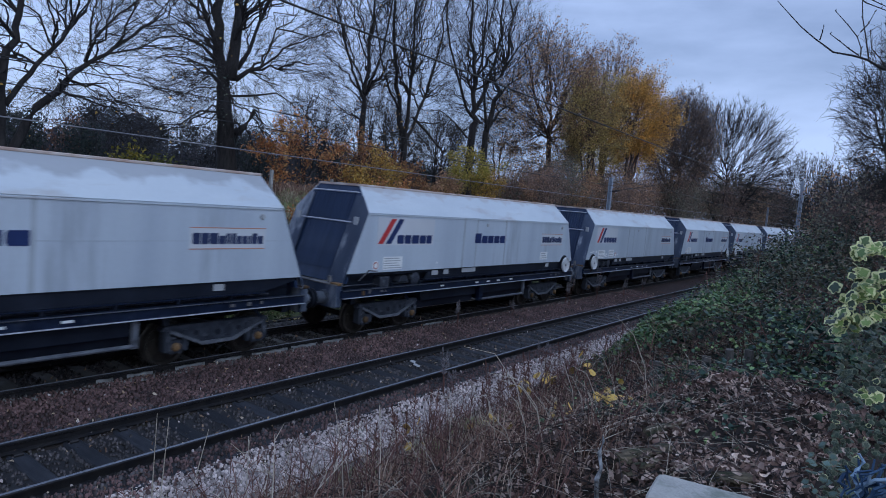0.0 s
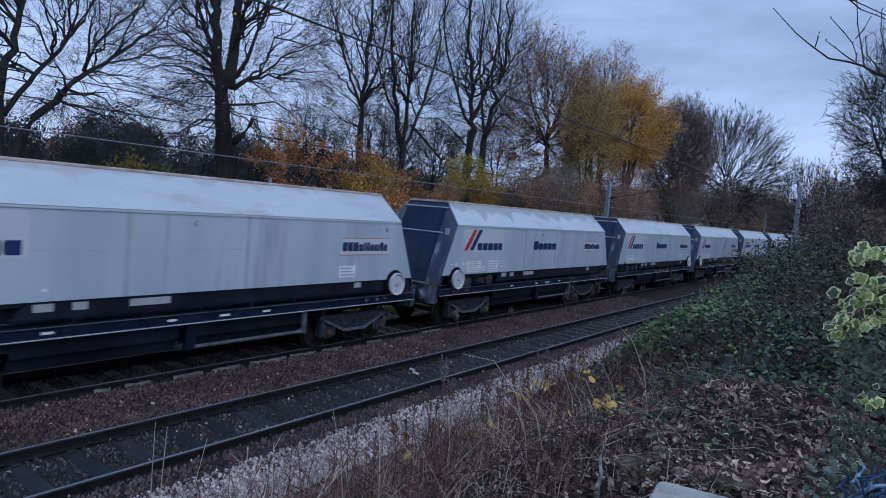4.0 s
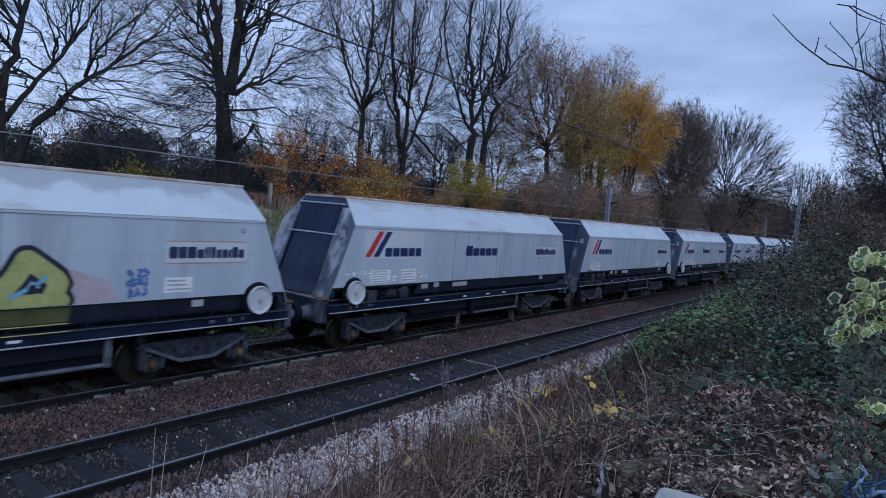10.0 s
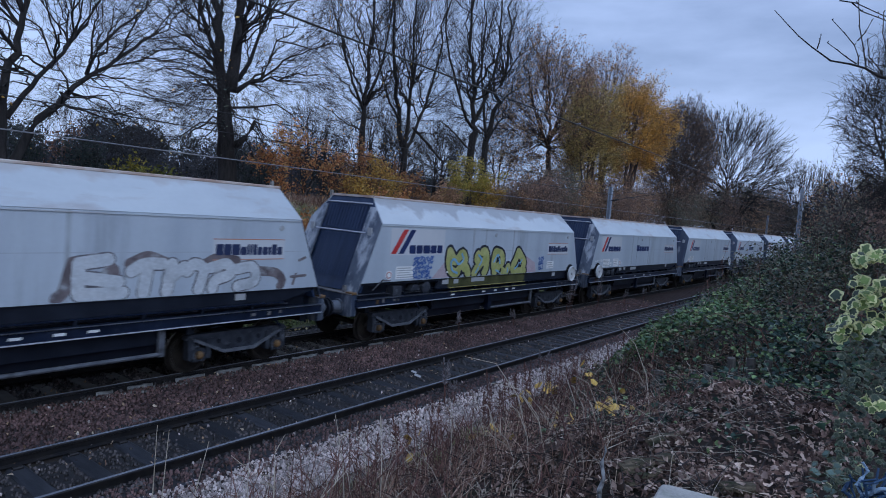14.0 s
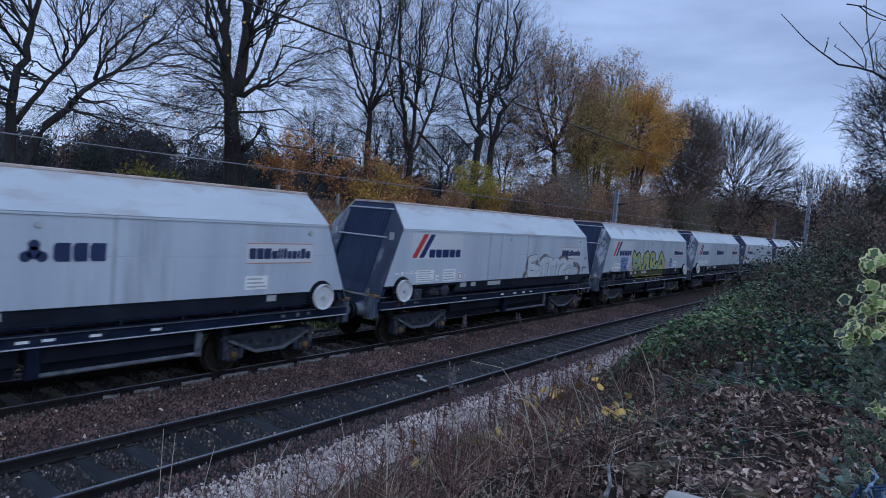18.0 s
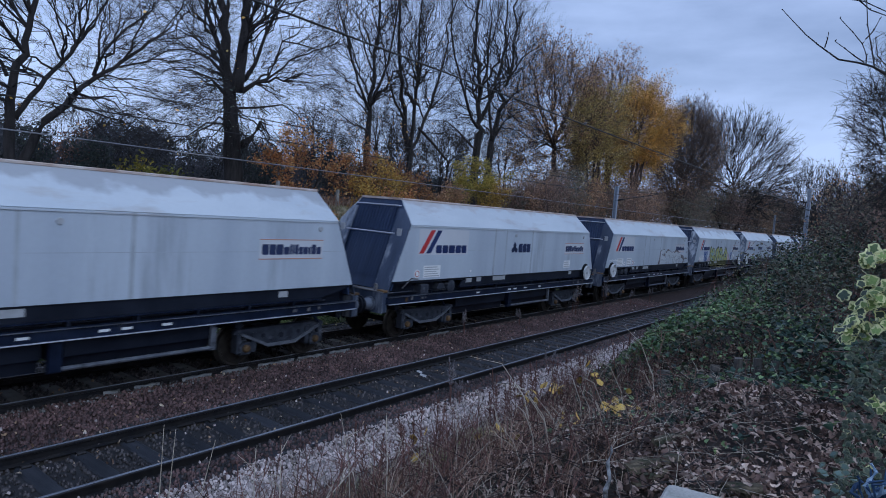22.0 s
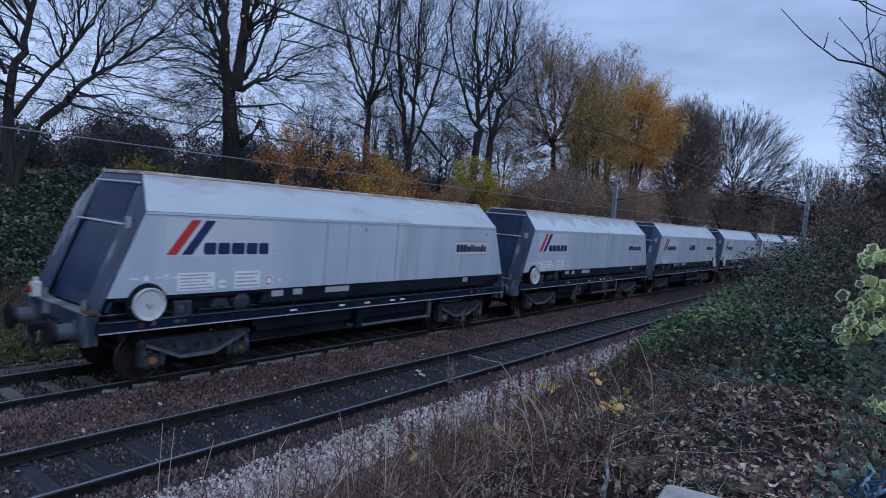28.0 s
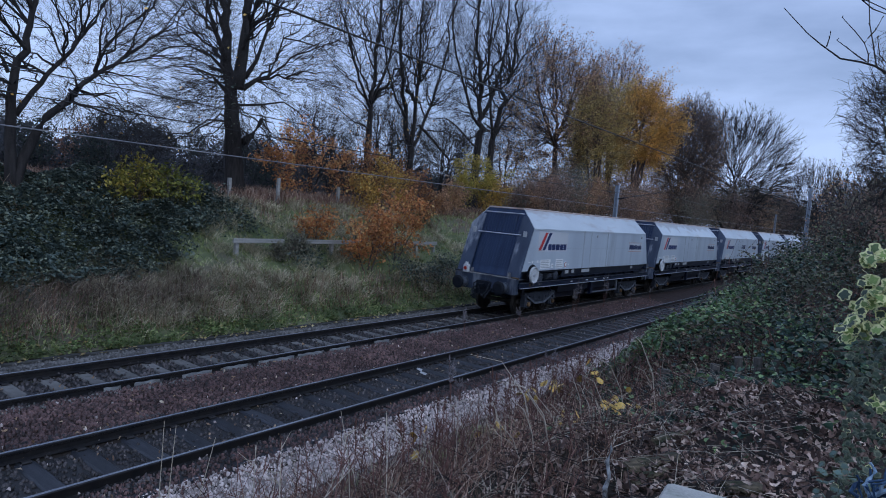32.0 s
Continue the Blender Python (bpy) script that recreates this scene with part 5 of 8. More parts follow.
OAK = dict(levels=5, segs=(8, 7, 5, 4, 3), taper=(0.14, 0.16, 0.25, 0.35, 0.5), wander=(0.07, 0.13, 0.13, 0.11, 0.10), lift=(0.03, 0.06, 0.03, -0.01, -0.05),
           kids=(12, 9, 6, 4), first=(0.25, 0.15, 0.12, 0.10), angle=((45, 82), (25, 55), (22, 50), (18, 45)), ratio=(0.52, 0.52, 0.58, 0.62), thin=(0.40, 0.5, 0.55, 0.65))
BUSHY = dict(OAK, levels=4, segs=(5, 4, 3, 2), kids=(12, 7, 6), ratio=(0.55, 0.5, 0.5), first=(0.1, 0.2, 0.2), angle=((20, 65), (25, 60), (25, 60)), lift=(0.03, 0.06, 0.04, 0.02))


def gz(x, y):
    return float(ground_z(x, y))


def at(x, y):
    return (x, y, gz(x, y) - 0.1)


def fan(x, y, h, r, spread, n, seed):
    """Stems that part near the ground and open into a dome."""
    g = random.Random(seed)
    out = [(at(x, y), (0, 0, 1), h, r)]
    for i in range(n):
        w = 2 * math.pi * (i + g.random() * 0.6) / n
        k = spread * g.uniform(0.6, 1.1)
        out.append((at(x + 0.15 * math.cos(w), y + 0.15 * math.sin(w)), (k * math.cos(w), k * math.sin(w), 1), h * g.uniform(0.82, 0.98) / math.sqrt(1 + 0.5 * k * k), r * 0.7))
    return out


def tree(name, label, category, stems, spec, seed, bark=BARK, leaf=None, leaf_n=0, leaf_size=0.12, twig=0.0125, sides=(9, 6, 4, 3, 3), spread=0.25):
    """A tree of one or more stems: (base, direction, length, radius) each."""
    rng = random.Random(seed)
    root = new(name)
    root.location = stems[0][0]
    origin = Vector(stems[0][0])
    tagged(root, label, category)
    out, tips = [], []
    for p, d, length, r in stems:
        if isinstance(p, float):
            first = out[0][0]
            f = p * (len(first) - 1)
            k = min(int(f), len(first) - 2)
            p = first[k].lerp(first[k + 1], f - k) + origin
        grow(rng, Vector(p) - origin, Vector(d), length, r, 0, spec, out, tips)
    trunk, limbs, twigs = Geo(), Geo(), Geo()
    for pts, rad, level in out:
        rad = [max(x, twig * (1.0 if level < 3 else 0.8)) for x in rad]
        g = trunk if level == 0 else limbs if level < 3 else twigs
        if level == 0:
            rad[0] *= 1.35
        if level == spec["levels"] - 1:
            g.spike(pts, rad)
        else:
            g.tube(pts, rad, sides[level], level < 2)
    part("trunk", trunk.mesh("trunk", bark, True), root)
    part("branch_crown", limbs.mesh("branch_crown", bark, True), root)
    if twigs.v:
        part("twig_crown", twigs.mesh("twig_crown", bark), root)
    if leaf and leaf_n:
        g = np.random.default_rng(seed)
        c = np.array([tuple(t) for t in tips])
        c = c[g.integers(0, len(c), leaf_n)] + g.normal(size=(leaf_n, 3)) * spread
        part("crown", scatter_leaves(c, leaf_size, leaf, "crown", 0.1, 0.5, rng=g), root)
    return root


THORN = (leafmat("dull_thorn_leaves", (0.22, 0.145, 0.12), (0.29, 0.185, 0.148), (0.36, 0.235, 0.165), thin=0.45), leafmat("dark_thorn_leaves", (0.17, 0.168, 0.135), (0.22, 0.215, 0.16), (0.28, 0.245, 0.17), thin=0.45), COPPER)


def arc(rng, p0, d0, p1, n, wob):
    """A limb that leaves along d0 and bends over to p1."""
    span_ = (p1 - p0).length
    c = p0 + d0 * span_ * 0.5
    pts = []
    for i in range(n + 1):
        u = i / n
        q = p0 * (1 - u) ** 2 + c * 2 * u * (1 - u) + p1 * u * u
        if 0 < i < n:
            q = q + Vector((rng.gauss(0, wob), rng.gauss(0, wob), rng.gauss(0, wob))) * span_
        pts.append(q)
    return pts


def fine_twigs(rng, p, d, length, r, droop):
    """Three-sided tapering twigs from points p along d, bending by droop."""
    n = len(p)
    ln = (length * rng.uniform(0.5, 1.4, n))[:, None]
    a = np.cross(d, rng.normal(size=(n, 3)))
    a /= np.linalg.norm(a, axis=1)[:, None] + 1e-9
    b = np.cross(d, a)
    bend = rng.normal(size=(n, 3)) * 0.09 + np.array([0, 0, droop])
    mid = p + d * ln * 0.5 + bend * ln * 0.25
    tip = p + d * ln + bend * ln
    if r > 0.0058:
        v = np.stack([p + a * r, p + (b * 0.866 - a * 0.5) * r, p - (b * 0.866 + a * 0.5) * r, tip], 1)
        f = (np.arange(n) * 4)[:, None, None] + np.array([(0, 1, 3), (1, 2, 3), (2, 0, 3)])[None]
        return v.reshape(-1, 3), f.reshape(-1, 3), tip
    v = np.empty((n, 7, 3))
    for k, (cw, sw) in enumerate(((1, 0), (-0.5, 0.866), (-0.5, -0.866))):
        off = a * cw + b * sw
        v[:, k] = p + off * r
        v[:, 3 + k] = mid + off * r * 0.75
    v[:, 6] = tip
    tri = []
    for k in range(3):
        t = (k + 1) % 3
        tri += [(k, t, 3 + t), (k, 3 + t, 3 + k), (3 + k, 3 + t, 6)]
    f = (np.arange(n) * 7)[:, None, None] + np.array(tri)[None]
    return v.reshape(-1, 3), f.reshape(-1, 3), tip


def crown_tree(name, label, stems, centre, radii, n, seed, bark=BARK, twig=0.009, droop=0.0, up=0.35, leaf=None, leaf_n=0, leaf_size=0.2, spread=0.4, extra=(), clad=0, length=0.8, low=0.0, category="tree", wob=0.06, pull=(0, 0), deep=0.62, lumps=1.0):
    """A tree whose limbs fill a crown: stems are (points, radii); n counts limbs, branches, sprays and twigs."""
    rng = random.Random(seed)
    g = np.random.default_rng(seed)
    origin = Vector(stems[0][0][0])
    root = new(name)
    root.location = origin
    tagged(root, label, category)
    mid, size = Vector(centre) - origin, Vector(radii)
    nodes, heads, thick = [], [], []
    trunk, limbs, sprays = Geo(), Geo(), Geo()

    def lay(geo, pts, rad, sides, cap, live=0):
        geo.tube(pts, rad, sides, cap)
        for i in range(live, len(pts)):
            nodes.append(pts[i])
            heads.append((pts[min(i + 1, len(pts) - 1)] - pts[max(i - 1, 0)]).normalized())
            thick.append(rad[i])

    for k, (pts, rad) in enumerate(stems):
        fine, fr = [], []
        pts = [Vector(q) - origin for q in pts]
        for i in range(len(pts) - 1):
            for j in range(3):
                u = j / 3
                q = pts[i].lerp(pts[i + 1], u)
                w = (q - pts[0]).length * 0.012
                fine.append(q + Vector((rng.gauss(0, w), rng.gauss(0, w), 0)))
                fr.append(rad[i] + (rad[i + 1] - rad[i]) * u)
        fine.append(pts[-1])
        fr.append(rad[-1])
        if k == 0:
            fr[0] *= 1.3
        lay(trunk, fine, fr, 9, True, len(fine) // 4)
    for pts, rad in extra:
        lay(limbs, [Vector(q) - origin for q in pts], rad, 6, True, 1)
    for level, (lo, hi) in enumerate(((0.45, 0.78), (0.6, 0.98), (0.72, 1.06))):
        have = np.array([tuple(q) for q in nodes])
        fat = np.array(thick)
        for i in range(n[level]):
            while True:
                u = Vector((rng.gauss(0, 1), rng.gauss(0, 1), rng.gauss(0, 1))).normalized()
                f = rng.uniform(lo, hi) * (0.9 + lumps * (0.14 * math.sin(4 * u.x + seed) + 0.11 * math.sin(5 * u.y + 6 * u.z + 2 * seed)))
                q = mid + Vector((u.x * size.x, u.y * size.y, u.z * size.z)) * f
                if q.z > low:
                    break
            heart = Vector((mid.x + pull[0], mid.y + pull[1], mid.z - deep * size.z))
            e = have - np.array(tuple(heart.lerp(q, (0.32, 0.50, 0.76)[level])))
            cost = np.sqrt((e ** 2).sum(1)) + 0.6 * np.maximum(e[:, 2], 0)
            k = int(cost.argmin())
            span_ = (q - nodes[k]).length
            if span_ < 0.12:
                continue
            r0 = min(fat[k] * (0.62, 0.55, 0.5)[level], span_ * (0.025, 0.016, 0.011)[level])
            r0 = max(r0, twig * (1.6, 1.2, 0.9)[level])
            away = (q - nodes[k]).normalized()
            d0 = (heads[k] * 0.25 + away + Vector((0, 0, up + 0.04))).normalized()
            m = (9, 6, 4)[level] if twig < 0.013 else (6, 4, 2)[level]
            pts = arc(rng, nodes[k], d0, q, m, wob * (0.22, 0.5, 0.8)[level])
            lay(sprays if level == 2 else limbs, pts, [max(r0 * (1 - 0.72 * j / m), twig * 0.7) for j in range(m + 1)], (6, 4, 3)[level], False, 1)
    p, d = np.array([tuple(q) for q in nodes]), np.array([tuple(q) for q in heads])
    first = len(nodes) - n[2] * (4 if twig < 0.013 else 2)
    pick = g.integers(max(first, 0), len(nodes), n[3])
    c = p[pick]
    out = (c - np.array(tuple(mid))) / np.array(tuple(size))
    dd = d[pick] * 1.0 + 0.4 * out + g.normal(size=c.shape) * 0.58 + np.array([0, 0, up * 0.4])
    dd /= np.linalg.norm(dd, axis=1)[:, None]
    v, f, tips = fine_twigs(g, c, dd, length, twig * 0.75, droop)
    tips = tips + (c - tips) * g.random((len(c), 1)) * 0.7
    part("trunk", trunk.mesh("trunk", bark, True), root)
    part("branch_crown", limbs.mesh("branch_crown", bark, True), root)
    part("spray_crown", sprays.mesh("spray_crown", bark), root)
    part("twig_crown", from_arrays("twig_crown", v, f, bark), root)
    if leaf and leaf_n:
        c = tips[g.integers(0, len(tips), leaf_n)] + g.normal(size=(leaf_n, 3)) * spread
        part("crown", scatter_leaves(c, leaf_size, leaf, "crown", 0.1, 0.5, rng=g), root)
    if clad:
        src = p[np.array(thick) > 0.15]
        c = src[g.integers(0, len(src), clad)] + g.normal(size=(clad, 3)) * np.array([0.26, 0.26, 0.5])
        c = c[c[:, 2] < 0.75 * mid.z]
        part("ivy", scatter_leaves(c, 0.13, IVY, "ivy", 0.2, 0.4, rng=g), root)
    return root


def rise(x, y, h, lean=(0, 0), r=0.25, k=4, end=0.3):
    """One stem from the ground: points and radii."""
    z = gz(x, y) - 0.1
    pts = [(x + lean[0] * h * (i / k), y + lean[1] * h * (i / k), z + h * i / k) for i in range(k + 1)]
    return pts, [r * (1 - (1 - end) * i / k) for i in range(k + 1)]


def spray_stems(x, y, h, n, seed, r, spread):
    g = random.Random(seed)
    return [rise(x, y, h, (0, 0), r)] + [rise(x + 0.2 * math.cos(2.1 * i), y + 0.2 * math.sin(2.1 * i), h * g.uniform(0.7, 0.95), (spread * math.cos(2.1 * i + seed) * g.uniform(0.6, 1.1), spread * math.sin(2.1 * i + seed) * g.uniform(0.6, 1.1)), r * 0.75) for i in range(n)]


def taper(n, r0, r1):
    """Radii that shrink evenly from r0 to r1."""
    return [r0 * (r1 / r0) ** (i / (n - 1)) for i in range(n)]


def big_trees():
    low_limbs = (([(17.88, 26.0, 5.94), (18.36, 25.91, 6.33), (18.68, 25.83, 6.87), (18.75, 25.74, 7.23)], taper(4, 0.2, 0.07)),
                 ([(17.79, 26.0, 8.46), (18.35, 25.87, 8.97), (18.98, 25.74, 9.29), (19.36, 25.61, 10.4), (19.53, 25.48, 11.24), (20.36, 25.35, 11.31), (21.46, 25.22, 11.31)], taper(7, 0.14, 0.03)),
                 ([(17.3, 26.0, 7.6), (18.66, 25.74, 7.87), (19.78, 25.48, 8.2), (20.48, 25.22, 7.85), (21.04, 24.96, 7.31)], taper(5, 0.075, 0.02)),
                 ([(16.96, 26.0, 8.16), (16.37, 25.8, 8.42), (15.86, 25.61, 8.68), (14.87, 25.41, 8.76), (13.75, 25.22, 8.58)], taper(5, 0.11, 0.02)))
    high_limbs = (([(16.86, 26.0, 9.56), (16.31, 26.17, 10.71), (16.01, 26.35, 11.65), (15.89, 26.52, 12.63)], taper(4, 0.13, 0.06)),
                  ([(17.87, 26.0, 9.01), (18.57, 26.19, 9.98), (19.19, 26.39, 11.52), (19.91, 26.58, 12.85), (20.69, 26.78, 13.96)], taper(5, 0.12, 0.04)),
                  ([(16.83, 26.0, 9.04), (16.11, 26.2, 9.65), (15.25, 26.39, 9.83), (14.45, 26.59, 9.64), (13.82, 26.78, 9.14)], taper(5, 0.09, 0.02)))
    crown_tree("bare_tree", "bare leaning tree with several stems on the bank",
               [([(6.83, 21.0, 2.85), (6.77, 21.0, 5.36), (6.77, 21.0, 6.48), (7.09, 21.0, 7.52), (7.29, 21.0, 8.71), (7.31, 21.0, 9.68)], taper(6, 0.17, 0.06)),
                ([(6.90, 21.0, 2.85), (7.08, 21.0, 4.1), (7.66, 20.93, 5.35), (8.15, 20.86, 5.94), (8.5, 20.79, 6.51), (9.11, 20.72, 7.08), (9.91, 20.65, 7.79), (10.86, 20.58, 8.67)], taper(8, 0.18, 0.04)),
                ([(6.88, 21.0, 5.3), (7.32, 21.08, 6.04), (7.92, 21.17, 6.92), (8.55, 21.25, 7.85), (9.05, 21.34, 8.6), (9.48, 21.42, 9.45)], taper(6, 0.09, 0.035)),
                ([(8.98, 21.0, 6.98), (9.34, 21.14, 7.87), (10.08, 21.28, 8.8), (10.96, 21.42, 9.63)], taper(4, 0.06, 0.025)),
                ([(6.66, 21.0, 6.46), (6.48, 20.89, 6.81), (6.21, 20.79, 6.96)], [0.06, 0.042, 0.03])],
               (8.6, 21, 9.2), (5.6, 4.5, 5.6), (26, 190, 1300, 9500), 11, twig=0.0058, droop=-0.10, up=0.12, length=0.7, leaf=GOLD, leaf_n=160, leaf_size=0.10, low=1.5, wob=0.08, deep=0.45)
    crown_tree("bare_tree", "tall dark bare tree with a forked ivy-clad trunk",
               [([(17.69, 26.0, 3.18), (17.52, 26.09, 5.76), (17.35, 26.17, 7.59), (17.14, 26.26, 8.86), (16.87, 26.35, 10.88), (16.65, 26.43, 12.36), (16.4, 26.52, 14.31)], taper(7, 0.5, 0.14)),
                ([(17.48, 26.0, 8.4), (17.58, 25.87, 9.98), (17.56, 25.74, 11.52), (17.49, 25.61, 12.52), (17.34, 25.48, 14.48)], taper(5, 0.3, 0.15))],
               (17.4, 26, 11.0), (6.6, 6.0, 8.0), (22, 200, 1400, 11000), 12, twig=0.0072, deep=0.25, droop=-0.16, up=0.0, length=0.85, clad=1500, low=1.0, wob=0.09,
               extra=low_limbs + high_limbs)
    crown_tree("bare_tree", "slender bare tree in a row behind the bank",
               [([(30.64, 30.0, 3.25), (30.48, 30.0, 8.83), (30.53, 30.0, 10.84), (30.52, 30.0, 13.88), (30.38, 30.0, 17.14), (30.12, 30.0, 20.34)], taper(6, 0.27, 0.05)),
                ([(30.49, 30.0, 10.27), (31.34, 30.18, 11.77), (32.32, 30.36, 13.47), (32.99, 30.54, 16.07), (33.36, 30.72, 18.17), (33.53, 30.9, 21.0)], taper(6, 0.12, 0.035)),
                ([(30.36, 30.0, 9.98), (29.42, 29.82, 10.99), (28.69, 29.64, 11.77), (27.54, 29.46, 13.85), (26.32, 29.28, 15.77), (25.39, 29.1, 17.42)], taper(6, 0.11, 0.03)),
                ([(30.47, 30.0, 8.49), (29.59, 29.85, 8.72), (28.76, 29.7, 8.7), (27.22, 29.55, 9.26), (25.61, 29.4, 9.55)], taper(5, 0.08, 0.02))],
               (30.2, 30, 13.8), (5.4, 4.8, 9.2), (16, 130, 850, 6500), 13, twig=0.0068, wob=0.13, up=-0.04, deep=0.5, leaf=GOLD, leaf_n=350, leaf_size=0.13, low=3.0)
    crown_tree("bare_tree", "bare forked tree in a row behind the bank",
               [([(35.05, 30.0, 3.25), (35.06, 30.1, 7.69), (34.34, 30.2, 9.81), (33.89, 30.3, 12.43), (33.32, 30.4, 15.48), (33.01, 30.5, 18.03), (32.7, 30.6, 21.03)], taper(7, 0.33, 0.05)),
                ([(34.85, 30.0, 7.91), (34.93, 29.82, 9.69), (34.73, 29.64, 13.1), (34.43, 29.46, 15.69), (34.32, 29.28, 18.28), (34.08, 29.1, 21.28)], taper(6, 0.2, 0.04)),
                ([(35.04, 30.0, 7.94), (35.74, 30.15, 8.53), (37.13, 30.3, 11.2), (38.47, 30.45, 14.19), (39.3, 30.6, 18.06), (39.66, 30.75, 20.15), (40.08, 30.9, 23.37)], taper(7, 0.17, 0.035)),
                ([(35.68, 30.0, 9.6), (37.13, 29.7, 8.64), (38.99, 29.4, 7.4)], [0.1, 0.095, 0.09]),
                ([(34.1, 30.0, 9.92), (32.83, 29.85, 10.89), (31.49, 29.7, 12.92), (30.6, 29.55, 15.3), (29.95, 29.4, 17.65)], taper(5, 0.1, 0.03))],
               (35.6, 30, 14.8), (5.8, 4.8, 9.6), (16, 130, 850, 6500), 14, twig=0.0068, wob=0.13, up=-0.04, deep=0.5, low=3.0)
    crown_tree("bare_tree", "tall bare tree with a low fork behind the bank",
               [([(43.52, 30.0, 3.25), (43.41, 30.0, 10.06), (43.52, 30.0, 11.49), (42.73, 30.0, 14.88), (42.19, 30.0, 17.81), (42.05, 30.0, 20.8), (41.62, 30.0, 25.55)], taper(7, 0.4, 0.06)),
                ([(43.62, 30.0, 11.41), (44.76, 30.18, 12.56), (46.6, 30.36, 15.75), (47.44, 30.54, 18.63), (47.25, 30.72, 22.53), (47.07, 30.9, 26.88)], taper(6, 0.22, 0.05)),
                ([(43.32, 30.0, 9.01), (42.48, 29.78, 9.04), (39.86, 29.55, 10.08), (38.17, 29.32, 10.42), (36.49, 29.1, 10.22)], taper(5, 0.1, 0.03)),
                ([(43.47, 30.0, 10.77), (42.2, 29.82, 11.27), (39.99, 29.64, 13.68), (38.44, 29.46, 16.38), (38.11, 29.28, 19.47), (37.74, 29.1, 22.23)], taper(6, 0.15, 0.04))],
               (43.4, 30, 16.5), (6.4, 5.6, 10.8), (15, 100, 660, 5000), 15, twig=0.0058, wob=0.13, up=-0.04, deep=0.5, length=1.0, low=4.0)
    crown_tree("bare_tree", "tall bare tree spreading towards the copper trees",
               [([(45.22, 30.0, 3.25), (45.73, 30.1, 9.71), (46.86, 30.2, 12.74), (47.81, 30.3, 15.37), (48.61, 30.4, 17.91), (49.02, 30.5, 21.05), (49.44, 30.6, 24.71)], taper(7, 0.36, 0.06)),
                ([(46.55, 30.0, 12.68), (48.06, 29.8, 14.25), (50.4, 29.6, 15.72), (52.85, 29.4, 17.55)], taper(4, 0.12, 0.03)),
                ([(47.34, 30.0, 15.25), (50.03, 30.3, 18.1), (53.05, 30.6, 19.87), (55.88, 30.9, 21.39)], taper(4, 0.1, 0.03)),
                ([(45.87, 30.0, 10.12), (47.13, 29.8, 11.84), (48.86, 29.6, 12.88), (50.95, 29.4, 13.75)], taper(4, 0.12, 0.03)),
                ([(45.72, 30.0, 9.91), (45.32, 30.23, 12.28), (44.77, 30.45, 15.55), (45.09, 30.67, 18.99), (45.16, 30.9, 22.85)], taper(5, 0.15, 0.04))],
               (48.4, 30, 16.0), (6.2, 5.4, 9.8), (12, 78, 500, 3800), 17, twig=0.0058, wob=0.13, up=-0.04, deep=0.5, length=1.0, low=3.5)
    crown_tree("copper_tree", "tall twiggy tree holding thin copper leaves and a low leaning limb",
               [([(54.9, 28, 3.2), (53.8, 28, 9.9), (53.2, 28, 11.4), (52.6, 28, 14.4), (52.2, 28, 17.6), (51.8, 28, 20.0)], taper(6, 0.36, 0.04)), ([(53.3, 28, 10.8), (54.6, 27.6, 13.0), (55.2, 27.4, 16.0), (55.5, 27.2, 18.5)], taper(4, 0.18, 0.04)),
                ([(53.5, 28, 10.3), (51.8, 28.4, 12.6), (50.4, 28.6, 15.0), (49.6, 28.8, 17.0)], taper(4, 0.17, 0.04))],
               (53.4, 28, 13.2), (6.4, 6.0, 8.4), (26, 180, 1500, 10000), 16, BARKB, twig=0.0125, up=-0.02, wob=0.11, deep=0.4, length=0.7, leaf=COPPER, leaf_n=27000, leaf_size=0.135, spread=0.14, low=1.5, lumps=0.7,
               extra=(([(54.3, 28, 8.2), (52.0, 27.8, 7.0), (49.5, 27.6, 5.2), (47.5, 27.5, 3.4)], taper(4, 0.2, 0.17)),))
    crown_tree("copper_tree", "broad tree with brown and copper leaves at the top", spray_stems(65.0, 27.5, 14, 5, 2, 0.28, 0.2), (65.0, 27.5, 13.4), (6.0, 5.6, 8.8), (28, 190, 1700, 11000), 27, BARKB, twig=0.0135, up=-0.02, wob=0.11, deep=0.4, length=0.7, leaf=COPPER, leaf_n=30000, leaf_size=0.14, spread=0.16, low=1.5, lumps=0.7)
    crown_tree("golden_tree", "tree in full golden autumn leaf beyond the train", spray_stems(61.2, 22.8, 11, 5, 3, 0.22, 0.16), (61.2, 22.8, 13.4), (4.0, 3.8, 5.4), (28, 170, 1300, 8000), 18, BARKB, twig=0.010, leaf=GOLD, leaf_n=42000, leaf_size=0.125, spread=0.2, lumps=1.7, deep=0.3, up=-0.05, wob=0.1, length=0.6, droop=-0.15, low=2.0)
    crown_tree("golden_tree", "small thin-leaved olive and gold tree beyond the train", spray_stems(53.0, 23.5, 9, 3, 4, 0.16, 0.16), (53.0, 23.6, 11.9), (3.5, 3.2, 4.7), (20, 130, 900, 5500), 19, BARKB, twig=0.0095,
               leaf=leafmat("olive_gold_leaves", (0.44, 0.31, 0.10), (0.66, 0.49, 0.18), (0.78, 0.64, 0.30), thin=0.45), leaf_n=22000, leaf_size=0.115, spread=0.2, lumps=1.5, low=1.0, up=-0.03, wob=0.1, length=0.5)
    for i, (x, y, h) in enumerate(((43, 50, 11.0), (50, 48, 12), (57, 52, 13), (66, 50, 13), (74, 46, 13), (40, 44, 7), (46.5, 40, 9), (53, 41, 10), (61, 42, 11))):
        zc = gz(x, y) + h * 0.6
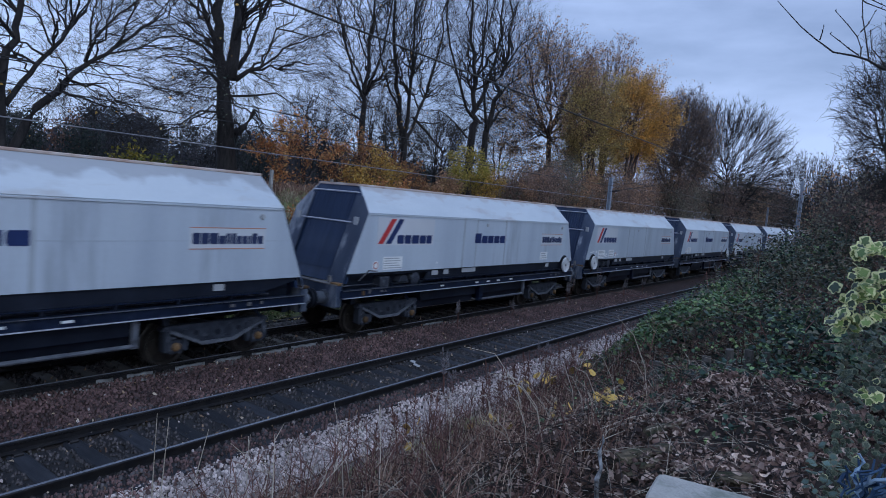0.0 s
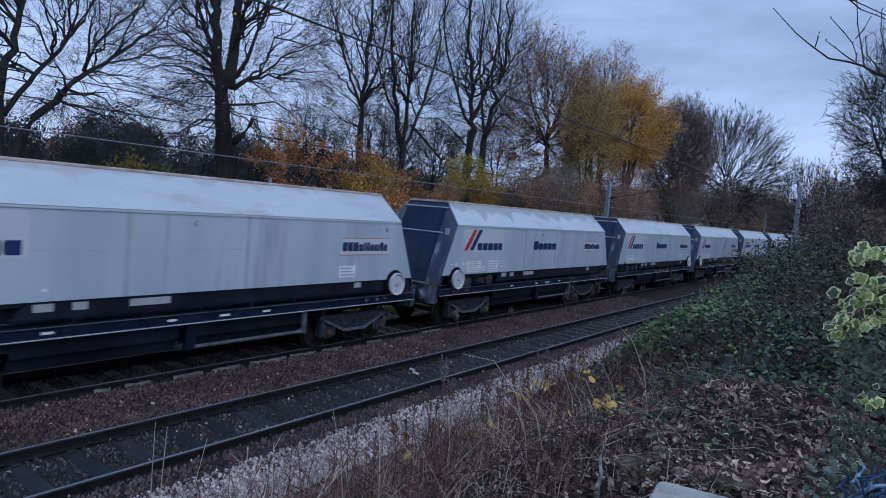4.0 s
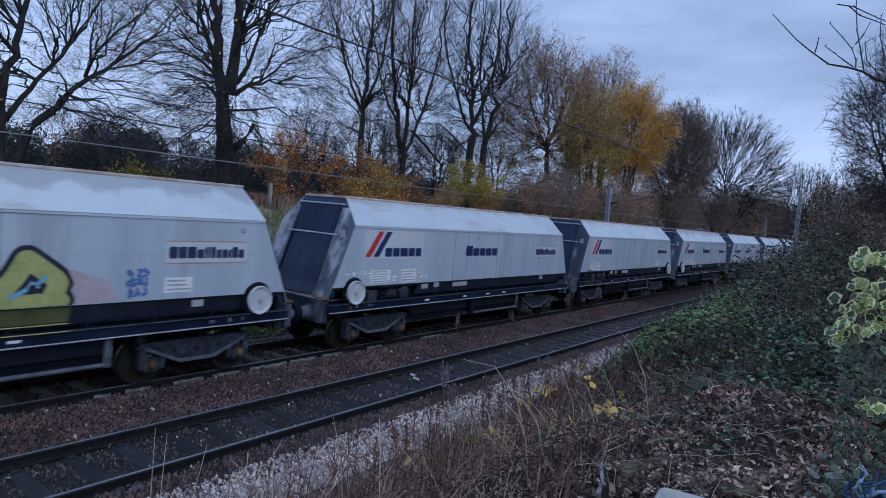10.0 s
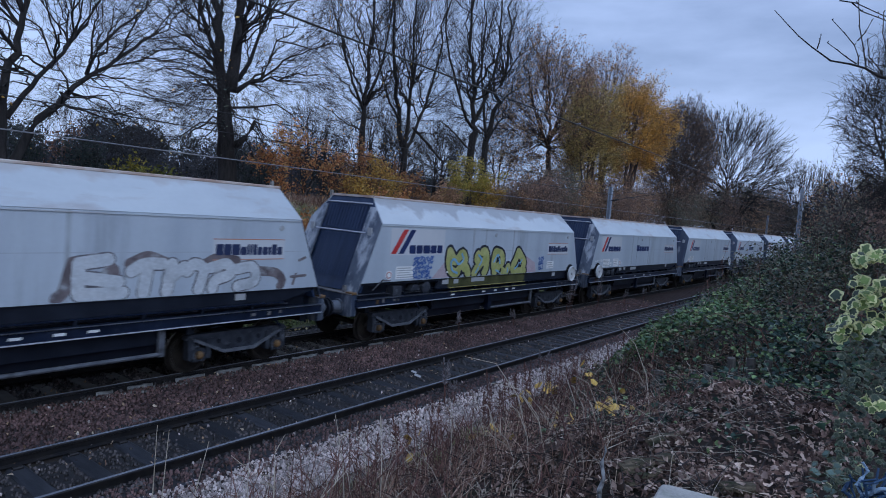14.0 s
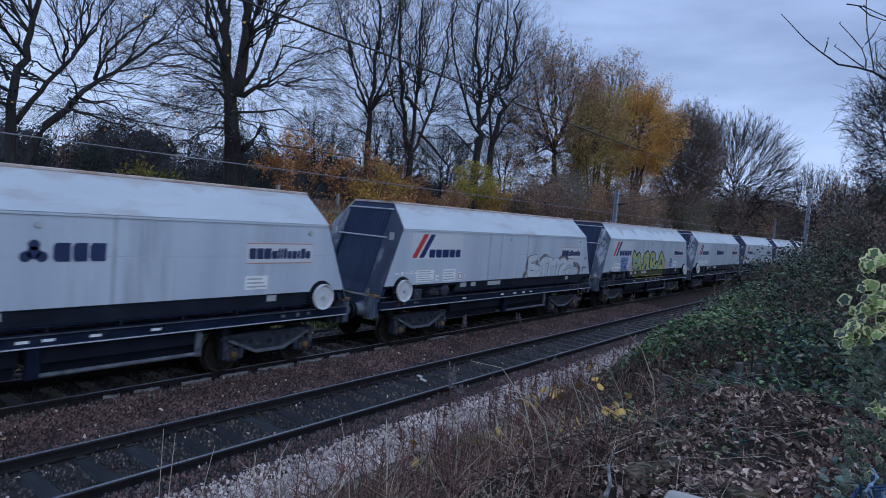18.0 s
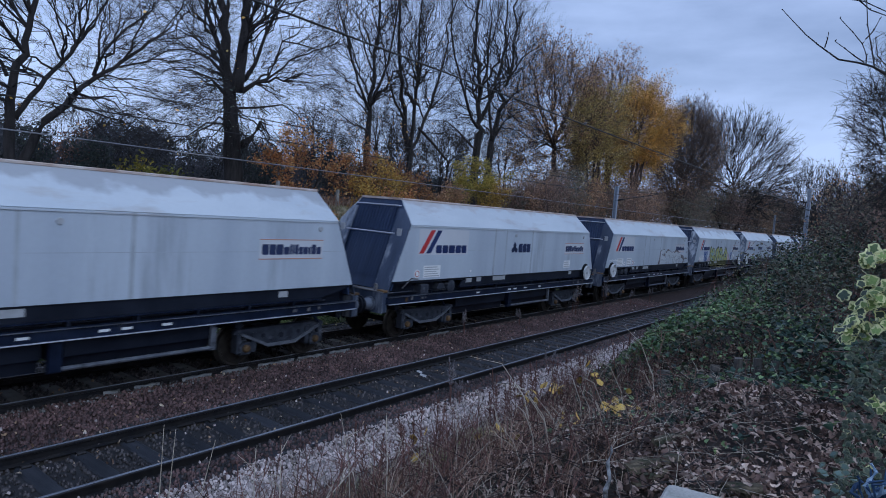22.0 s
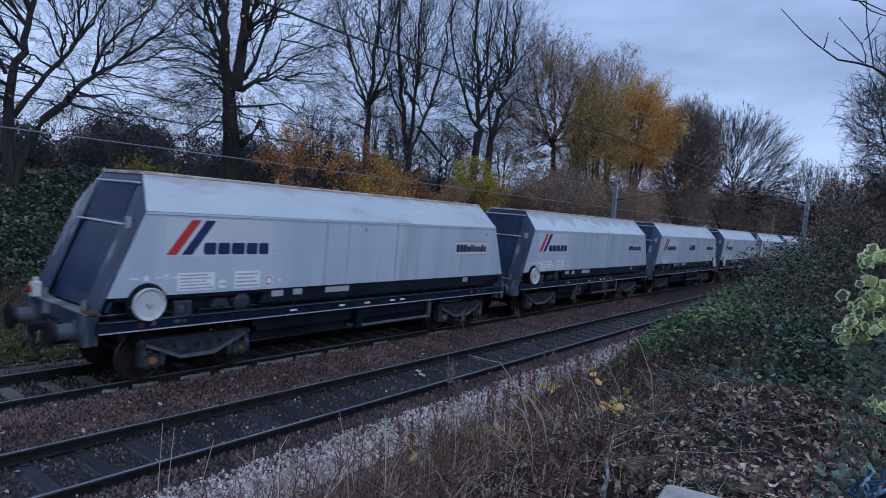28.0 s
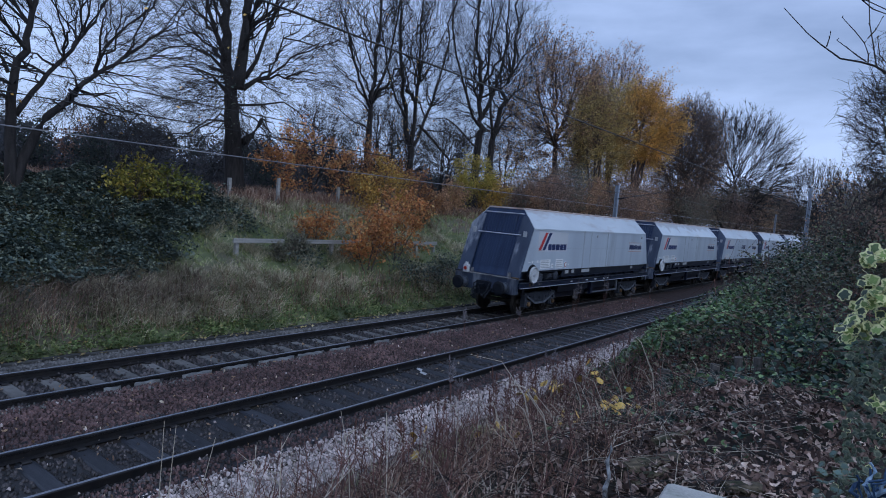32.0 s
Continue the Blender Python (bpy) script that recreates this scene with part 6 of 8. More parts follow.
        crown_tree("bare_tree", "thin bare tree in the field beyond the row", spray_stems(x, y, h * 0.8, 3, 200 + i, 0.13, 0.3), (x, y, zc), (h * 0.36, h * 0.36, h * 0.42), (16, 80, 420, 2600), 210 + i, twig=0.011, length=0.8, low=0.8)
    for i, (x, y, h, r) in enumerate(((74.0, 21.5, 16.4, 4.6), (80, 24, 17.0, 5.0), (90.0, 20.0, 18.4, 8.6), (118, 18.2, 9.5, 3.2))):
        zg = gz(x, y)
        crown_tree("bare_tree", "distant bare tree with a rounded fine-twigged crown", spray_stems(x, y, h * 0.5, 8, 40 + i, 0.2, 0.7 if i == 2 else 0.4), (x, y, zg + h * 0.54), (r, r, h * 0.47), (40, 240, 1700, 11000) if i < 3 else (14, 70, 400, 2400), 30 + i, BARKB if i < 2 else BARK, twig=0.016 if i != 2 else 0.024, length=0.75, up=-0.04, wob=0.09, deep=0.45, lumps=0.35,
                   leaf=COPPER if i < 2 else None, leaf_n=2200, leaf_size=0.15, low=1.2)
    for i, (x, y, h, r) in enumerate(((134, 15.2, 19.5, 6.6), (152, 13.0, 17, 6.0), (140, 3.0, 14, 6.0))):
        zg = gz(x, y)
        crown_tree("bare_tree", "distant bare tree above the brambles at the curve", spray_stems(x, y, h * 0.55, 6, 60 + i, 0.22, 0.4), (x, y, zg + h * 0.55), (r, r, h * 0.46), (26, 140, 800, 6000), 50 + i, BARK if i != 1 else BARKB, twig=0.026, length=1.0, up=0.0, wob=0.09, deep=0.7, lumps=0.3,
                   leaf=COPPER if i == 1 else None, leaf_n=1800, leaf_size=0.16, low=2.0)
    crown_tree("hawthorn", "leafless hawthorn leaning over the brambles", [rise(14.9, -0.9, 4.8, (0.0, 0.16), 0.09), rise(14.7, -0.8, 4.9, (-0.05, 0.24), 0.07), rise(15.1, -0.8, 5.2, (0.06, 0.10), 0.06), rise(14.8, -0.7, 4.2, (0.02, 0.34), 0.05)],
               (14.8, 0.0, 6.1), (1.8, 1.5, 2.3), (26, 180, 1300, 8000), 61, twig=0.0048, droop=-0.3, up=-0.04, length=0.26, low=1.5, wob=0.16, lumps=0.6)
    # thicket that closes the view beside the line, brown with clinging leaves
    for i, (x, y, h, r, n) in enumerate(((22, -0.6, 4.2, 2.2, 1800), (26, 0.9, 4.6, 2.2, 2400), (30, 1.6, 5.0, 2.3, 2400), (35, 0.6, 5.4, 2.6, 2600), (41, 2.2, 5.2, 2.6, 2400), (48, 2.6, 5.4, 2.4, 1800), (56, 3.0, 5.6, 2.8, 1600), (66, 4.6, 6.0, 3.0, 1800), (80, 5.0, 7.0, 3.6, 1800), (96, 5.6, 6.6, 3.6, 1600), (112, 5.8, 7.2, 4.0, 1600))):
        zg = gz(x, y)
        crown_tree("brown_thorn", "brown twiggy thorn with a few clinging leaves above the brambles", spray_stems(x, y, h * 0.5, 4, 300 + i, 0.07, 0.4), (x, y, zg + h * 0.52), (r, r, h * 0.5), (18, 80, 420, 2400), 310 + i, BARKB if i % 2 else BARK, twig=0.006 + 0.0002 * x, length=0.14 * r + 0.1, up=0.05, leaf=THORN[i % 3], leaf_n=int(n * 1.1), leaf_size=0.06 + 0.0010 * x, spread=0.15, low=0.4)
    for i, (x, y, h) in enumerate(((19, 0.0, 3.0), (24, 0.8, 3.3), (31, 1.5, 3.6), (40, 2.2, 4.0), (52, 3.0, 5.0), (60, 5.2, 5.5), (68, 6.0, 6.5), (76, 5.0, 7.0), (58, 2.0, 6.0), (85, 6.5, 7.0))):
        tree("thorn_bush", "leafless brown thorn bush above the brambles", "shrub", fan(x, y, h, 0.05, 0.4, 3, 90 + i), dict(BUSHY, kids=(7, 4, 3)), 140 + i, BARKB, THORN[i % 2], 1300, 0.09, twig=0.006, sides=(5, 4, 3, 3), spread=0.2)


def near_branch():
    """A bare budded branch that reaches in above the brambles."""
    root = tagged(new("overhanging_branch"), "bare budded branch reaching in from a tree beside the path", "branch")
    main = [(3.8, 0.695, 4.893), (3.8, 0.618, 4.803), (3.8, 0.564, 4.741), (3.8, 0.498, 4.679), (3.8, 0.403, 4.599), (3.8, 0.312, 4.575), (3.8, 0.25, 4.551), (3.8, 0.19, 4.508), (3.85, -0.1, 4.40), (3.95, -0.6, 4.1), (4.2, -1.6, 1.8)]
    part("stem", Geo().tube(main, [0.002, 0.0026, 0.003, 0.0036, 0.0045, 0.0052, 0.006, 0.007, 0.011, 0.018, 0.04], 6).mesh("stem", BARK, True), root)
    r = random.Random(31)
    for pts in ([(0.281, 4.573), (0.283, 4.61), (0.303, 4.668), (0.354, 4.735), (0.416, 4.813)], [(0.289, 4.576), (0.328, 4.607), (0.379, 4.652), (0.431, 4.699)], [(0.243, 4.548), (0.268, 4.65), (0.291, 4.751), (0.309, 4.879), (0.318, 4.95)],
                [(0.298, 4.69), (0.27, 4.735), (0.245, 4.785)], [(0.475, 4.66), (0.467, 4.706), (0.461, 4.74)], 
                [(0.396, 4.905), (0.321, 4.881), (0.226, 4.821), (0.05, 4.72)], [(0.344, 4.89), (0.294, 4.846), (0.223, 4.799), (0.05, 4.70)], [(0.16, 4.49), (0.197, 4.553), (0.233, 4.606), (0.258, 4.692)],
                [(0.10, 4.47), (0.16, 4.60), (0.19, 4.72), (0.20, 4.82)], [(0.05, 4.45), (0.17, 4.40), (0.24, 4.42), (0.29, 4.46)], [(-0.1, 4.40), (0.10, 4.20), (0.20, 4.16), (0.27, 4.05)],
                [(-0.1, 4.38), (0.08, 4.05), (0.18, 4.01), (0.26, 3.88), (0.28, 3.80)]):
        line = [(3.8 + r.gauss(0, 0.008), y + r.gauss(0, 0.0025), z + r.gauss(0, 0.0025)) for y, z in pts]
        n = len(line)
        twig = part("twig", Geo().tube(line, [0.0036 - 0.0018 * i / (n - 1) for i in range(n)], 5).mesh("twig", BARK), root)
        for i in range(1, n):
            x, y, z = line[i]
            part("bud", Geo().tube([(x, y, z), (x, y + r.uniform(-0.008, 0.008), z + 0.011)], [0.0034, 0.001], 5).mesh("bud", BARK), twig)


OCHRE = leafmat("ochre_leaves", (0.40, 0.23, 0.06), (0.62, 0.36, 0.09), (0.54, 0.44, 0.15), thin=0.4)
BROWNLEAF = leafmat("rusty_brown_leaves", (0.24, 0.10, 0.055), (0.42, 0.19, 0.08), (0.44, 0.30, 0.13), thin=0.4)


def shrubs():
    for i, (x, y, h, leaf, n, label) in enumerate((
            (9.95, 20.3, 1.5, leafmat("sallow_leaves", (0.17, 0.175, 0.045), (0.37, 0.31, 0.07), (0.54, 0.40, 0.09), thin=0.3), 520, "yellow-green shrub on the ivy-covered bank"),
            (11.2, 20.2, 1.6, leafmat("green_sallow_leaves", (0.14, 0.165, 0.045), (0.31, 0.29, 0.07), thin=0.3), 520, "green and yellow shrub beside its twin on the bank"),
            (17.9, 17.1, 2.2, RUSSET, 1000, "orange-leaved oak sapling on the bank"), (20.0, 17.6, 2.5, RUSSET, 1200, "rust-coloured oak sapling on the bank"),
            (14.6, 17.9, 0.9, THORN[1], 500, "low dark green bush growing through the rail"), (16.4, 18.6, 1.3, RUSSET, 450, "small orange sapling beside the fence rail"),
            (19.5, 23.5, 3.6, RUSSET, 1500, "russet bush at the foot of the trees"), (23.5, 23.5, 3.0, BROWNLEAF, 1500, "golden bush at the foot of the trees"),
            (22.0, 20.5, 2.4, OCHRE, 1500, "ochre and green bush on the bank top"), (24.5, 20.0, 2.0, BROWNLEAF, 1100, "faded brown bush on the bank top"), (26.5, 23, 2.6, BROWNLEAF, 1400, "red-brown bush at the foot of the trees"), (33.2, 22.6, 3.6, leafmat("olive_bush_leaves", (0.24, 0.22, 0.05), (0.46, 0.36, 0.08), (0.62, 0.40, 0.12), thin=0.4), 3000, "olive and gold bush at the foot of the trees"),
            (34.8, 22.5, 2.8, OCHRE, 1800, "gold-leaved bush behind the train"), (29, 21.5, 1.8, COPPER, 1200, "brown bush on the bank top"), (41, 22, 2.6, COPPER, 1600, "dull copper bush behind the train"), (47, 21, 3.6, COPPER, 1500, "thorny brown bush behind the train"))):
        k = 0.5 if i < 2 else 0.6
        tree("shrub", label, "shrub", [(at(x, y), (0.1, 0, 1), h, 0.035), (at(x + 0.15, y), (k, 0, 1), h * 0.95, 0.03), (at(x - 0.15, y), (-k, 0.1, 1), h * 0.8, 0.03)], dict(BUSHY, kids=(9, 5, 4)), 70 + i, BARKB, leaf, int(n * 2.4), 0.12 if i < 2 or leaf is RUSSET else 0.10, twig=0.006, sides=(5, 4, 3, 3), spread=0.14)
    # a thorny brown thicket that closes the view behind the far wagons
    for i in range(20):
        x, y = 38 + i * 5.5, 19.5 + 2.0 * math.sin(i * 2.1)
        h = 3.8 + 0.055 * (x - 38)
        tree("thorn_bush", "leafless brown thorn bush along the line", "shrub", [(at(x, y), (0, 0, 1), h, 0.06), (at(x + 0.6, y), (0.4, 0, 1), h * 0.95, 0.05), (at(x - 0.6, y), (-0.4, 0, 1), h * 0.95, 0.05)], dict(BUSHY, kids=(7, 4, 3)), 120 + i, BARKB, THORN[(0, 1, 0, 2)[i % 4]], 4500, 0.10, twig=0.010, sides=(5, 4, 3, 3), spread=0.4)


def line_thicket():
    """The tangled belt behind the far wagons, under the trees."""
    rng = np.random.default_rng(41)
    for label, mtl, n, size in (("brown leafless tangle under the trees", THORN[0], 46000, 0.16), ("dark evergreen tangle under the trees", THORN[1], 30000, 0.16), ("copper leaves in the tangle under the trees", COPPER, 900, 0.14)):
        x = 40 + 115 * rng.random(n) ** 1.15
        y = rng.uniform(21.5, 26.5, n)
        top = (3.0 + 0.055 * (x - 40)) * (0.75 + 0.2 * np.sin(x * 0.45) + 0.15 * np.sin(x * 1.1 + y))
        z = ground_z(x, y) + top * rng.random(n) ** 0.7
        ob = new("line_thicket", scatter_leaves(np.stack([x, y, z], 1), size, mtl, "line_thicket", 0.0, 0.6, rng=rng))
        tagged(ob, label, "thicket", kind="stuff")
    n = 38000
    x, y = 92 + 140 * rng.random(n), rng.uniform(17.0, 22.5, n)
    z = ground_z(x, y) + (8.0 + 0.9 * np.sin(x * 0.31) + 0.7 * np.sin(x * 0.83 + y)) * rng.random(n) ** 0.7
    brown = leafmat("dusky_tangle_leaves", (0.085, 0.075, 0.065), (0.12, 0.10, 0.085), (0.15, 0.135, 0.09), thin=0.3)
    ob = new("line_thicket", scatter_leaves(np.stack([x, y, z], 1), 0.26, brown, "line_thicket", 0.0, 0.6, rng=rng))
    tagged(ob, "dusky brown and green tangle where the line runs out of sight", "thicket", kind="stuff")
    n = 9000
    x, y = 40 + 115 * rng.random(n) ** 1.15, rng.uniform(21.5, 26.5, n)
    z = ground_z(x, y) + (3.0 + 0.055 * (x - 40)) * rng.uniform(0.2, 0.85, n)
    ob = new("thicket_twigs", blades(np.stack([x, y, z], 1), 1.4, 0.03, 0.6, THORN[0], "thicket_twigs", rng))
    tagged(ob, "bare brown twigs above the tangle", "thicket", kind="stuff")


def far_wood():
    """The dark wood on the skyline beyond the field: rounded crowns, each a cloud of fine leaves over bare stems."""
    rng = np.random.default_rng(3)
    haze = leafmat("dim_wood", (0.085, 0.09, 0.105), (0.11, 0.11, 0.122), (0.14, 0.13, 0.13), 0.9, 0.55)
    moss = leafmat("dim_evergreen", (0.05, 0.064, 0.066), (0.072, 0.088, 0.082), (0.095, 0.105, 0.088), 0.9, 0.55)
    rust = leafmat("dim_rust", (0.17, 0.10, 0.085), (0.24, 0.135, 0.10), (0.28, 0.17, 0.12), 0.9)
    crowns = []
    for k in range(120):
        x, y = 12 + 1.0 * k + rng.uniform(-1.2, 1.2), rng.uniform(60, 82)
        top = np.interp(x, [15, 24, 34, 40, 50, 62, 90, 130], [4.8, 5.4, 7.6, 7.0, 7.8, 7.6, 6.5, 5.0]) * rng.uniform(0.78, 1.0) * (y / 70) ** 1.2
        crowns.append((x, y, top, rng.uniform(1.8, 3.4), rng.random()))
    for label, mtl, lo, hi, each in (("leafless grey-brown crowns of the wood beyond the field", haze, 0.0, 0.72, 1300), ("dark evergreen crowns of the wood beyond the field", moss, 0.72, 0.95, 1800), ("dull rust-coloured crown in the wood beyond the field", rust, 0.95, 1.1, 1300)):
        pts = []
        for x, y, top, r, pick in crowns:
            if not lo <= pick < hi:
                continue
            d = rng.normal(size=(each, 3))
            d /= np.linalg.norm(d, axis=1)[:, None]
            d *= (rng.random(each) ** 0.4)[:, None] * (1 + 0.18 * np.sin(5 * d[:, :1] + 7 * pick) + 0.14 * np.sin(7 * d[:, 2:] + 3 * x))
            pts.append(np.stack([x + d[:, 0] * r, y + d[:, 1] * r, gz(x, y) + top * 0.52 + d[:, 2] * top * 0.5], 1))
        ob = new("far_wood", scatter_leaves(np.concatenate(pts), 0.24, mtl, "far_wood", 0.0, 0.6, rng=rng))
        tagged(ob, label, "woodland", kind="stuff")
    n = 30000
    x, y = rng.uniform(10, 140, n), rng.uniform(64, 80, n)
    z = ground_z(x, y) + (2.6 + 0.8 * np.sin(x * 0.7) + 0.5 * np.sin(x * 1.9)) * rng.random(n) ** 0.8
    ob = new("far_undergrowth", scatter_leaves(np.stack([x, y, z], 1), 0.5, haze, "far_undergrowth", 0.0, 0.5, rng=rng))
    tagged(ob, "dark tangled understorey of the wood on the skyline", "woodland", kind="stuff")
    n = 22000
    pick = rng.integers(0, len(crowns), n)
    cx, cy, ct, cr = (np.array([c[q] for c in crowns])[pick] for q in range(4))
    a, b = rng.uniform(0, 6.28, n), rng.random(n)
    x, y = cx + cr * b * np.cos(a), cy + cr * b * np.sin(a)
    z = ground_z(x, y) + ct * np.clip(np.sqrt(1 - 0.8 * b * b) - 0.1 - 0.5 * rng.random(n), 0.1, 1)
    tw = blades(np.stack([x, y, z], 1), 1.1, 0.035, 0.5, haze, "far_wood_twigs", rng)
    tagged(new("far_wood_twigs", tw), "fine bare twigs of the wood on the skyline", "woodland", kind="stuff")


big_trees()
near_branch()
shrubs()
line_thicket()
far_wood()


# ---- far bank ----
def turf():
    """The grown-over face of the bank beneath the loose blades."""
    m = mat("bank_turf", (0.07, 0.095, 0.042), (0.16, 0.175, 0.09), 0.95, 0, 0.9, 14, 0.6, c3=(0.13, 0.115, 0.085), spots=0.55, grain=0.4)
    xs, ys = np.concatenate([np.arange(-10, 45, 0.4), np.arange(45, 120, 3.0)]), np.arange(14.95, 23.4, 0.2)
    gx, gy = np.meshgrid(xs, ys, indexing="ij")
    v = np.stack([gx, gy, ground_z(gx, gy) + 0.02], -1).reshape(-1, 3)
    n = len(ys)
    i = (np.arange(len(xs) - 1)[:, None] * n + np.arange(n - 1)[None]).ravel()
    ob = new("bank_turf", from_arrays("bank_turf", v, np.stack([i, i + n, i + n + 1, i + 1], 1), m, True))
    tagged(ob, "green and beige turf of the far bank", "grass", kind="structure")


turf()


def far_bank():
    rng = np.random.default_rng(21)
    # ivy and bramble over the left of the bank
    n = 118000
    x = rng.uniform(-1, 15.0, n)
    y = rng.uniform(15.9, 22.6, n)
    keep = (x < np.interp(y, [15.9, 16.6, 17.2, 18.2, 19.5, 21, 22.6], [1.5, 5.5, 9.0, 11.3, 11.8, 13.6, 14.2]) + 0.7 * np.sin(y * 2.3) + rng.normal(size=n) * 0.35)
    x, y = x[keep], y[keep]
    clump = 0.24 * np.sin(x * 1.7 + 0.6 * y) * np.sin(y * 1.9) + 0.20 * np.sin(x * 3.9 - y * 1.1) * np.sin(y * 4.3 + x) + 0.10 * np.sin(x * 8.1 + y * 2.0) * np.sin(y * 7.7 - x)
    z = ground_z(x, y) + 0.30 + clump + 0.20 * rng.random(len(x)) ** 0.5
    ob = new("ivy_bank", scatter_leaves(np.stack([x, y, z], 1), 0.112, IVY, "ivy_bank", 0.3, 0.45, rng=rng))
    tagged(ob, "dark glossy ivy and bramble covering the bank", "ivy", kind="stuff")
    n = 42000
    x = rng.uniform(-3, 45, n)
    y = rng.uniform(14.9, 22.5, n)
    keep = (x > 10.5 + 1.6 * np.sin(y)) | (y < 15.9 + 0.3 * np.sin(x))
    x, y = x[keep], y[keep]
    x, y = x + 0.12 * np.sin(x * 9), y + 0.10 * np.sin(y * 11 + x)
    ob = new("bank_grass", blades(np.stack([x, y, ground_z(x, y) - 0.02], 1), 0.24, 0.022, 1.2, GRASS, "bank_grass", rng))
    tagged(ob, "rough tussocky grass on the far bank", "grass", kind="stuff")
    n = 26000
    x, y = rng.uniform(-5, 60, n), 21.5 + 22 * rng.random(n) ** 1.6
    ob = new("field_grass", blades(np.stack([x, y, ground_z(x, y) - 0.02], 1), 0.55, 0.03, 0.7, DRY, "field_grass", rng))
    tagged(ob, "long dead grass of the field above the bank", "grass", kind="stuff")
    cx, cy = rng.uniform(5.5, 26, 360), rng.uniform(15.7, 21.6, 360)
    keep = (cx > np.interp(cy, [15.7, 17.2, 18.2, 21.6], [5.5, 9.2, 11.5, 13.2])) & ((cx < 17) | (cy > 18.2) | (rng.random(360) < 0.4))
    cx, cy = cx[keep], cy[keep]
    cx, cy = np.concatenate([cx, rng.uniform(7.0, 12.5, 70)]), np.concatenate([cy, rng.uniform(15.5, 17.4, 70)])
    pick = rng.integers(0, len(cx), 21000)
    x, y = cx[pick] + 0.13 * rng.normal(size=21000), cy[pick] + 0.13 * rng.normal(size=21000)
    ob = new("tussocks", blades(np.stack([x, y, ground_z(x, y) - 0.02], 1), 0.42, 0.016, 1.9, leafmat("bleached_tussock", (0.28, 0.26, 0.16), (0.50, 0.43, 0.31), (0.72, 0.63, 0.49), 0.85), "tussocks", rng))
    tagged(ob, "bleached tussocks on the face of the bank", "grass", kind="stuff")
    n = 9000
    x = rng.uniform(-3, 30, n)
    y = np.where(rng.random(n) < 0.5, rng.uniform(15.3, 16.8, n), rng.uniform(19.5, 23.5, n))
    ob = new("dead_stalks", blades(np.stack([x, y, ground_z(x, y)], 1), 0.6, 0.014, 0.5, DRY, "dead_stalks", rng))
    tagged(ob, "dead brown stalks on the far bank", "stalks", kind="stuff")
    n = 6500
    x = rng.uniform(-1, 10.5, n)
    y = 16.0 + 0.08 * np.clip(x, 0, 12) + rng.normal(size=n) * 0.42
    brush = leafmat("dead_brush", (0.10, 0.075, 0.065), (0.23, 0.175, 0.145), (0.48, 0.40, 0.32), 0.9)
    ob = new("dead_brush", blades(np.stack([x, y, ground_z(x, y)], 1), 0.5, 0.013, 1.1, brush, "dead_brush", rng, heading=(0.5, -0.6, 0)))
    tagged(ob, "dead brown brush low on the bank", "stalks", kind="stuff")
    cx, cy = rng.uniform(1, 26, 420), 14.95 + 1.5 * rng.random(420) ** 1.5
    pick = rng.integers(0, 420, 15000)
    x, y = cx[pick] + 0.16 * rng.normal(size=15000), np.maximum(cy[pick] + 0.16 * rng.normal(size=15000), 14.9)
    herb = leafmat("green_herbs", (0.06, 0.095, 0.035), (0.17, 0.22, 0.085), (0.33, 0.34, 0.15), 0.6)
    ob = new("low_herbs", scatter_leaves(np.stack([x, y, ground_z(x, y) + 0.02 + 0.20 * rng.random(15000)], 1), 0.085, herb, "low_herbs", 0.3, 0.5, rng=rng))
    tagged(ob, "low green leafy herbs at the foot of the bank", "herbs", kind="stuff")
    n = 9000
    c = rng.integers(0, 9, n)
    bx = np.array([12.0, 12.8, 13.6, 20.0, 21.5, 23.0, 24.5, 11.2, 15.3])[c] + 0.5 * rng.normal(size=n)
    by = np.array([19.8, 20.4, 19.6, 16.6, 16.4, 17.0, 16.8, 20.6, 17.9])[c] + 0.35 * rng.normal(size=n)
    ob = new("bank_brambles", scatter_leaves(np.stack([bx, by, ground_z(bx, by) + 0.5 * rng.random(n)], 1), 0.10, IVY, "bank_brambles", 0.3, 0.4, rng=rng))
    tagged(ob, "low dark bramble clumps on the bank", "brambles", kind="stuff")
    n = 700
    x, y = rng.uniform(2, 32, n), 14.5 + 3.0 * rng.random(n) ** 1.8
    ob = new("bank_litter", scatter_leaves(np.stack([x, y, ground_z(x, y) + 0.1], 1), 0.11, leafmat("yellow_fallen_leaves", (0.26, 0.17, 0.08), (0.42, 0.32, 0.14), (0.52, 0.45, 0.25)), "bank_litter", 0.8, 0.4, rng=rng))
    tagged(ob, "yellow and brown leaves blown on to the bank", "leaves", kind="stuff")


far_bank()


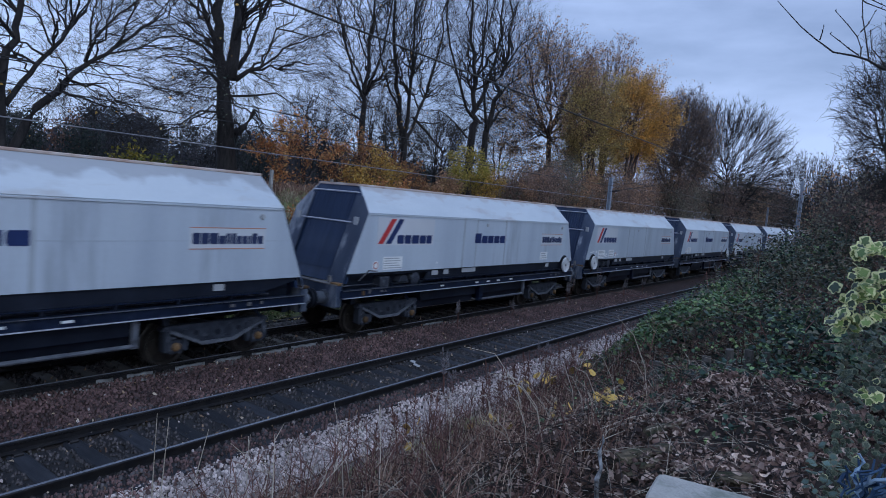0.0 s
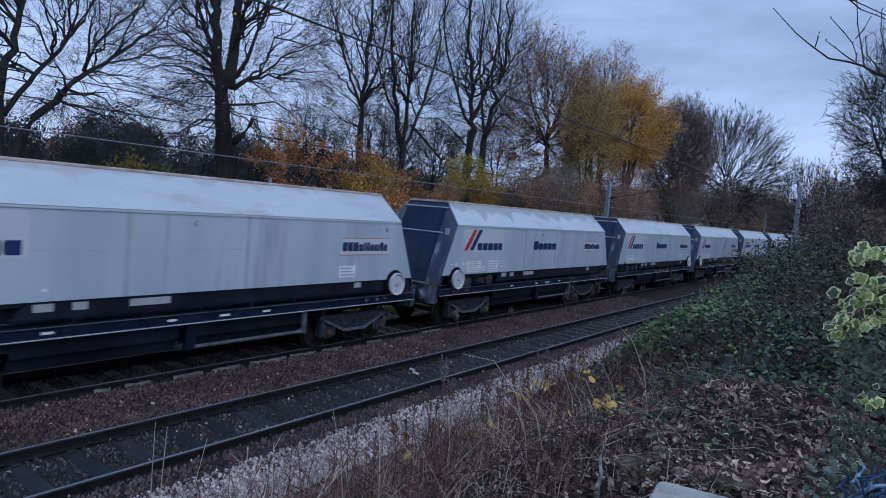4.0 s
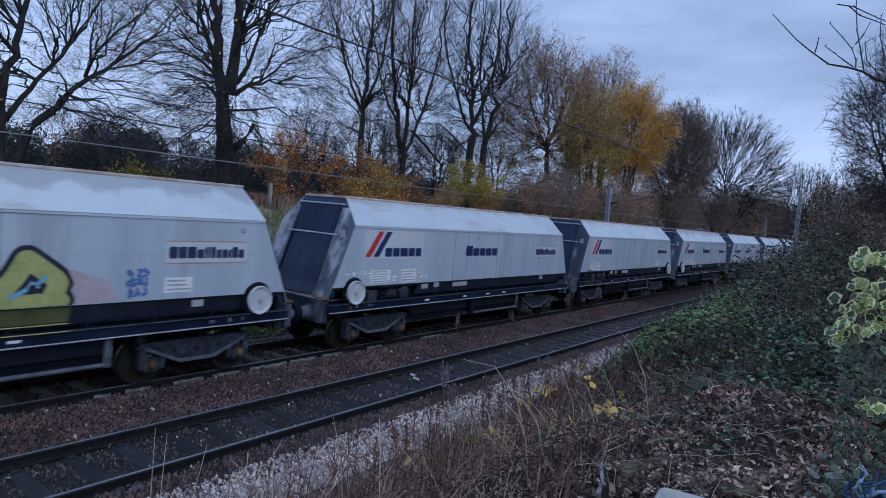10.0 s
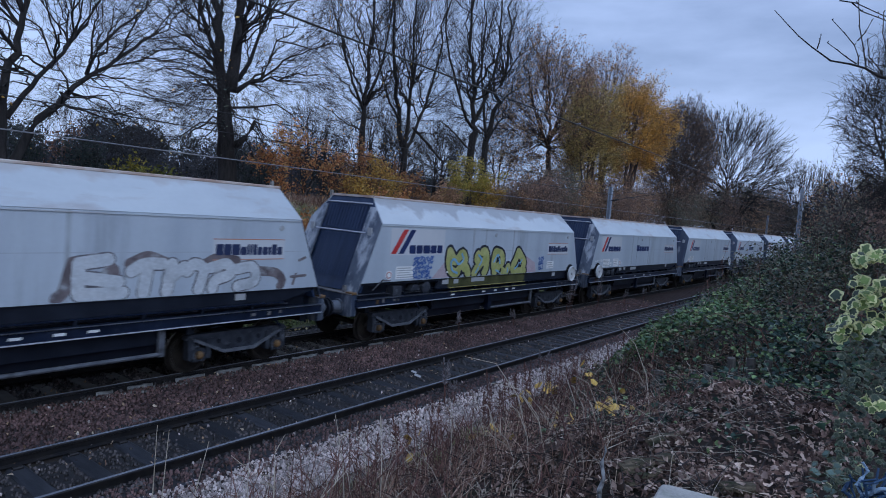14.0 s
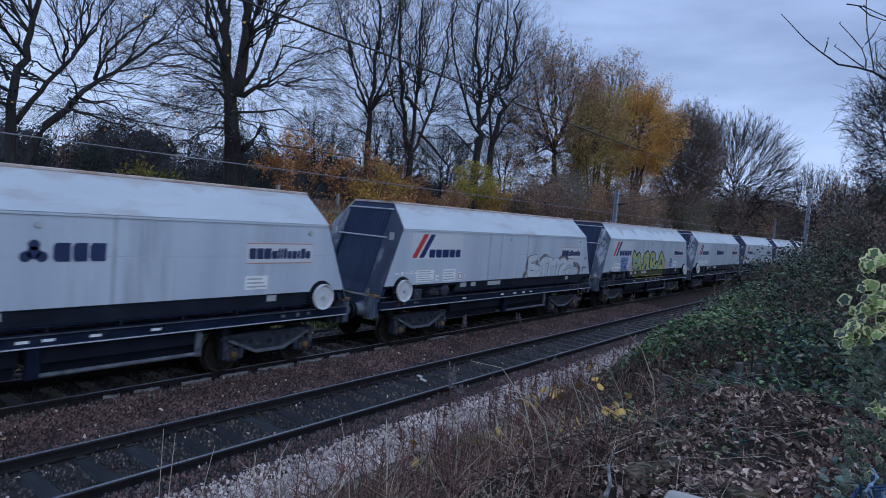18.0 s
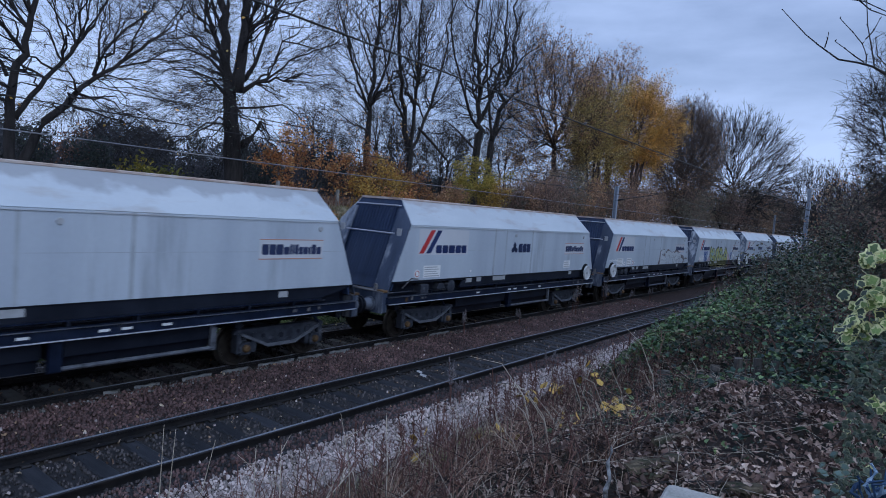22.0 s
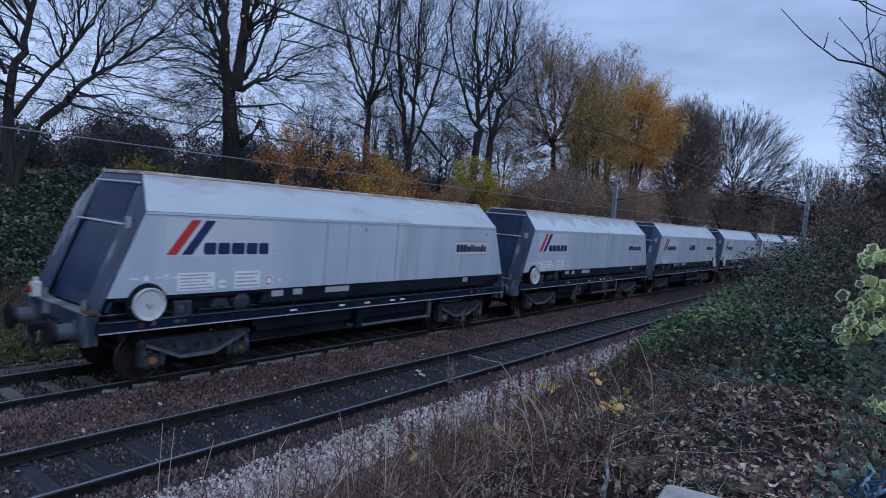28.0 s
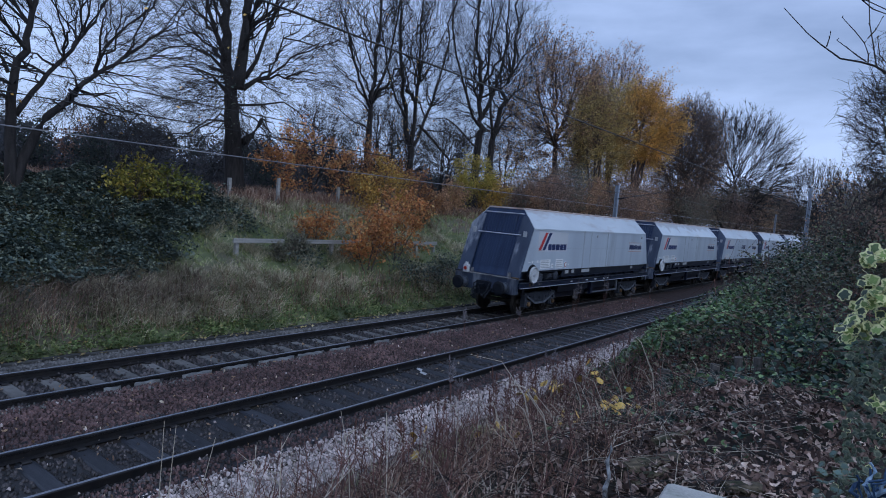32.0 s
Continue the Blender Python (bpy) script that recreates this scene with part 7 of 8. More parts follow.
def fence():
    root = tagged(new("timber_rail_fence"), "weathered pale timber rail along the bank", "fence")
    y = 18.0
    wood = mat("bleached_timber", (0.24, 0.235, 0.23), (0.36, 0.35, 0.34), 0.8, 0, 3, 40, 0.2, stretch=(0.3, 3, 3))
    for x0, x1 in ((12.3, 14.4), (14.9, 18.4), (19.4, 23.4)):
        z = 2.03 - 0.004 * x0
        part("rail_board", Geo().box(x0, x1, y - 0.03, y + 0.03, z - 0.075, z + 0.075, 0.01).mesh("rail_board", wood), root)
    for x in (12.5, 14.2, 16.8, 19.6, 22.0, 23.3):
        part("post", Geo().box(x - 0.06, x + 0.06, y + 0.035, y + 0.16, gz(x, y) - 0.2, 2.0, 0.01).mesh("post", wood), root)
    for x, h in ((14.7, 0.95), (17.1, 1.1), (20.6, 0.9), (24.5, 0.95)):
        yy = 22.0
        o = new("fence_post", Geo().box(-0.06, 0.06, -0.06, 0.06, -0.2, h, 0.01).mesh("fence_post", wood))
        o.location = (x, yy, gz(x, yy))
        tagged(o, "lone weathered timber fence post", "fence post", "posts of the old fence")


fence()


def cable_trough():
    """A low kerb of dark trough lids at the edge of the ballast."""
    root = tagged(new("cable_trough"), "dark concrete cable trough at the foot of the bank", "cable trough", kind="structure")
    me = Geo().box(-0.495, 0.495, -0.06, 0.06, -0.08, 0.02, 0.015).mesh("trough_lid", mat("sooty_concrete", (0.04, 0.04, 0.04), (0.07, 0.068, 0.065), 0.9, 0, 3, 50, 0.2, rand=0.2))
    for i in range(70):
        x = -4 + i * 1.0
        part("trough_lid", me, root, m=pose(x, 14.78, -0.36 + 0.012 * math.sin(i * 2.7), 0, 0, 0.6 * math.sin(i * 1.9)))


cable_trough()


# ---- near bank ----
def thicket_top(x, y):
    """Height of the brambles above the ground."""
    rise = np.clip((x - 6.5) / 10.0, 0, 1) * 1.35 + np.clip((x - 14) / 14.0, 0, 1) * 1.1
    return rise * np.clip((6.1 - y) / 2.6, 0, 1) * (1 + 0.18 * np.sin(x * 0.9) * np.sin(y * 1.4) + 0.14 * np.sin(x * 2.3 + y) + 0.16 * np.sin(x * 5.1 - y * 2.0) * np.sin(y * 4.7 + x)) + 0.18


def bramble_leaf_mesh(centres, size, material, name, rng):
    return scatter_leaves(centres, size, material, name, 0.4, 0.5, 0.3, rng, 0.75, True)


def near_bank():
    rng = np.random.default_rng(33)
    n = 118000
    x = 5.0 + 55 * rng.random(n) ** 1.9
    y = rng.uniform(-3.0, 6.0, n)
    edge = x > np.interp(y, [-3, 0.3, 1.0, 1.4, 2.6, 3.2, 4.9, 6.0], [6.4, 7.2, 9.4, 9.6, 10.2, 10.3, 11.6, 12.0]) + 0.45 * np.sin(y * 4.1) + 0.5 * rng.normal(size=n)
    x, y = x[edge], y[edge]
    z = ground_z(x, y) + thicket_top(x, y) * (0.2 + 0.8 * rng.random(len(x)) ** 0.45)
    pick = rng.random(len(x)) < np.clip(0.60 + 0.35 * np.sin(x * 0.7 + y) - 0.03 * np.clip(x - 12, 0, 12), 0.12, 0.95)
    pts = np.stack([x, y, z], 1)
    ob = new("bramble_thicket", bramble_leaf_mesh(pts[pick], 0.067, BRAMBLE, "bramble_thicket", rng))
    tagged(ob, "dense dark green bramble thicket on the near bank", "brambles", kind="stuff")
    dull = leafmat("dull_bramble_leaves", (0.07, 0.075, 0.058), (0.16, 0.16, 0.115), (0.30, 0.24, 0.16))
    ob = new("withered_thicket", bramble_leaf_mesh(pts[~pick], 0.066, dull, "withered_thicket", rng))
    tagged(ob, "dull withering leaves through the bramble thicket", "brambles", kind="stuff")
    n = 6000
    x, y = rng.normal(11.3, 2.0, n), rng.normal(3.4, 0.8, n)
    keep = (x > 9.0 + 0.9 * (y - 2.0)) & (y < 5.8) & (np.sin(x * 2.1 + y * 1.1) + np.sin(y * 3.3 - x) > -0.6)
    x, y = x[keep], y[keep]
    z = ground_z(x, y) + thicket_top(x, y) * (0.75 + 0.35 * rng.random(len(x)))
    fresh = leafmat("fresh_bramble_leaves", (0.05, 0.10, 0.05), (0.125, 0.205, 0.09), (0.28, 0.35, 0.15), 0.4)
    ob = new("green_brambles", bramble_leaf_mesh(np.stack([x, y, z], 1), 0.066, fresh, "green_brambles", rng))
    tagged(ob, "fresh green bramble leaves on top of the thicket", "brambles", kind="stuff")
    cx, cy = rng.uniform(5.6, 10.5, 46), rng.uniform(0.4, 4.2, 46)
    pick = rng.integers(0, 46, 1300)
    x, y = cx[pick] + 0.13 * rng.normal(size=1300), cy[pick] + 0.13 * rng.normal(size=1300)
    ob = new("creeping_ivy", bramble_leaf_mesh(np.stack([x, y, ground_z(x, y) + 0.04 + 0.14 * rng.random(1300)], 1), 0.05, BRAMBLE, "creeping_ivy", rng))
    tagged(ob, "sprigs of ivy and bramble creeping over the dead leaves", "ivy", kind="stuff")
    n = 2000
    x, y = rng.uniform(7.4, 10.4, n), rng.uniform(0.2, 3.0, n)
    keep = np.sin(x * 2.7 + y * 3.9) + np.sin(y * 5.3 - x * 1.9) > 0.0
    x, y = x[keep], y[keep]
    ob = new("ground_ivy", bramble_leaf_mesh(np.stack([x, y, ground_z(x, y) + 0.05 + 0.22 * rng.random(len(x))], 1), 0.07, BRAMBLE, "ground_ivy", rng))
    tagged(ob, "dark broad ivy leaves round the cut stumps", "ivy", kind="stuff")
    g = Geo()
    r = random.Random(8)
    for i in range(420):
        px = 8.6 + 36 * r.random() ** 1.6
        py = r.uniform(-2, 6.0)
        t = float(thicket_top(px, py)) + 0.2
        b = Vector((px, py, gz(px, py)))
        a, l = r.uniform(0, 6.28), r.uniform(0.4, 1.3)
        d = Vector((math.cos(a), math.sin(a), 0))
        g.tube([b, b + d * l * 0.3 + Vector((0, 0, t * 0.8)), b + d * l * 0.8 + Vector((0, 0, t * r.uniform(0.8, 1.2))), b + d * l * 1.2 + Vector((0, 0, t * r.uniform(0.3, 1.1)))], [0.0065, 0.0055, 0.004, 0.0025], 3, False)
    tagged(new("bramble_stems", g.mesh("bramble_stems", WEEDRED)), "arching dark red-brown bramble stems", "brambles", kind="stuff")
    # dry undergrowth of the foreground, in tussocks
    cx, cy = rng.uniform(-9, 13, 760), rng.uniform(1.0, 5.7, 760)
    keep = cy > 1.4 + 0.35 * np.sin(cx * 1.7) - np.clip(2.0 - cx, 0, 6) * 0.5
    keep &= ~((cx > 3.0 + 1.1 * cy) & (cy < 3.4) & (rng.random(760) < 0.75))
    cx, cy = cx[keep], cy[keep]
    pick = rng.integers(0, len(cx), 16000)
    x, y = cx[pick] + rng.normal(size=16000) * 0.13, np.minimum(cy[pick] + rng.normal(size=16000) * 0.13, 5.9)
    ob = new("dry_undergrowth", blades(np.stack([x, y, ground_z(x, y) - 0.02], 1), 0.42, 0.008, 1.4, DRY, "dry_undergrowth", rng))
    tagged(ob, "tangled dry brown grass in the foreground", "undergrowth", kind="stuff")
    n = 42000
    x = np.abs(rng.normal(5.4, 3.2, n)) + 0.3
    y = np.where(rng.random(n) < 0.75, 5.7 - 9.0 * rng.random(n) ** 1.25, rng.normal(-1.5, 2.5, n))
    drift = np.sin(x * 3.1 + y * 1.3) * np.sin(y * 3.7 - x * 0.9)
    keep = (y < 5.7) & (rng.random(n) < 0.55 + 0.6 * drift)
    x, y, drift = (np.concatenate([a[keep], b]) for a, b in ((x, rng.uniform(3.4, 8.0, 5000)), (y, 0.1 + 2.2 * rng.random(5000)), (drift, rng.uniform(-0.3, 0.9, 5000))))
    n = len(x)
    ob = new("leaf_litter", curled_leaves(np.stack([x, y, ground_z(x, y) + 0.01 + (0.05 + 0.08 * np.clip(drift, 0, 1)) * rng.random(n)], 1), 0.060, LITTER, "leaf_litter", rng))
    tagged(ob, "brown fallen leaves on the near bank", "leaves", kind="stuff")
    n = 26000
    x, y = rng.normal(-2, 9.0, n), rng.normal(-4.5, 3.0, n)
    keep = (y < 1.2 + 0.4 * np.sin(x * 1.3)) & (np.hypot(x, y) > 1.1) & ~((np.abs(y - 0.6) < 2.4) & (x > -0.5) & (x < 5.5)) & (rng.random(n) < 0.55 + 0.45 * np.sin(x * 1.1) * np.sin(y * 1.3 + x * 0.4))
    x, y = x[keep], y[keep]
    z = ground_z(x, y) + 0.28 * rng.random(len(x)) * (1 + 0.5 * np.sin(x * 1.9 + y))
    ob = new("path_brambles", bramble_leaf_mesh(np.stack([x, y, z], 1), 0.09, BRAMBLE, "path_brambles", rng))
    tagged(ob, "low brambles and ivy along the top of the near bank", "brambles", kind="stuff")
    n = 1100
    x, y = strip(n, 7.3, 12.6, -1, 34)
    tan = leafmat("tan_leaves", (0.16, 0.10, 0.075), (0.42, 0.28, 0.18), (0.66, 0.54, 0.42), 0.8)
    ob = new("track_litter", curled_leaves(np.stack([x, y, ground_z(x, y) + 0.05], 1), 0.06, tan, "track_litter", rng))
    tagged(ob, "scattered dead leaves on the ballast", "leaves", kind="stuff")
    n = 200
    x, y = strip(n, 7.6, 11.0, -1, 30)
    ob = new("stray_stones", stones(np.stack([x, y, ground_z(x, y) + 0.045], 1), 0.04, STONE_W, "stray_stones", rng))
    tagged(ob, "stray pale stones scattered over the dark track bed", "stones", kind="stuff")
    cx, cy = rng.uniform(5.6, 9.2, 26), rng.uniform(4.6, 5.8, 26)
    pick = rng.integers(0, 26, 1500)
    x, y = cx[pick] + 0.11 * rng.normal(size=1500), cy[pick] + 0.11 * rng.normal(size=1500)
    ob = new("grass_tufts", blades(np.stack([x, y, ground_z(x, y) - 0.02], 1), 0.26, 0.007, 0.7, GRASS, "grass_tufts", rng))
    tagged(ob, "small tufts of green grass among the dead weeds", "grass", kind="stuff")
    # fallen straw, lying every way
    g = Geo()
    for i in range(700):
        px, py = 1.4 + 10 * r.random() ** 1.2, r.uniform(0.6, 5.6)
        b = Vector((px, py, gz(px, py) + r.uniform(0.02, 0.22)))
        a, l = r.uniform(0, 6.28), r.uniform(0.25, 0.9)
        d = Vector((math.cos(a), math.sin(a), r.uniform(-0.1, 0.35)))
        g.tube([b, b + d * l * 0.5 + Vector((0, 0, r.uniform(0, 0.08))), b + d * l], [0.0019, 0.0016, 0.001], 3, False)
    tagged(new("fallen_straw", g.mesh("fallen_straw", STRAW)), "bleached straws lying over the undergrowth", "straw", kind="stuff")
    g = Geo()
    for i in range(2300):
        px, py = 1.6 + 10 * r.random() ** 1.2, r.uniform(0.4, 5.6)
        b = Vector((px, py, gz(px, py) + r.uniform(0.0, 0.16)))
        a, l = r.uniform(0, 6.28), r.uniform(0.2, 0.7)
        d = Vector((math.cos(a), math.sin(a), r.uniform(-0.2, 0.4)))
        g.tube([b, b + d * l * 0.5 + Vector((r.gauss(0, 0.03), r.gauss(0, 0.03), r.uniform(-0.03, 0.06))), b + d * l], [0.0042, 0.0032, 0.0015], 3, False)
    tagged(new("fallen_twigs", g.mesh("fallen_twigs", BARK)), "dark fallen twigs tangled in the undergrowth", "twigs", kind="stuff")
    # standing dead weeds
    g, h2 = Geo(), Geo()
    for i in range(1250):
        px, py = 0.5 + 13 * r.random(), 5.9 - 4.4 * r.random() ** 1.1
        if px > 3.0 + 1.1 * py and py < 3.4 and r.random() < 0.8:
            continue
        b = Vector((px, py, gz(px, py)))
        h, a = r.uniform(0.3, 0.95) * (0.6 if py > 5.2 else 0.95 if py > 3 else 0.55), r.uniform(0, 6.28)
        d = Vector((math.cos(a), math.sin(a), 0)) * r.uniform(0.05, 0.4)
        m = b + d * 0.4 + Vector((0, 0, h * 0.6))
        e = b + d + Vector((0, 0, h))
        t = g if r.random() < 0.85 else h2
        t.tube([b, m, e], [0.0055, 0.0045, 0.002], 3, False)
        for j in range(4):
            s = m.lerp(e, r.random())
            t.tube([s, s + Vector((r.gauss(0, 0.07), r.gauss(0, 0.07), r.uniform(0.02, 0.12)))], [0.004, 0.0015], 3, False)
    tagged(new("dead_stems", g.mesh("dead_stems", WEEDRED)), "thin dead red-brown weed stems", "stems", kind="stuff")
    tagged(new("pale_stems", h2.mesh("pale_stems", STRAW)), "thin bleached weed stems", "stems", kind="stuff")


near_bank()


def weed_spikes():
    """Tall dead flower spikes with fluffy seed heads."""
    r = random.Random(17)
    for i in range(60):
        px, py = (r.uniform(5, 13), r.uniform(4.4, 5.7)) if i < 44 else (r.uniform(13, 22), r.uniform(5.0, 6.2))
        h = r.uniform(0.6, 1.15)
        root = tagged(new("dead_weed_spike"), "tall dead weed with a withered seed head", "weed", "dead weeds beside the ballast")
        root.location = (px, py, gz(px, py) - 0.03)
        lx, ly = r.gauss(0, 0.08), r.gauss(0, 0.08)
        part("stalk", Geo().tube([(0, 0, 0), (lx * 0.4, ly * 0.4, h * 0.5), (lx, ly, h)], [0.007, 0.006, 0.003], 5).mesh("stalk", WEEDRED), root)
        g = Geo()
        for j in range(40):
            u = r.random() ** 0.7
            z = h * (0.55 + 0.47 * u)
            w = r.uniform(0, 6.28)
            s = Vector((lx * z / h, ly * z / h, z))
            l = (0.11 if i % 3 else 0.06) * (1.1 - u)
            g.tube([s, s + Vector((l * math.cos(w), l * math.sin(w), 0.04))], [0.006, 0.002], 3, False)
        tagged(part("seed_head", g.mesh("seed_head", WEEDRED), root), kind="stuff")


weed_spikes()


def pale_weeds():
    """Fluffy bleached seed heads that have come up between the tracks."""
    r = random.Random(29)
    fluff = mat("seed_fluff", (0.15, 0.135, 0.145), (0.26, 0.24, 0.25), 0.95, 0, 5, 40, 0.1, island=0.3)
    for x, y, h in ((15.4, 10.5, 0.8), (18.9, 10.6, 0.6), (23.2, 10.5, 1.35), (23.7, 10.9, 1.0), (26.2, 10.6, 1.5), (32.0, 10.5, 0.9), (10.4, 7.3, 0.8), (10.6, 7.2, 0.6), (29.0, 10.4, 0.8), (14.5, 7.2, 0.7)):
        root = tagged(new("seeding_weed"), "bleached weed with fluffy seed heads beside the rails", "weed", "seeding weeds")
        root.location = (x, y, gz(x, y) - 0.02)
        for j in range(3):
            lx, ly, k = r.gauss(0, 0.12), r.gauss(0, 0.12), h * r.uniform(0.7, 1.1)
            part("stalk", Geo().tube([(0, 0, 0), (lx * 0.5, ly * 0.5, k * 0.5), (lx, ly, k)], [0.008, 0.006, 0.004], 5).mesh("stalk", WEEDRED), root)
            g = Geo()
            for i in range(30):
                u = r.random()
                p = Vector((lx, ly, k)) * (0.6 + 0.42 * u)
                w = r.uniform(0, 6.28)
                g.tube([p, p + Vector((0.07 * math.cos(w) * (1.2 - u), 0.07 * math.sin(w) * (1.2 - u), 0.05))], [0.012, 0.004], 3, False)
            tagged(part("seed_head", g.mesh("seed_head", fluff), root), kind="stuff")


pale_weeds()


def tall_straws():
    for x, y, h, dx in ((3.26, 5.75, 1.62, 0.0), (3.32, 5.72, 1.55, 0.05), (3.5, 5.6, 1.35, 0.25), (2.95, 5.6, 1.0, 0.02)):
        z = gz(x, y)
        g = Geo().tube([(x, y, z), (x + dx * 0.4, y, z + h * 0.5), (x + dx, y - 0.02, z + h)], [0.008, 0.006, 0.003], 5)
        tagged(new("tall_straw", g.mesh("tall_straw", STRAW)), "tall bleached grass stalk standing beside the ballast", "grass stalk", "tall straws")


tall_straws()


def arching_straws():
    """Long bleached stems that lean out over the undergrowth."""
    r = random.Random(71)
    for i in range(22):
        x, y = r.uniform(4.6, 8.6), r.uniform(1.6, 4.4)
        z, h, a = gz(x, y) - 0.03, r.uniform(0.5, 1.1), r.uniform(1.5, 3.6)
        d = Vector((math.cos(a), math.sin(a), 0)) * h * r.uniform(0.4, 1.0)
        p = Vector((x, y, z))
        g = Geo().tube([p, p + d * 0.2 + Vector((0, 0, h * 0.5)), p + d * 0.55 + Vector((0, 0, h * 0.82)), p + d + Vector((0, 0, h * r.uniform(0.8, 1.0)))], [0.005, 0.0045, 0.0035, 0.0018], 5)
        tagged(new("arching_straw", g.mesh("arching_straw", STRAW)), "long bleached straw arching over the undergrowth", "grass stalk", "arching straws")


arching_straws()


def yellow_leaf_mesh(r):
    """A lobed leaf, cupped, with a thick rib."""
    g = Geo()
    ring = []
    for k in range(15):
        w = 2 * math.pi * k / 15
        f = 0.5 * (1 + 0.07 * math.cos(5 * w)) * (0.80 + 0.26 * math.cos(w) ** 2)
        ring.append((f * math.cos(w), f * math.sin(w), 0.12 * f * f - 0.06 * math.sin(w) ** 2))
    g.v += [(0, 0, 0.03)] + ring
    g.f += [(0, 1 + k, 1 + (k + 1) % 15) for k in range(15)]
    return g.mesh("leaf", r)


def yellow_sprays():
    r = random.Random(12)
    lemon = mat("lemon_leaf", (0.58, 0.38, 0.09), (0.76, 0.52, 0.13), 0.6, 0, 20, 60, 0.1, rand=0.35, c3=(0.52, 0.26, 0.07), spots=0.55)
    me = yellow_leaf_mesh(lemon)
    for x, y, z, n, s in ((7.72, 2.84, 1.38, 7, 0.085), (6.9, 2.36, 1.54, 8, 0.075), (6.3, 3.65, 1.03, 5, 0.08), (6.3, 2.62, 1.42, 4, 0.08), (9.6, 5.0, 0.5, 6, 0.13), (10.2, 4.9, 0.55, 7, 0.13), (6.5, 5.0, 0.42, 5, 0.10), (7.5, 3.4, 1.05, 3, 0.09), (10.6, 4.3, 0.95, 5, 0.12)):
        root = tagged(new("yellow_spray"), "spray of yellowing leaves among the brambles", "leaves")
        root.location = (x, y, gz(x, y))
        h = z - gz(x, y)
        part("stalk", Geo().tube([(0, 0, 0), (0.05, 0.03, h * 0.6), (0, 0, h)], [0.006, 0.005, 0.003], 5).mesh("stalk", WEEDRED), root)
        for i in range(n):
            m = pose(r.gauss(0, 0.16), r.gauss(0, 0.16), h + r.gauss(0, 0.09), r.uniform(-50, 50), r.uniform(-80, -10), r.uniform(0, 360))
            part("leaf", me, root, m=m @ Matrix.Scale(s * r.uniform(1.0, 1.6), 4))


yellow_sprays()


def ivy_leaf(material, border, seed):
    """A five-pointed ivy leaf: a pale margin with a green middle laid just above it."""
    pts = []
    for k in range(20):
        w = 2 * math.pi * k / 20
        f = 0.42 * (1 + 0.13 * math.cos(5 * (w - math.pi / 2)) + 0.24 * math.sin(w)) * (0.72 if k == 15 else 1.0)
        pts.append((f * math.cos(w), f * math.sin(w)))

    def sheet(k, dz, m):
        g = Geo()
        g.v += [(0, 0, dz + 0.02)] + [(x * q, y * q, dz + 0.04 + 0.05 * abs(x) - 0.35 * (x * x + y * y)) for (x, y), q in zip(pts, k)]
        g.f += [(0, 1 + i, 1 + (i + 1) % 20) for i in range(20)]
        return g.mesh("leaf", m, True)

    worn = random.Random(seed)
    low = worn.uniform(0.45, 0.6)
    inner = [worn.uniform(low, 0.92) for k in range(20)]
    return sheet([1.0] * 20, 0.0, border), sheet(inner, 0.035, material)


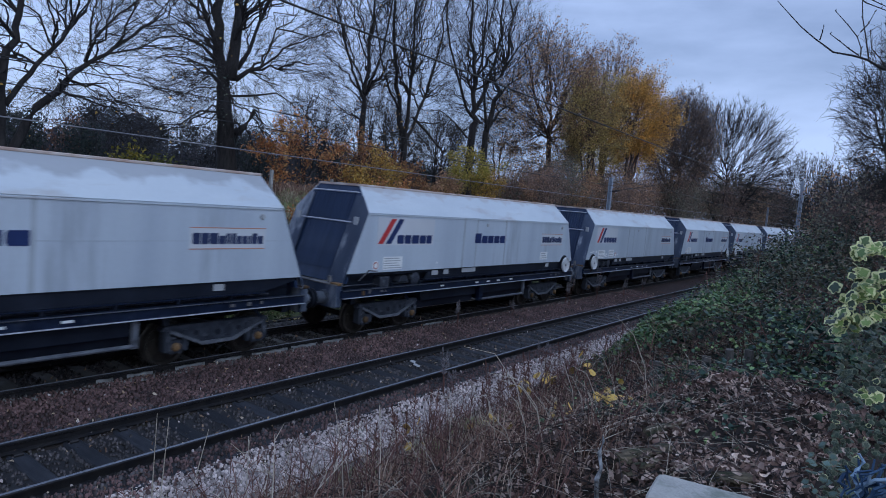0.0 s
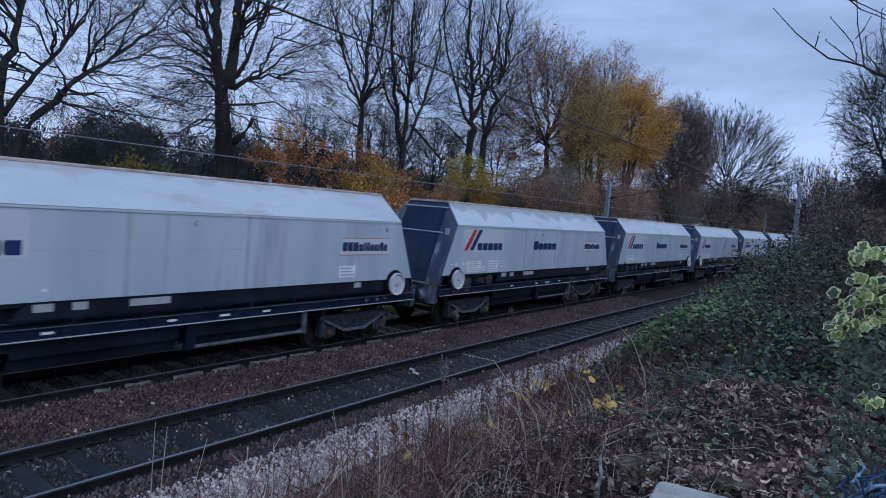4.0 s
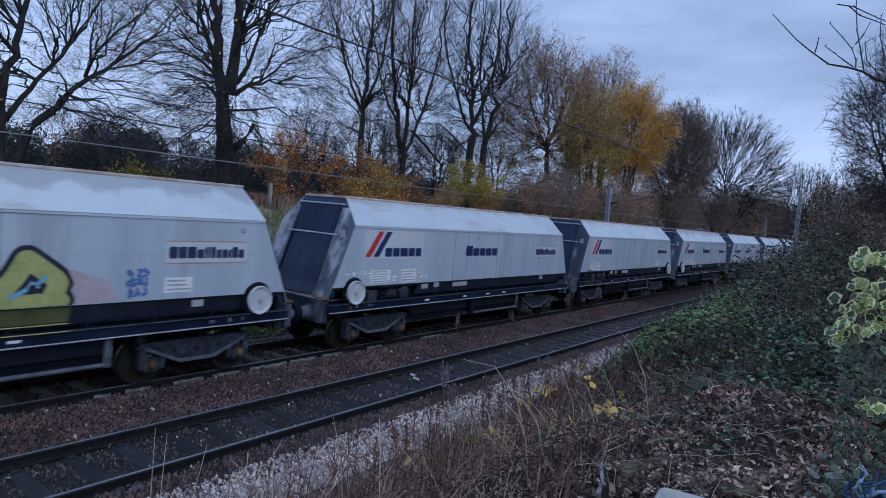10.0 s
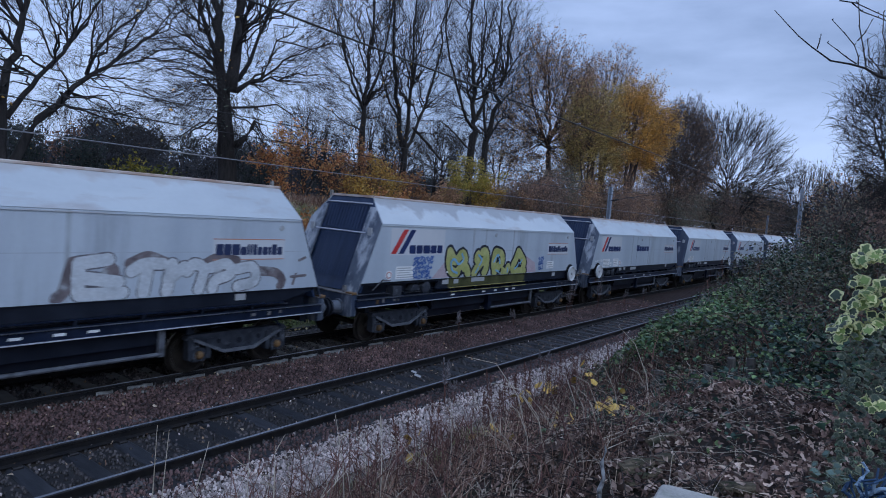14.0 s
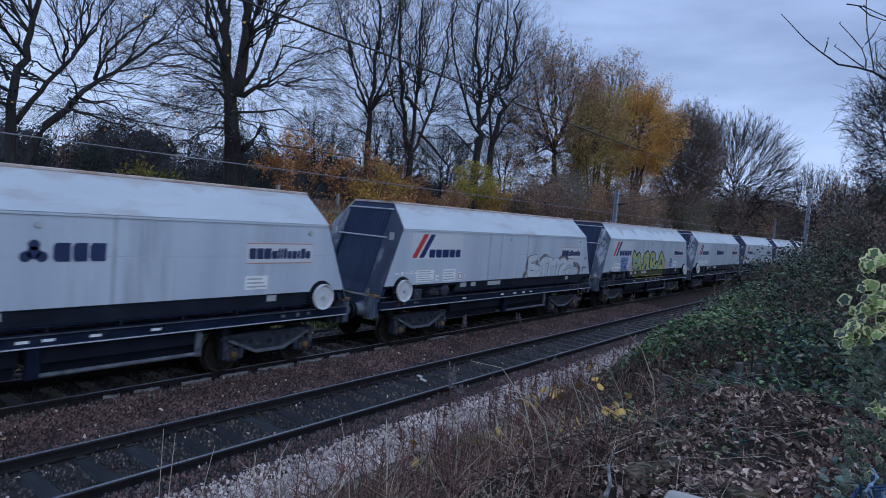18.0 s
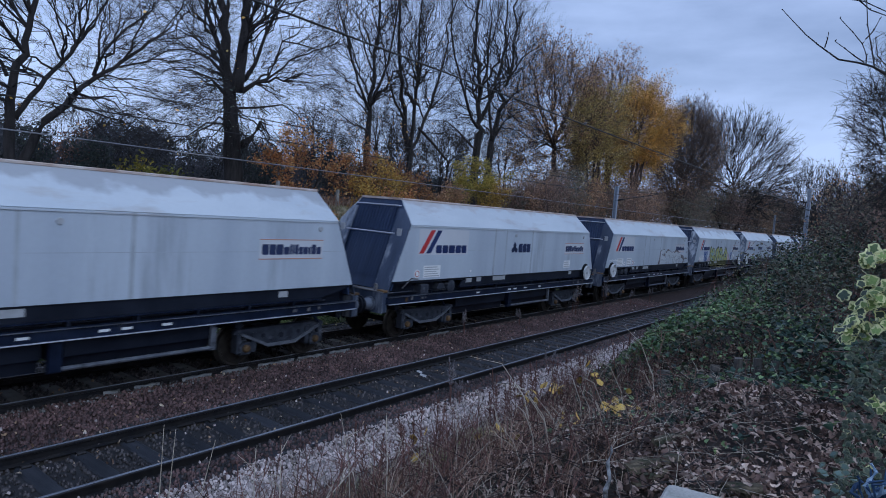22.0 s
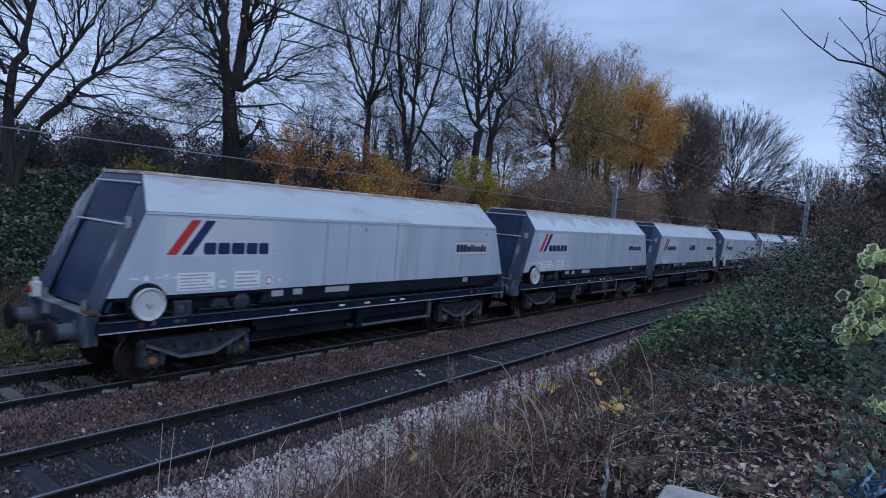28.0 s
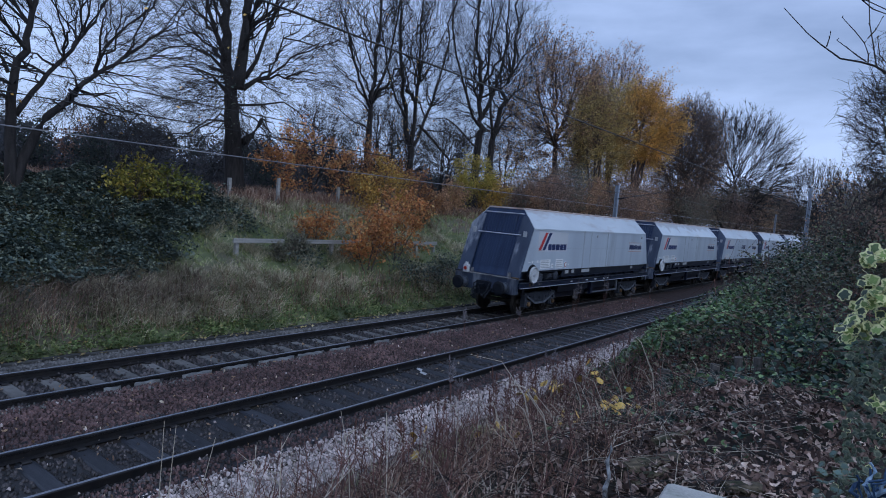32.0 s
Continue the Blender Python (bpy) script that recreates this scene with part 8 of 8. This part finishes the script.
def variegated_ivy():
    """Ivy over a post beside the camera; sky-lit leaves get brighter colours, shaded ones darker."""
    root = tagged(new("variegated_ivy"), "cream-edged variegated ivy climbing a hidden post", "ivy")
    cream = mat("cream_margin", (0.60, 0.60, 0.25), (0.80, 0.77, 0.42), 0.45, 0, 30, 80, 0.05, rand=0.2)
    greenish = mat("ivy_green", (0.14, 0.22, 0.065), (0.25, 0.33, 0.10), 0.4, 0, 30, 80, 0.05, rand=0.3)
    dusk = mat("ivy_dark_and_shaded_green", (0.03, 0.048, 0.034), (0.055, 0.08, 0.05), 0.4, 0, 30, 80, 0.05, rand=0.3)
    dim = mat("ivy_dull_and_shaded_margin", (0.08, 0.095, 0.065), (0.17, 0.185, 0.12), 0.5, 0, 30, 80, 0.05, rand=0.3)
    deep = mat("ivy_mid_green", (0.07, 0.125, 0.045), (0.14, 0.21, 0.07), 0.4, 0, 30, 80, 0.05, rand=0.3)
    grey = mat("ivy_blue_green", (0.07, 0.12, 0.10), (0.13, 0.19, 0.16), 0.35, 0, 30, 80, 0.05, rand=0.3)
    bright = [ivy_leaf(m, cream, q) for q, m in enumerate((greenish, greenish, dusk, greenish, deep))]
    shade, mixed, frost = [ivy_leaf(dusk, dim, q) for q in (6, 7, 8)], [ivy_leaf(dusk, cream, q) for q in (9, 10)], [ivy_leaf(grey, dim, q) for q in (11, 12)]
    r = random.Random(23)
    part("post", Geo().lathe([(1.7, 0.06), (3.4, 0.055), (3.62, 0.05)], (2.5, -0.22, 0), "z", 10).mesh("post", BARK), root)

    def put(pairs, x, y, z, s, rx, rz):
        pair = r.choice(pairs)
        m = pose(x, y, z, rx, r.gauss(0, 22), rz) @ Matrix.Scale(s, 4)
        o = part("leaf", pair[0], root, m=m)
        part("leaf_middle", pair[1], o)

    # loose clusters of sky-lit leaves, dull ones below; light and shade are coloured in
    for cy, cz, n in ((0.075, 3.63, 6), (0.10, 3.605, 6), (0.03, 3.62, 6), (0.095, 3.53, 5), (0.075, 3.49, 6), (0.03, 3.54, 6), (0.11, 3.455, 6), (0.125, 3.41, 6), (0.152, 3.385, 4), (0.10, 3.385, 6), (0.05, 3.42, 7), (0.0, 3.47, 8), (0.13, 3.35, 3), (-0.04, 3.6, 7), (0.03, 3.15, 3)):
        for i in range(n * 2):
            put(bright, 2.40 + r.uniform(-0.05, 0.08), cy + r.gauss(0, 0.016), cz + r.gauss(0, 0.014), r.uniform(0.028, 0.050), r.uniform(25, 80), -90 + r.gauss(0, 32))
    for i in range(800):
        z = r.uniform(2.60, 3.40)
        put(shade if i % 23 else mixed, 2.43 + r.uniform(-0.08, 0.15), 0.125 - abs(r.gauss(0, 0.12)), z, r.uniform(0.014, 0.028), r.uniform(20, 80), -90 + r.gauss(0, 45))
    for i in range(70):
        put(frost, 2.10 + r.gauss(0, 0.06), 0.10 + r.gauss(0, 0.045) - (0.06 if i % 2 else 0), 2.99 + r.gauss(0, 0.025) - (0.06 if i % 2 else 0), r.uniform(0.02, 0.034), r.uniform(5, 60), r.uniform(0, 360))
    for i in range(7):
        y = -0.2 + r.gauss(0, 0.12)
        part("vine", Geo().tube([(2.5, y, 2.2), (2.46, y + r.gauss(0, 0.05), 2.8), (2.44, y + r.gauss(0, 0.08), 3.5)], [0.008, 0.006, 0.004], 5).mesh("vine", BARKB), root)


variegated_ivy()


def foreground_clutter():
    stone = mat("pale_lichened_stone", (0.38, 0.365, 0.335), (0.50, 0.48, 0.44), 0.9, 0, 6, 70, 0.35, c3=(0.24, 0.26, 0.22), spots=0.58)
    bm = bmesh.new()
    bmesh.ops.create_cube(bm, size=1.0)
    bmesh.ops.scale(bm, vec=(0.33, 0.42, 0.95), verts=bm.verts)
    bmesh.ops.bevel(bm, geom=bm.edges[:], offset=0.035, segments=3, affect="EDGES", profile=0.6)
    for v in bm.verts:
        v.co += Vector((0.012 * math.sin(v.co.y * 19), 0.012 * math.sin(v.co.z * 13), 0.012 * math.sin(v.co.x * 15 + v.co.y * 9)))
    me = bpy.data.meshes.new("stone_post")
    bm.to_mesh(me)
    bm.free()
    me.materials.append(stone)
    o = tagged(new("stone_post", me), "squat pale lichened stone post with a worn top", "stone post")
    o.matrix_world = pose(2.72, 0.565, 2.045, 2, 2, 8)
    old = mat("rotten_timber", (0.045, 0.037, 0.025), (0.16, 0.125, 0.085), 0.9, 0, 5, 50, 1.0, stretch=(1.0, 7, 7), c3=(0.03, 0.034, 0.018), spots=0.55)
    rs = random.Random(44)
    for x, y, turn, tilt, l, thick in ((4.68, 1.40, -19, 1, 0.62, 0.062), (4.5, 1.33, -14, -3, 0.5, 0.035), (4.9, 0.80, -40, 3, 0.3, 0.06), (5.6, 1.5, -10, 3, 0.7, 0.045)):
        log = Geo().tube([(l * (e / 9 - 0.5), 0.012 * math.sin(e + x), 0.008 * math.cos(1.7 * e)) for e in range(10)], [thick * rs.uniform(0.82, 1.0) for e in range(10)], 14)
        log.v = [(vx, vy * (1 + 0.16 * math.sin(5 * math.atan2(vz, vy) + 9 * vx)), vz * (0.85 + 0.12 * math.sin(3 * math.atan2(vz, vy) + 5 * vx))) for vx, vy, vz in log.v]
        p = new("rotten_log", log.mesh("rotten_log", old))
        tagged(p, "rotten grey-brown log lying among dead leaves", "log", "rotten logs")
        p.matrix_world = pose(x, y, gz(x, y) + thick * 0.8, 6, tilt, turn)
    stump = mat("grey_sawn_stump", (0.075, 0.068, 0.062), (0.14, 0.128, 0.115), 0.9, 0, 4, 40, 0.4, stretch=(4, 4, 0.6))
    for x, y, h, lean, thick in ((9.3, 2.72, 0.40, 0.02, 0.075), (8.8, 1.92, 0.46, 0.05, 0.05), (9.0, 1.66, 0.52, -0.08, 0.042), (9.1, 1.46, 0.44, 0.02, 0.046), (9.0, 1.24, 0.36, 0.04, 0.04), (9.5, 2.25, 0.30, -0.03, 0.045)):
        o = new("cut_stump", Geo().tube([(0, 0, -0.12), (lean * 0.5, 0, h * 0.5), (lean, 0.02, h)], [thick * 1.5, thick * 1.3, thick * 1.2], 9).mesh("cut_stump", stump, False))
        o.location = (x, y, gz(x, y))
        tagged(o, "grey cut stump standing among dead leaves", "stump", "cut stumps in the brambles")
    for x, y, l, a in ((8.9, 2.2, 1.2, 35), (9.1, 1.9, 1.0, 60), (8.6, 2.3, 0.9, 10), (9.2, 1.6, 0.9, 80)):
        o = new("cut_branch", Geo().tube([(-l / 2, 0, 0), (-l / 6, 0.04, 0.05), (l / 5, -0.03, 0.03), (l / 2, 0.02, 0.14)], [0.022, 0.019, 0.015, 0.008], 6).mesh("cut_branch", stump))
        o.matrix_world = pose(x, y, gz(x, y) + 0.12 + rs.uniform(-0.06, 0.06), 0, 0, a - 60)
        tagged(o, "thin grey cut branch lying beside the stumps", "branch", "cut branches on the brambles")
    g = Geo().tube([(3.55, 1.32, gz(3.55, 1.32) - 0.05), (3.60, 1.315, 1.90), (3.645, 1.345, 2.03), (3.66, 1.33, 2.10), (3.69, 1.365, 2.18), (3.72, 1.355, 2.25), (3.735, 1.37, 2.27)], [0.017, 0.015, 0.016, 0.011, 0.013, 0.009, 0.004], 7)
    silver = mat("silvered_stick", (0.10, 0.105, 0.11), (0.36, 0.37, 0.38), 0.8, 0, 14, 60, 0.6, c3=(0.05, 0.045, 0.04), spots=0.55)
    tagged(new("broken_stick", g.mesh("broken_stick", silver)), "grey broken stick standing in the undergrowth", "stick")
    blue = mat("blue_plastic", (0.03, 0.07, 0.14), (0.05, 0.11, 0.19), 0.4, 0, 6, 50, 0.05)
    pale = mat("pale_blue_plastic", (0.25, 0.36, 0.48), (0.33, 0.44, 0.55), 0.4, 0, 6, 50, 0.05)
    root = tagged(new("plastic_netting"), "tangled blue plastic netting in the hedge", "netting")
    rs = random.Random(6)
    for k in range(40):
        y, z = rs.uniform(-0.06, 0.045), rs.uniform(2.96, 3.08)
        pts = [Vector((1.80 + rs.uniform(0, 0.05), y, z))]
        for j in range(4):
            pts.append(pts[-1] + Vector((rs.uniform(-0.01, 0.015), rs.gauss(-0.008, 0.012), rs.uniform(0.008, 0.026))))
        w = rs.uniform(0.0025, 0.006)
        part("strand", Geo().tube(pts, [w, w, w * 1.2, w, w * 0.7], 5).mesh("strand", blue if k % 4 else pale), root)
    part("stake", Geo().tube([(1.88, -0.06, 1.8), (1.87, -0.05, 3.08)], [0.014, 0.012], 7).mesh("stake", BARK), root)
    scrap = mat("weathered_paper", (0.30, 0.30, 0.31), (0.46, 0.46, 0.47), 0.8, 0, 6, 40, 0.1)
    gg = Geo()
    rr = random.Random(2)
    for i in range(5):
        a = (11.36 - 0.05 * i + 0.03 * (i % 2), 9.0 - 0.09 * i, -0.22 + 0.03 * rr.random())
        gg.quad((a[0] - 0.03, a[1], a[2]), (a[0] + 0.035, a[1] + 0.02, a[2] + 0.03), (a[0] + 0.03, a[1] - 0.07, a[2] + 0.03), (a[0] - 0.03, a[1] - 0.08, a[2]))
    tagged(new("litter_scrap", gg.mesh("litter_scrap", scrap)), "crumpled pale wrapper between the rails", "litter")


foreground_clutter()


# ---- the train runs ----
def motions():
    turn = 4.0 / FPS
    count = int(round(32.0 / turn))
    start = run_at(0.0)
    for k, ob in enumerate(TRAIN):
        walk(ob, [(t, pose(run_at(t) + CENTRE + PITCH * k, FAR_MID, 0.0)) for t in range(0, 33)])
    for w, wx in WHEELS:
        walk(w, [(i * turn, Matrix.Translation((wx, 0, WHEEL_R)) @ Matrix.Rotation((run_at(i * turn) - start) / WHEEL_R, 4, "Y")) for i in range(count + 1)])


motions()
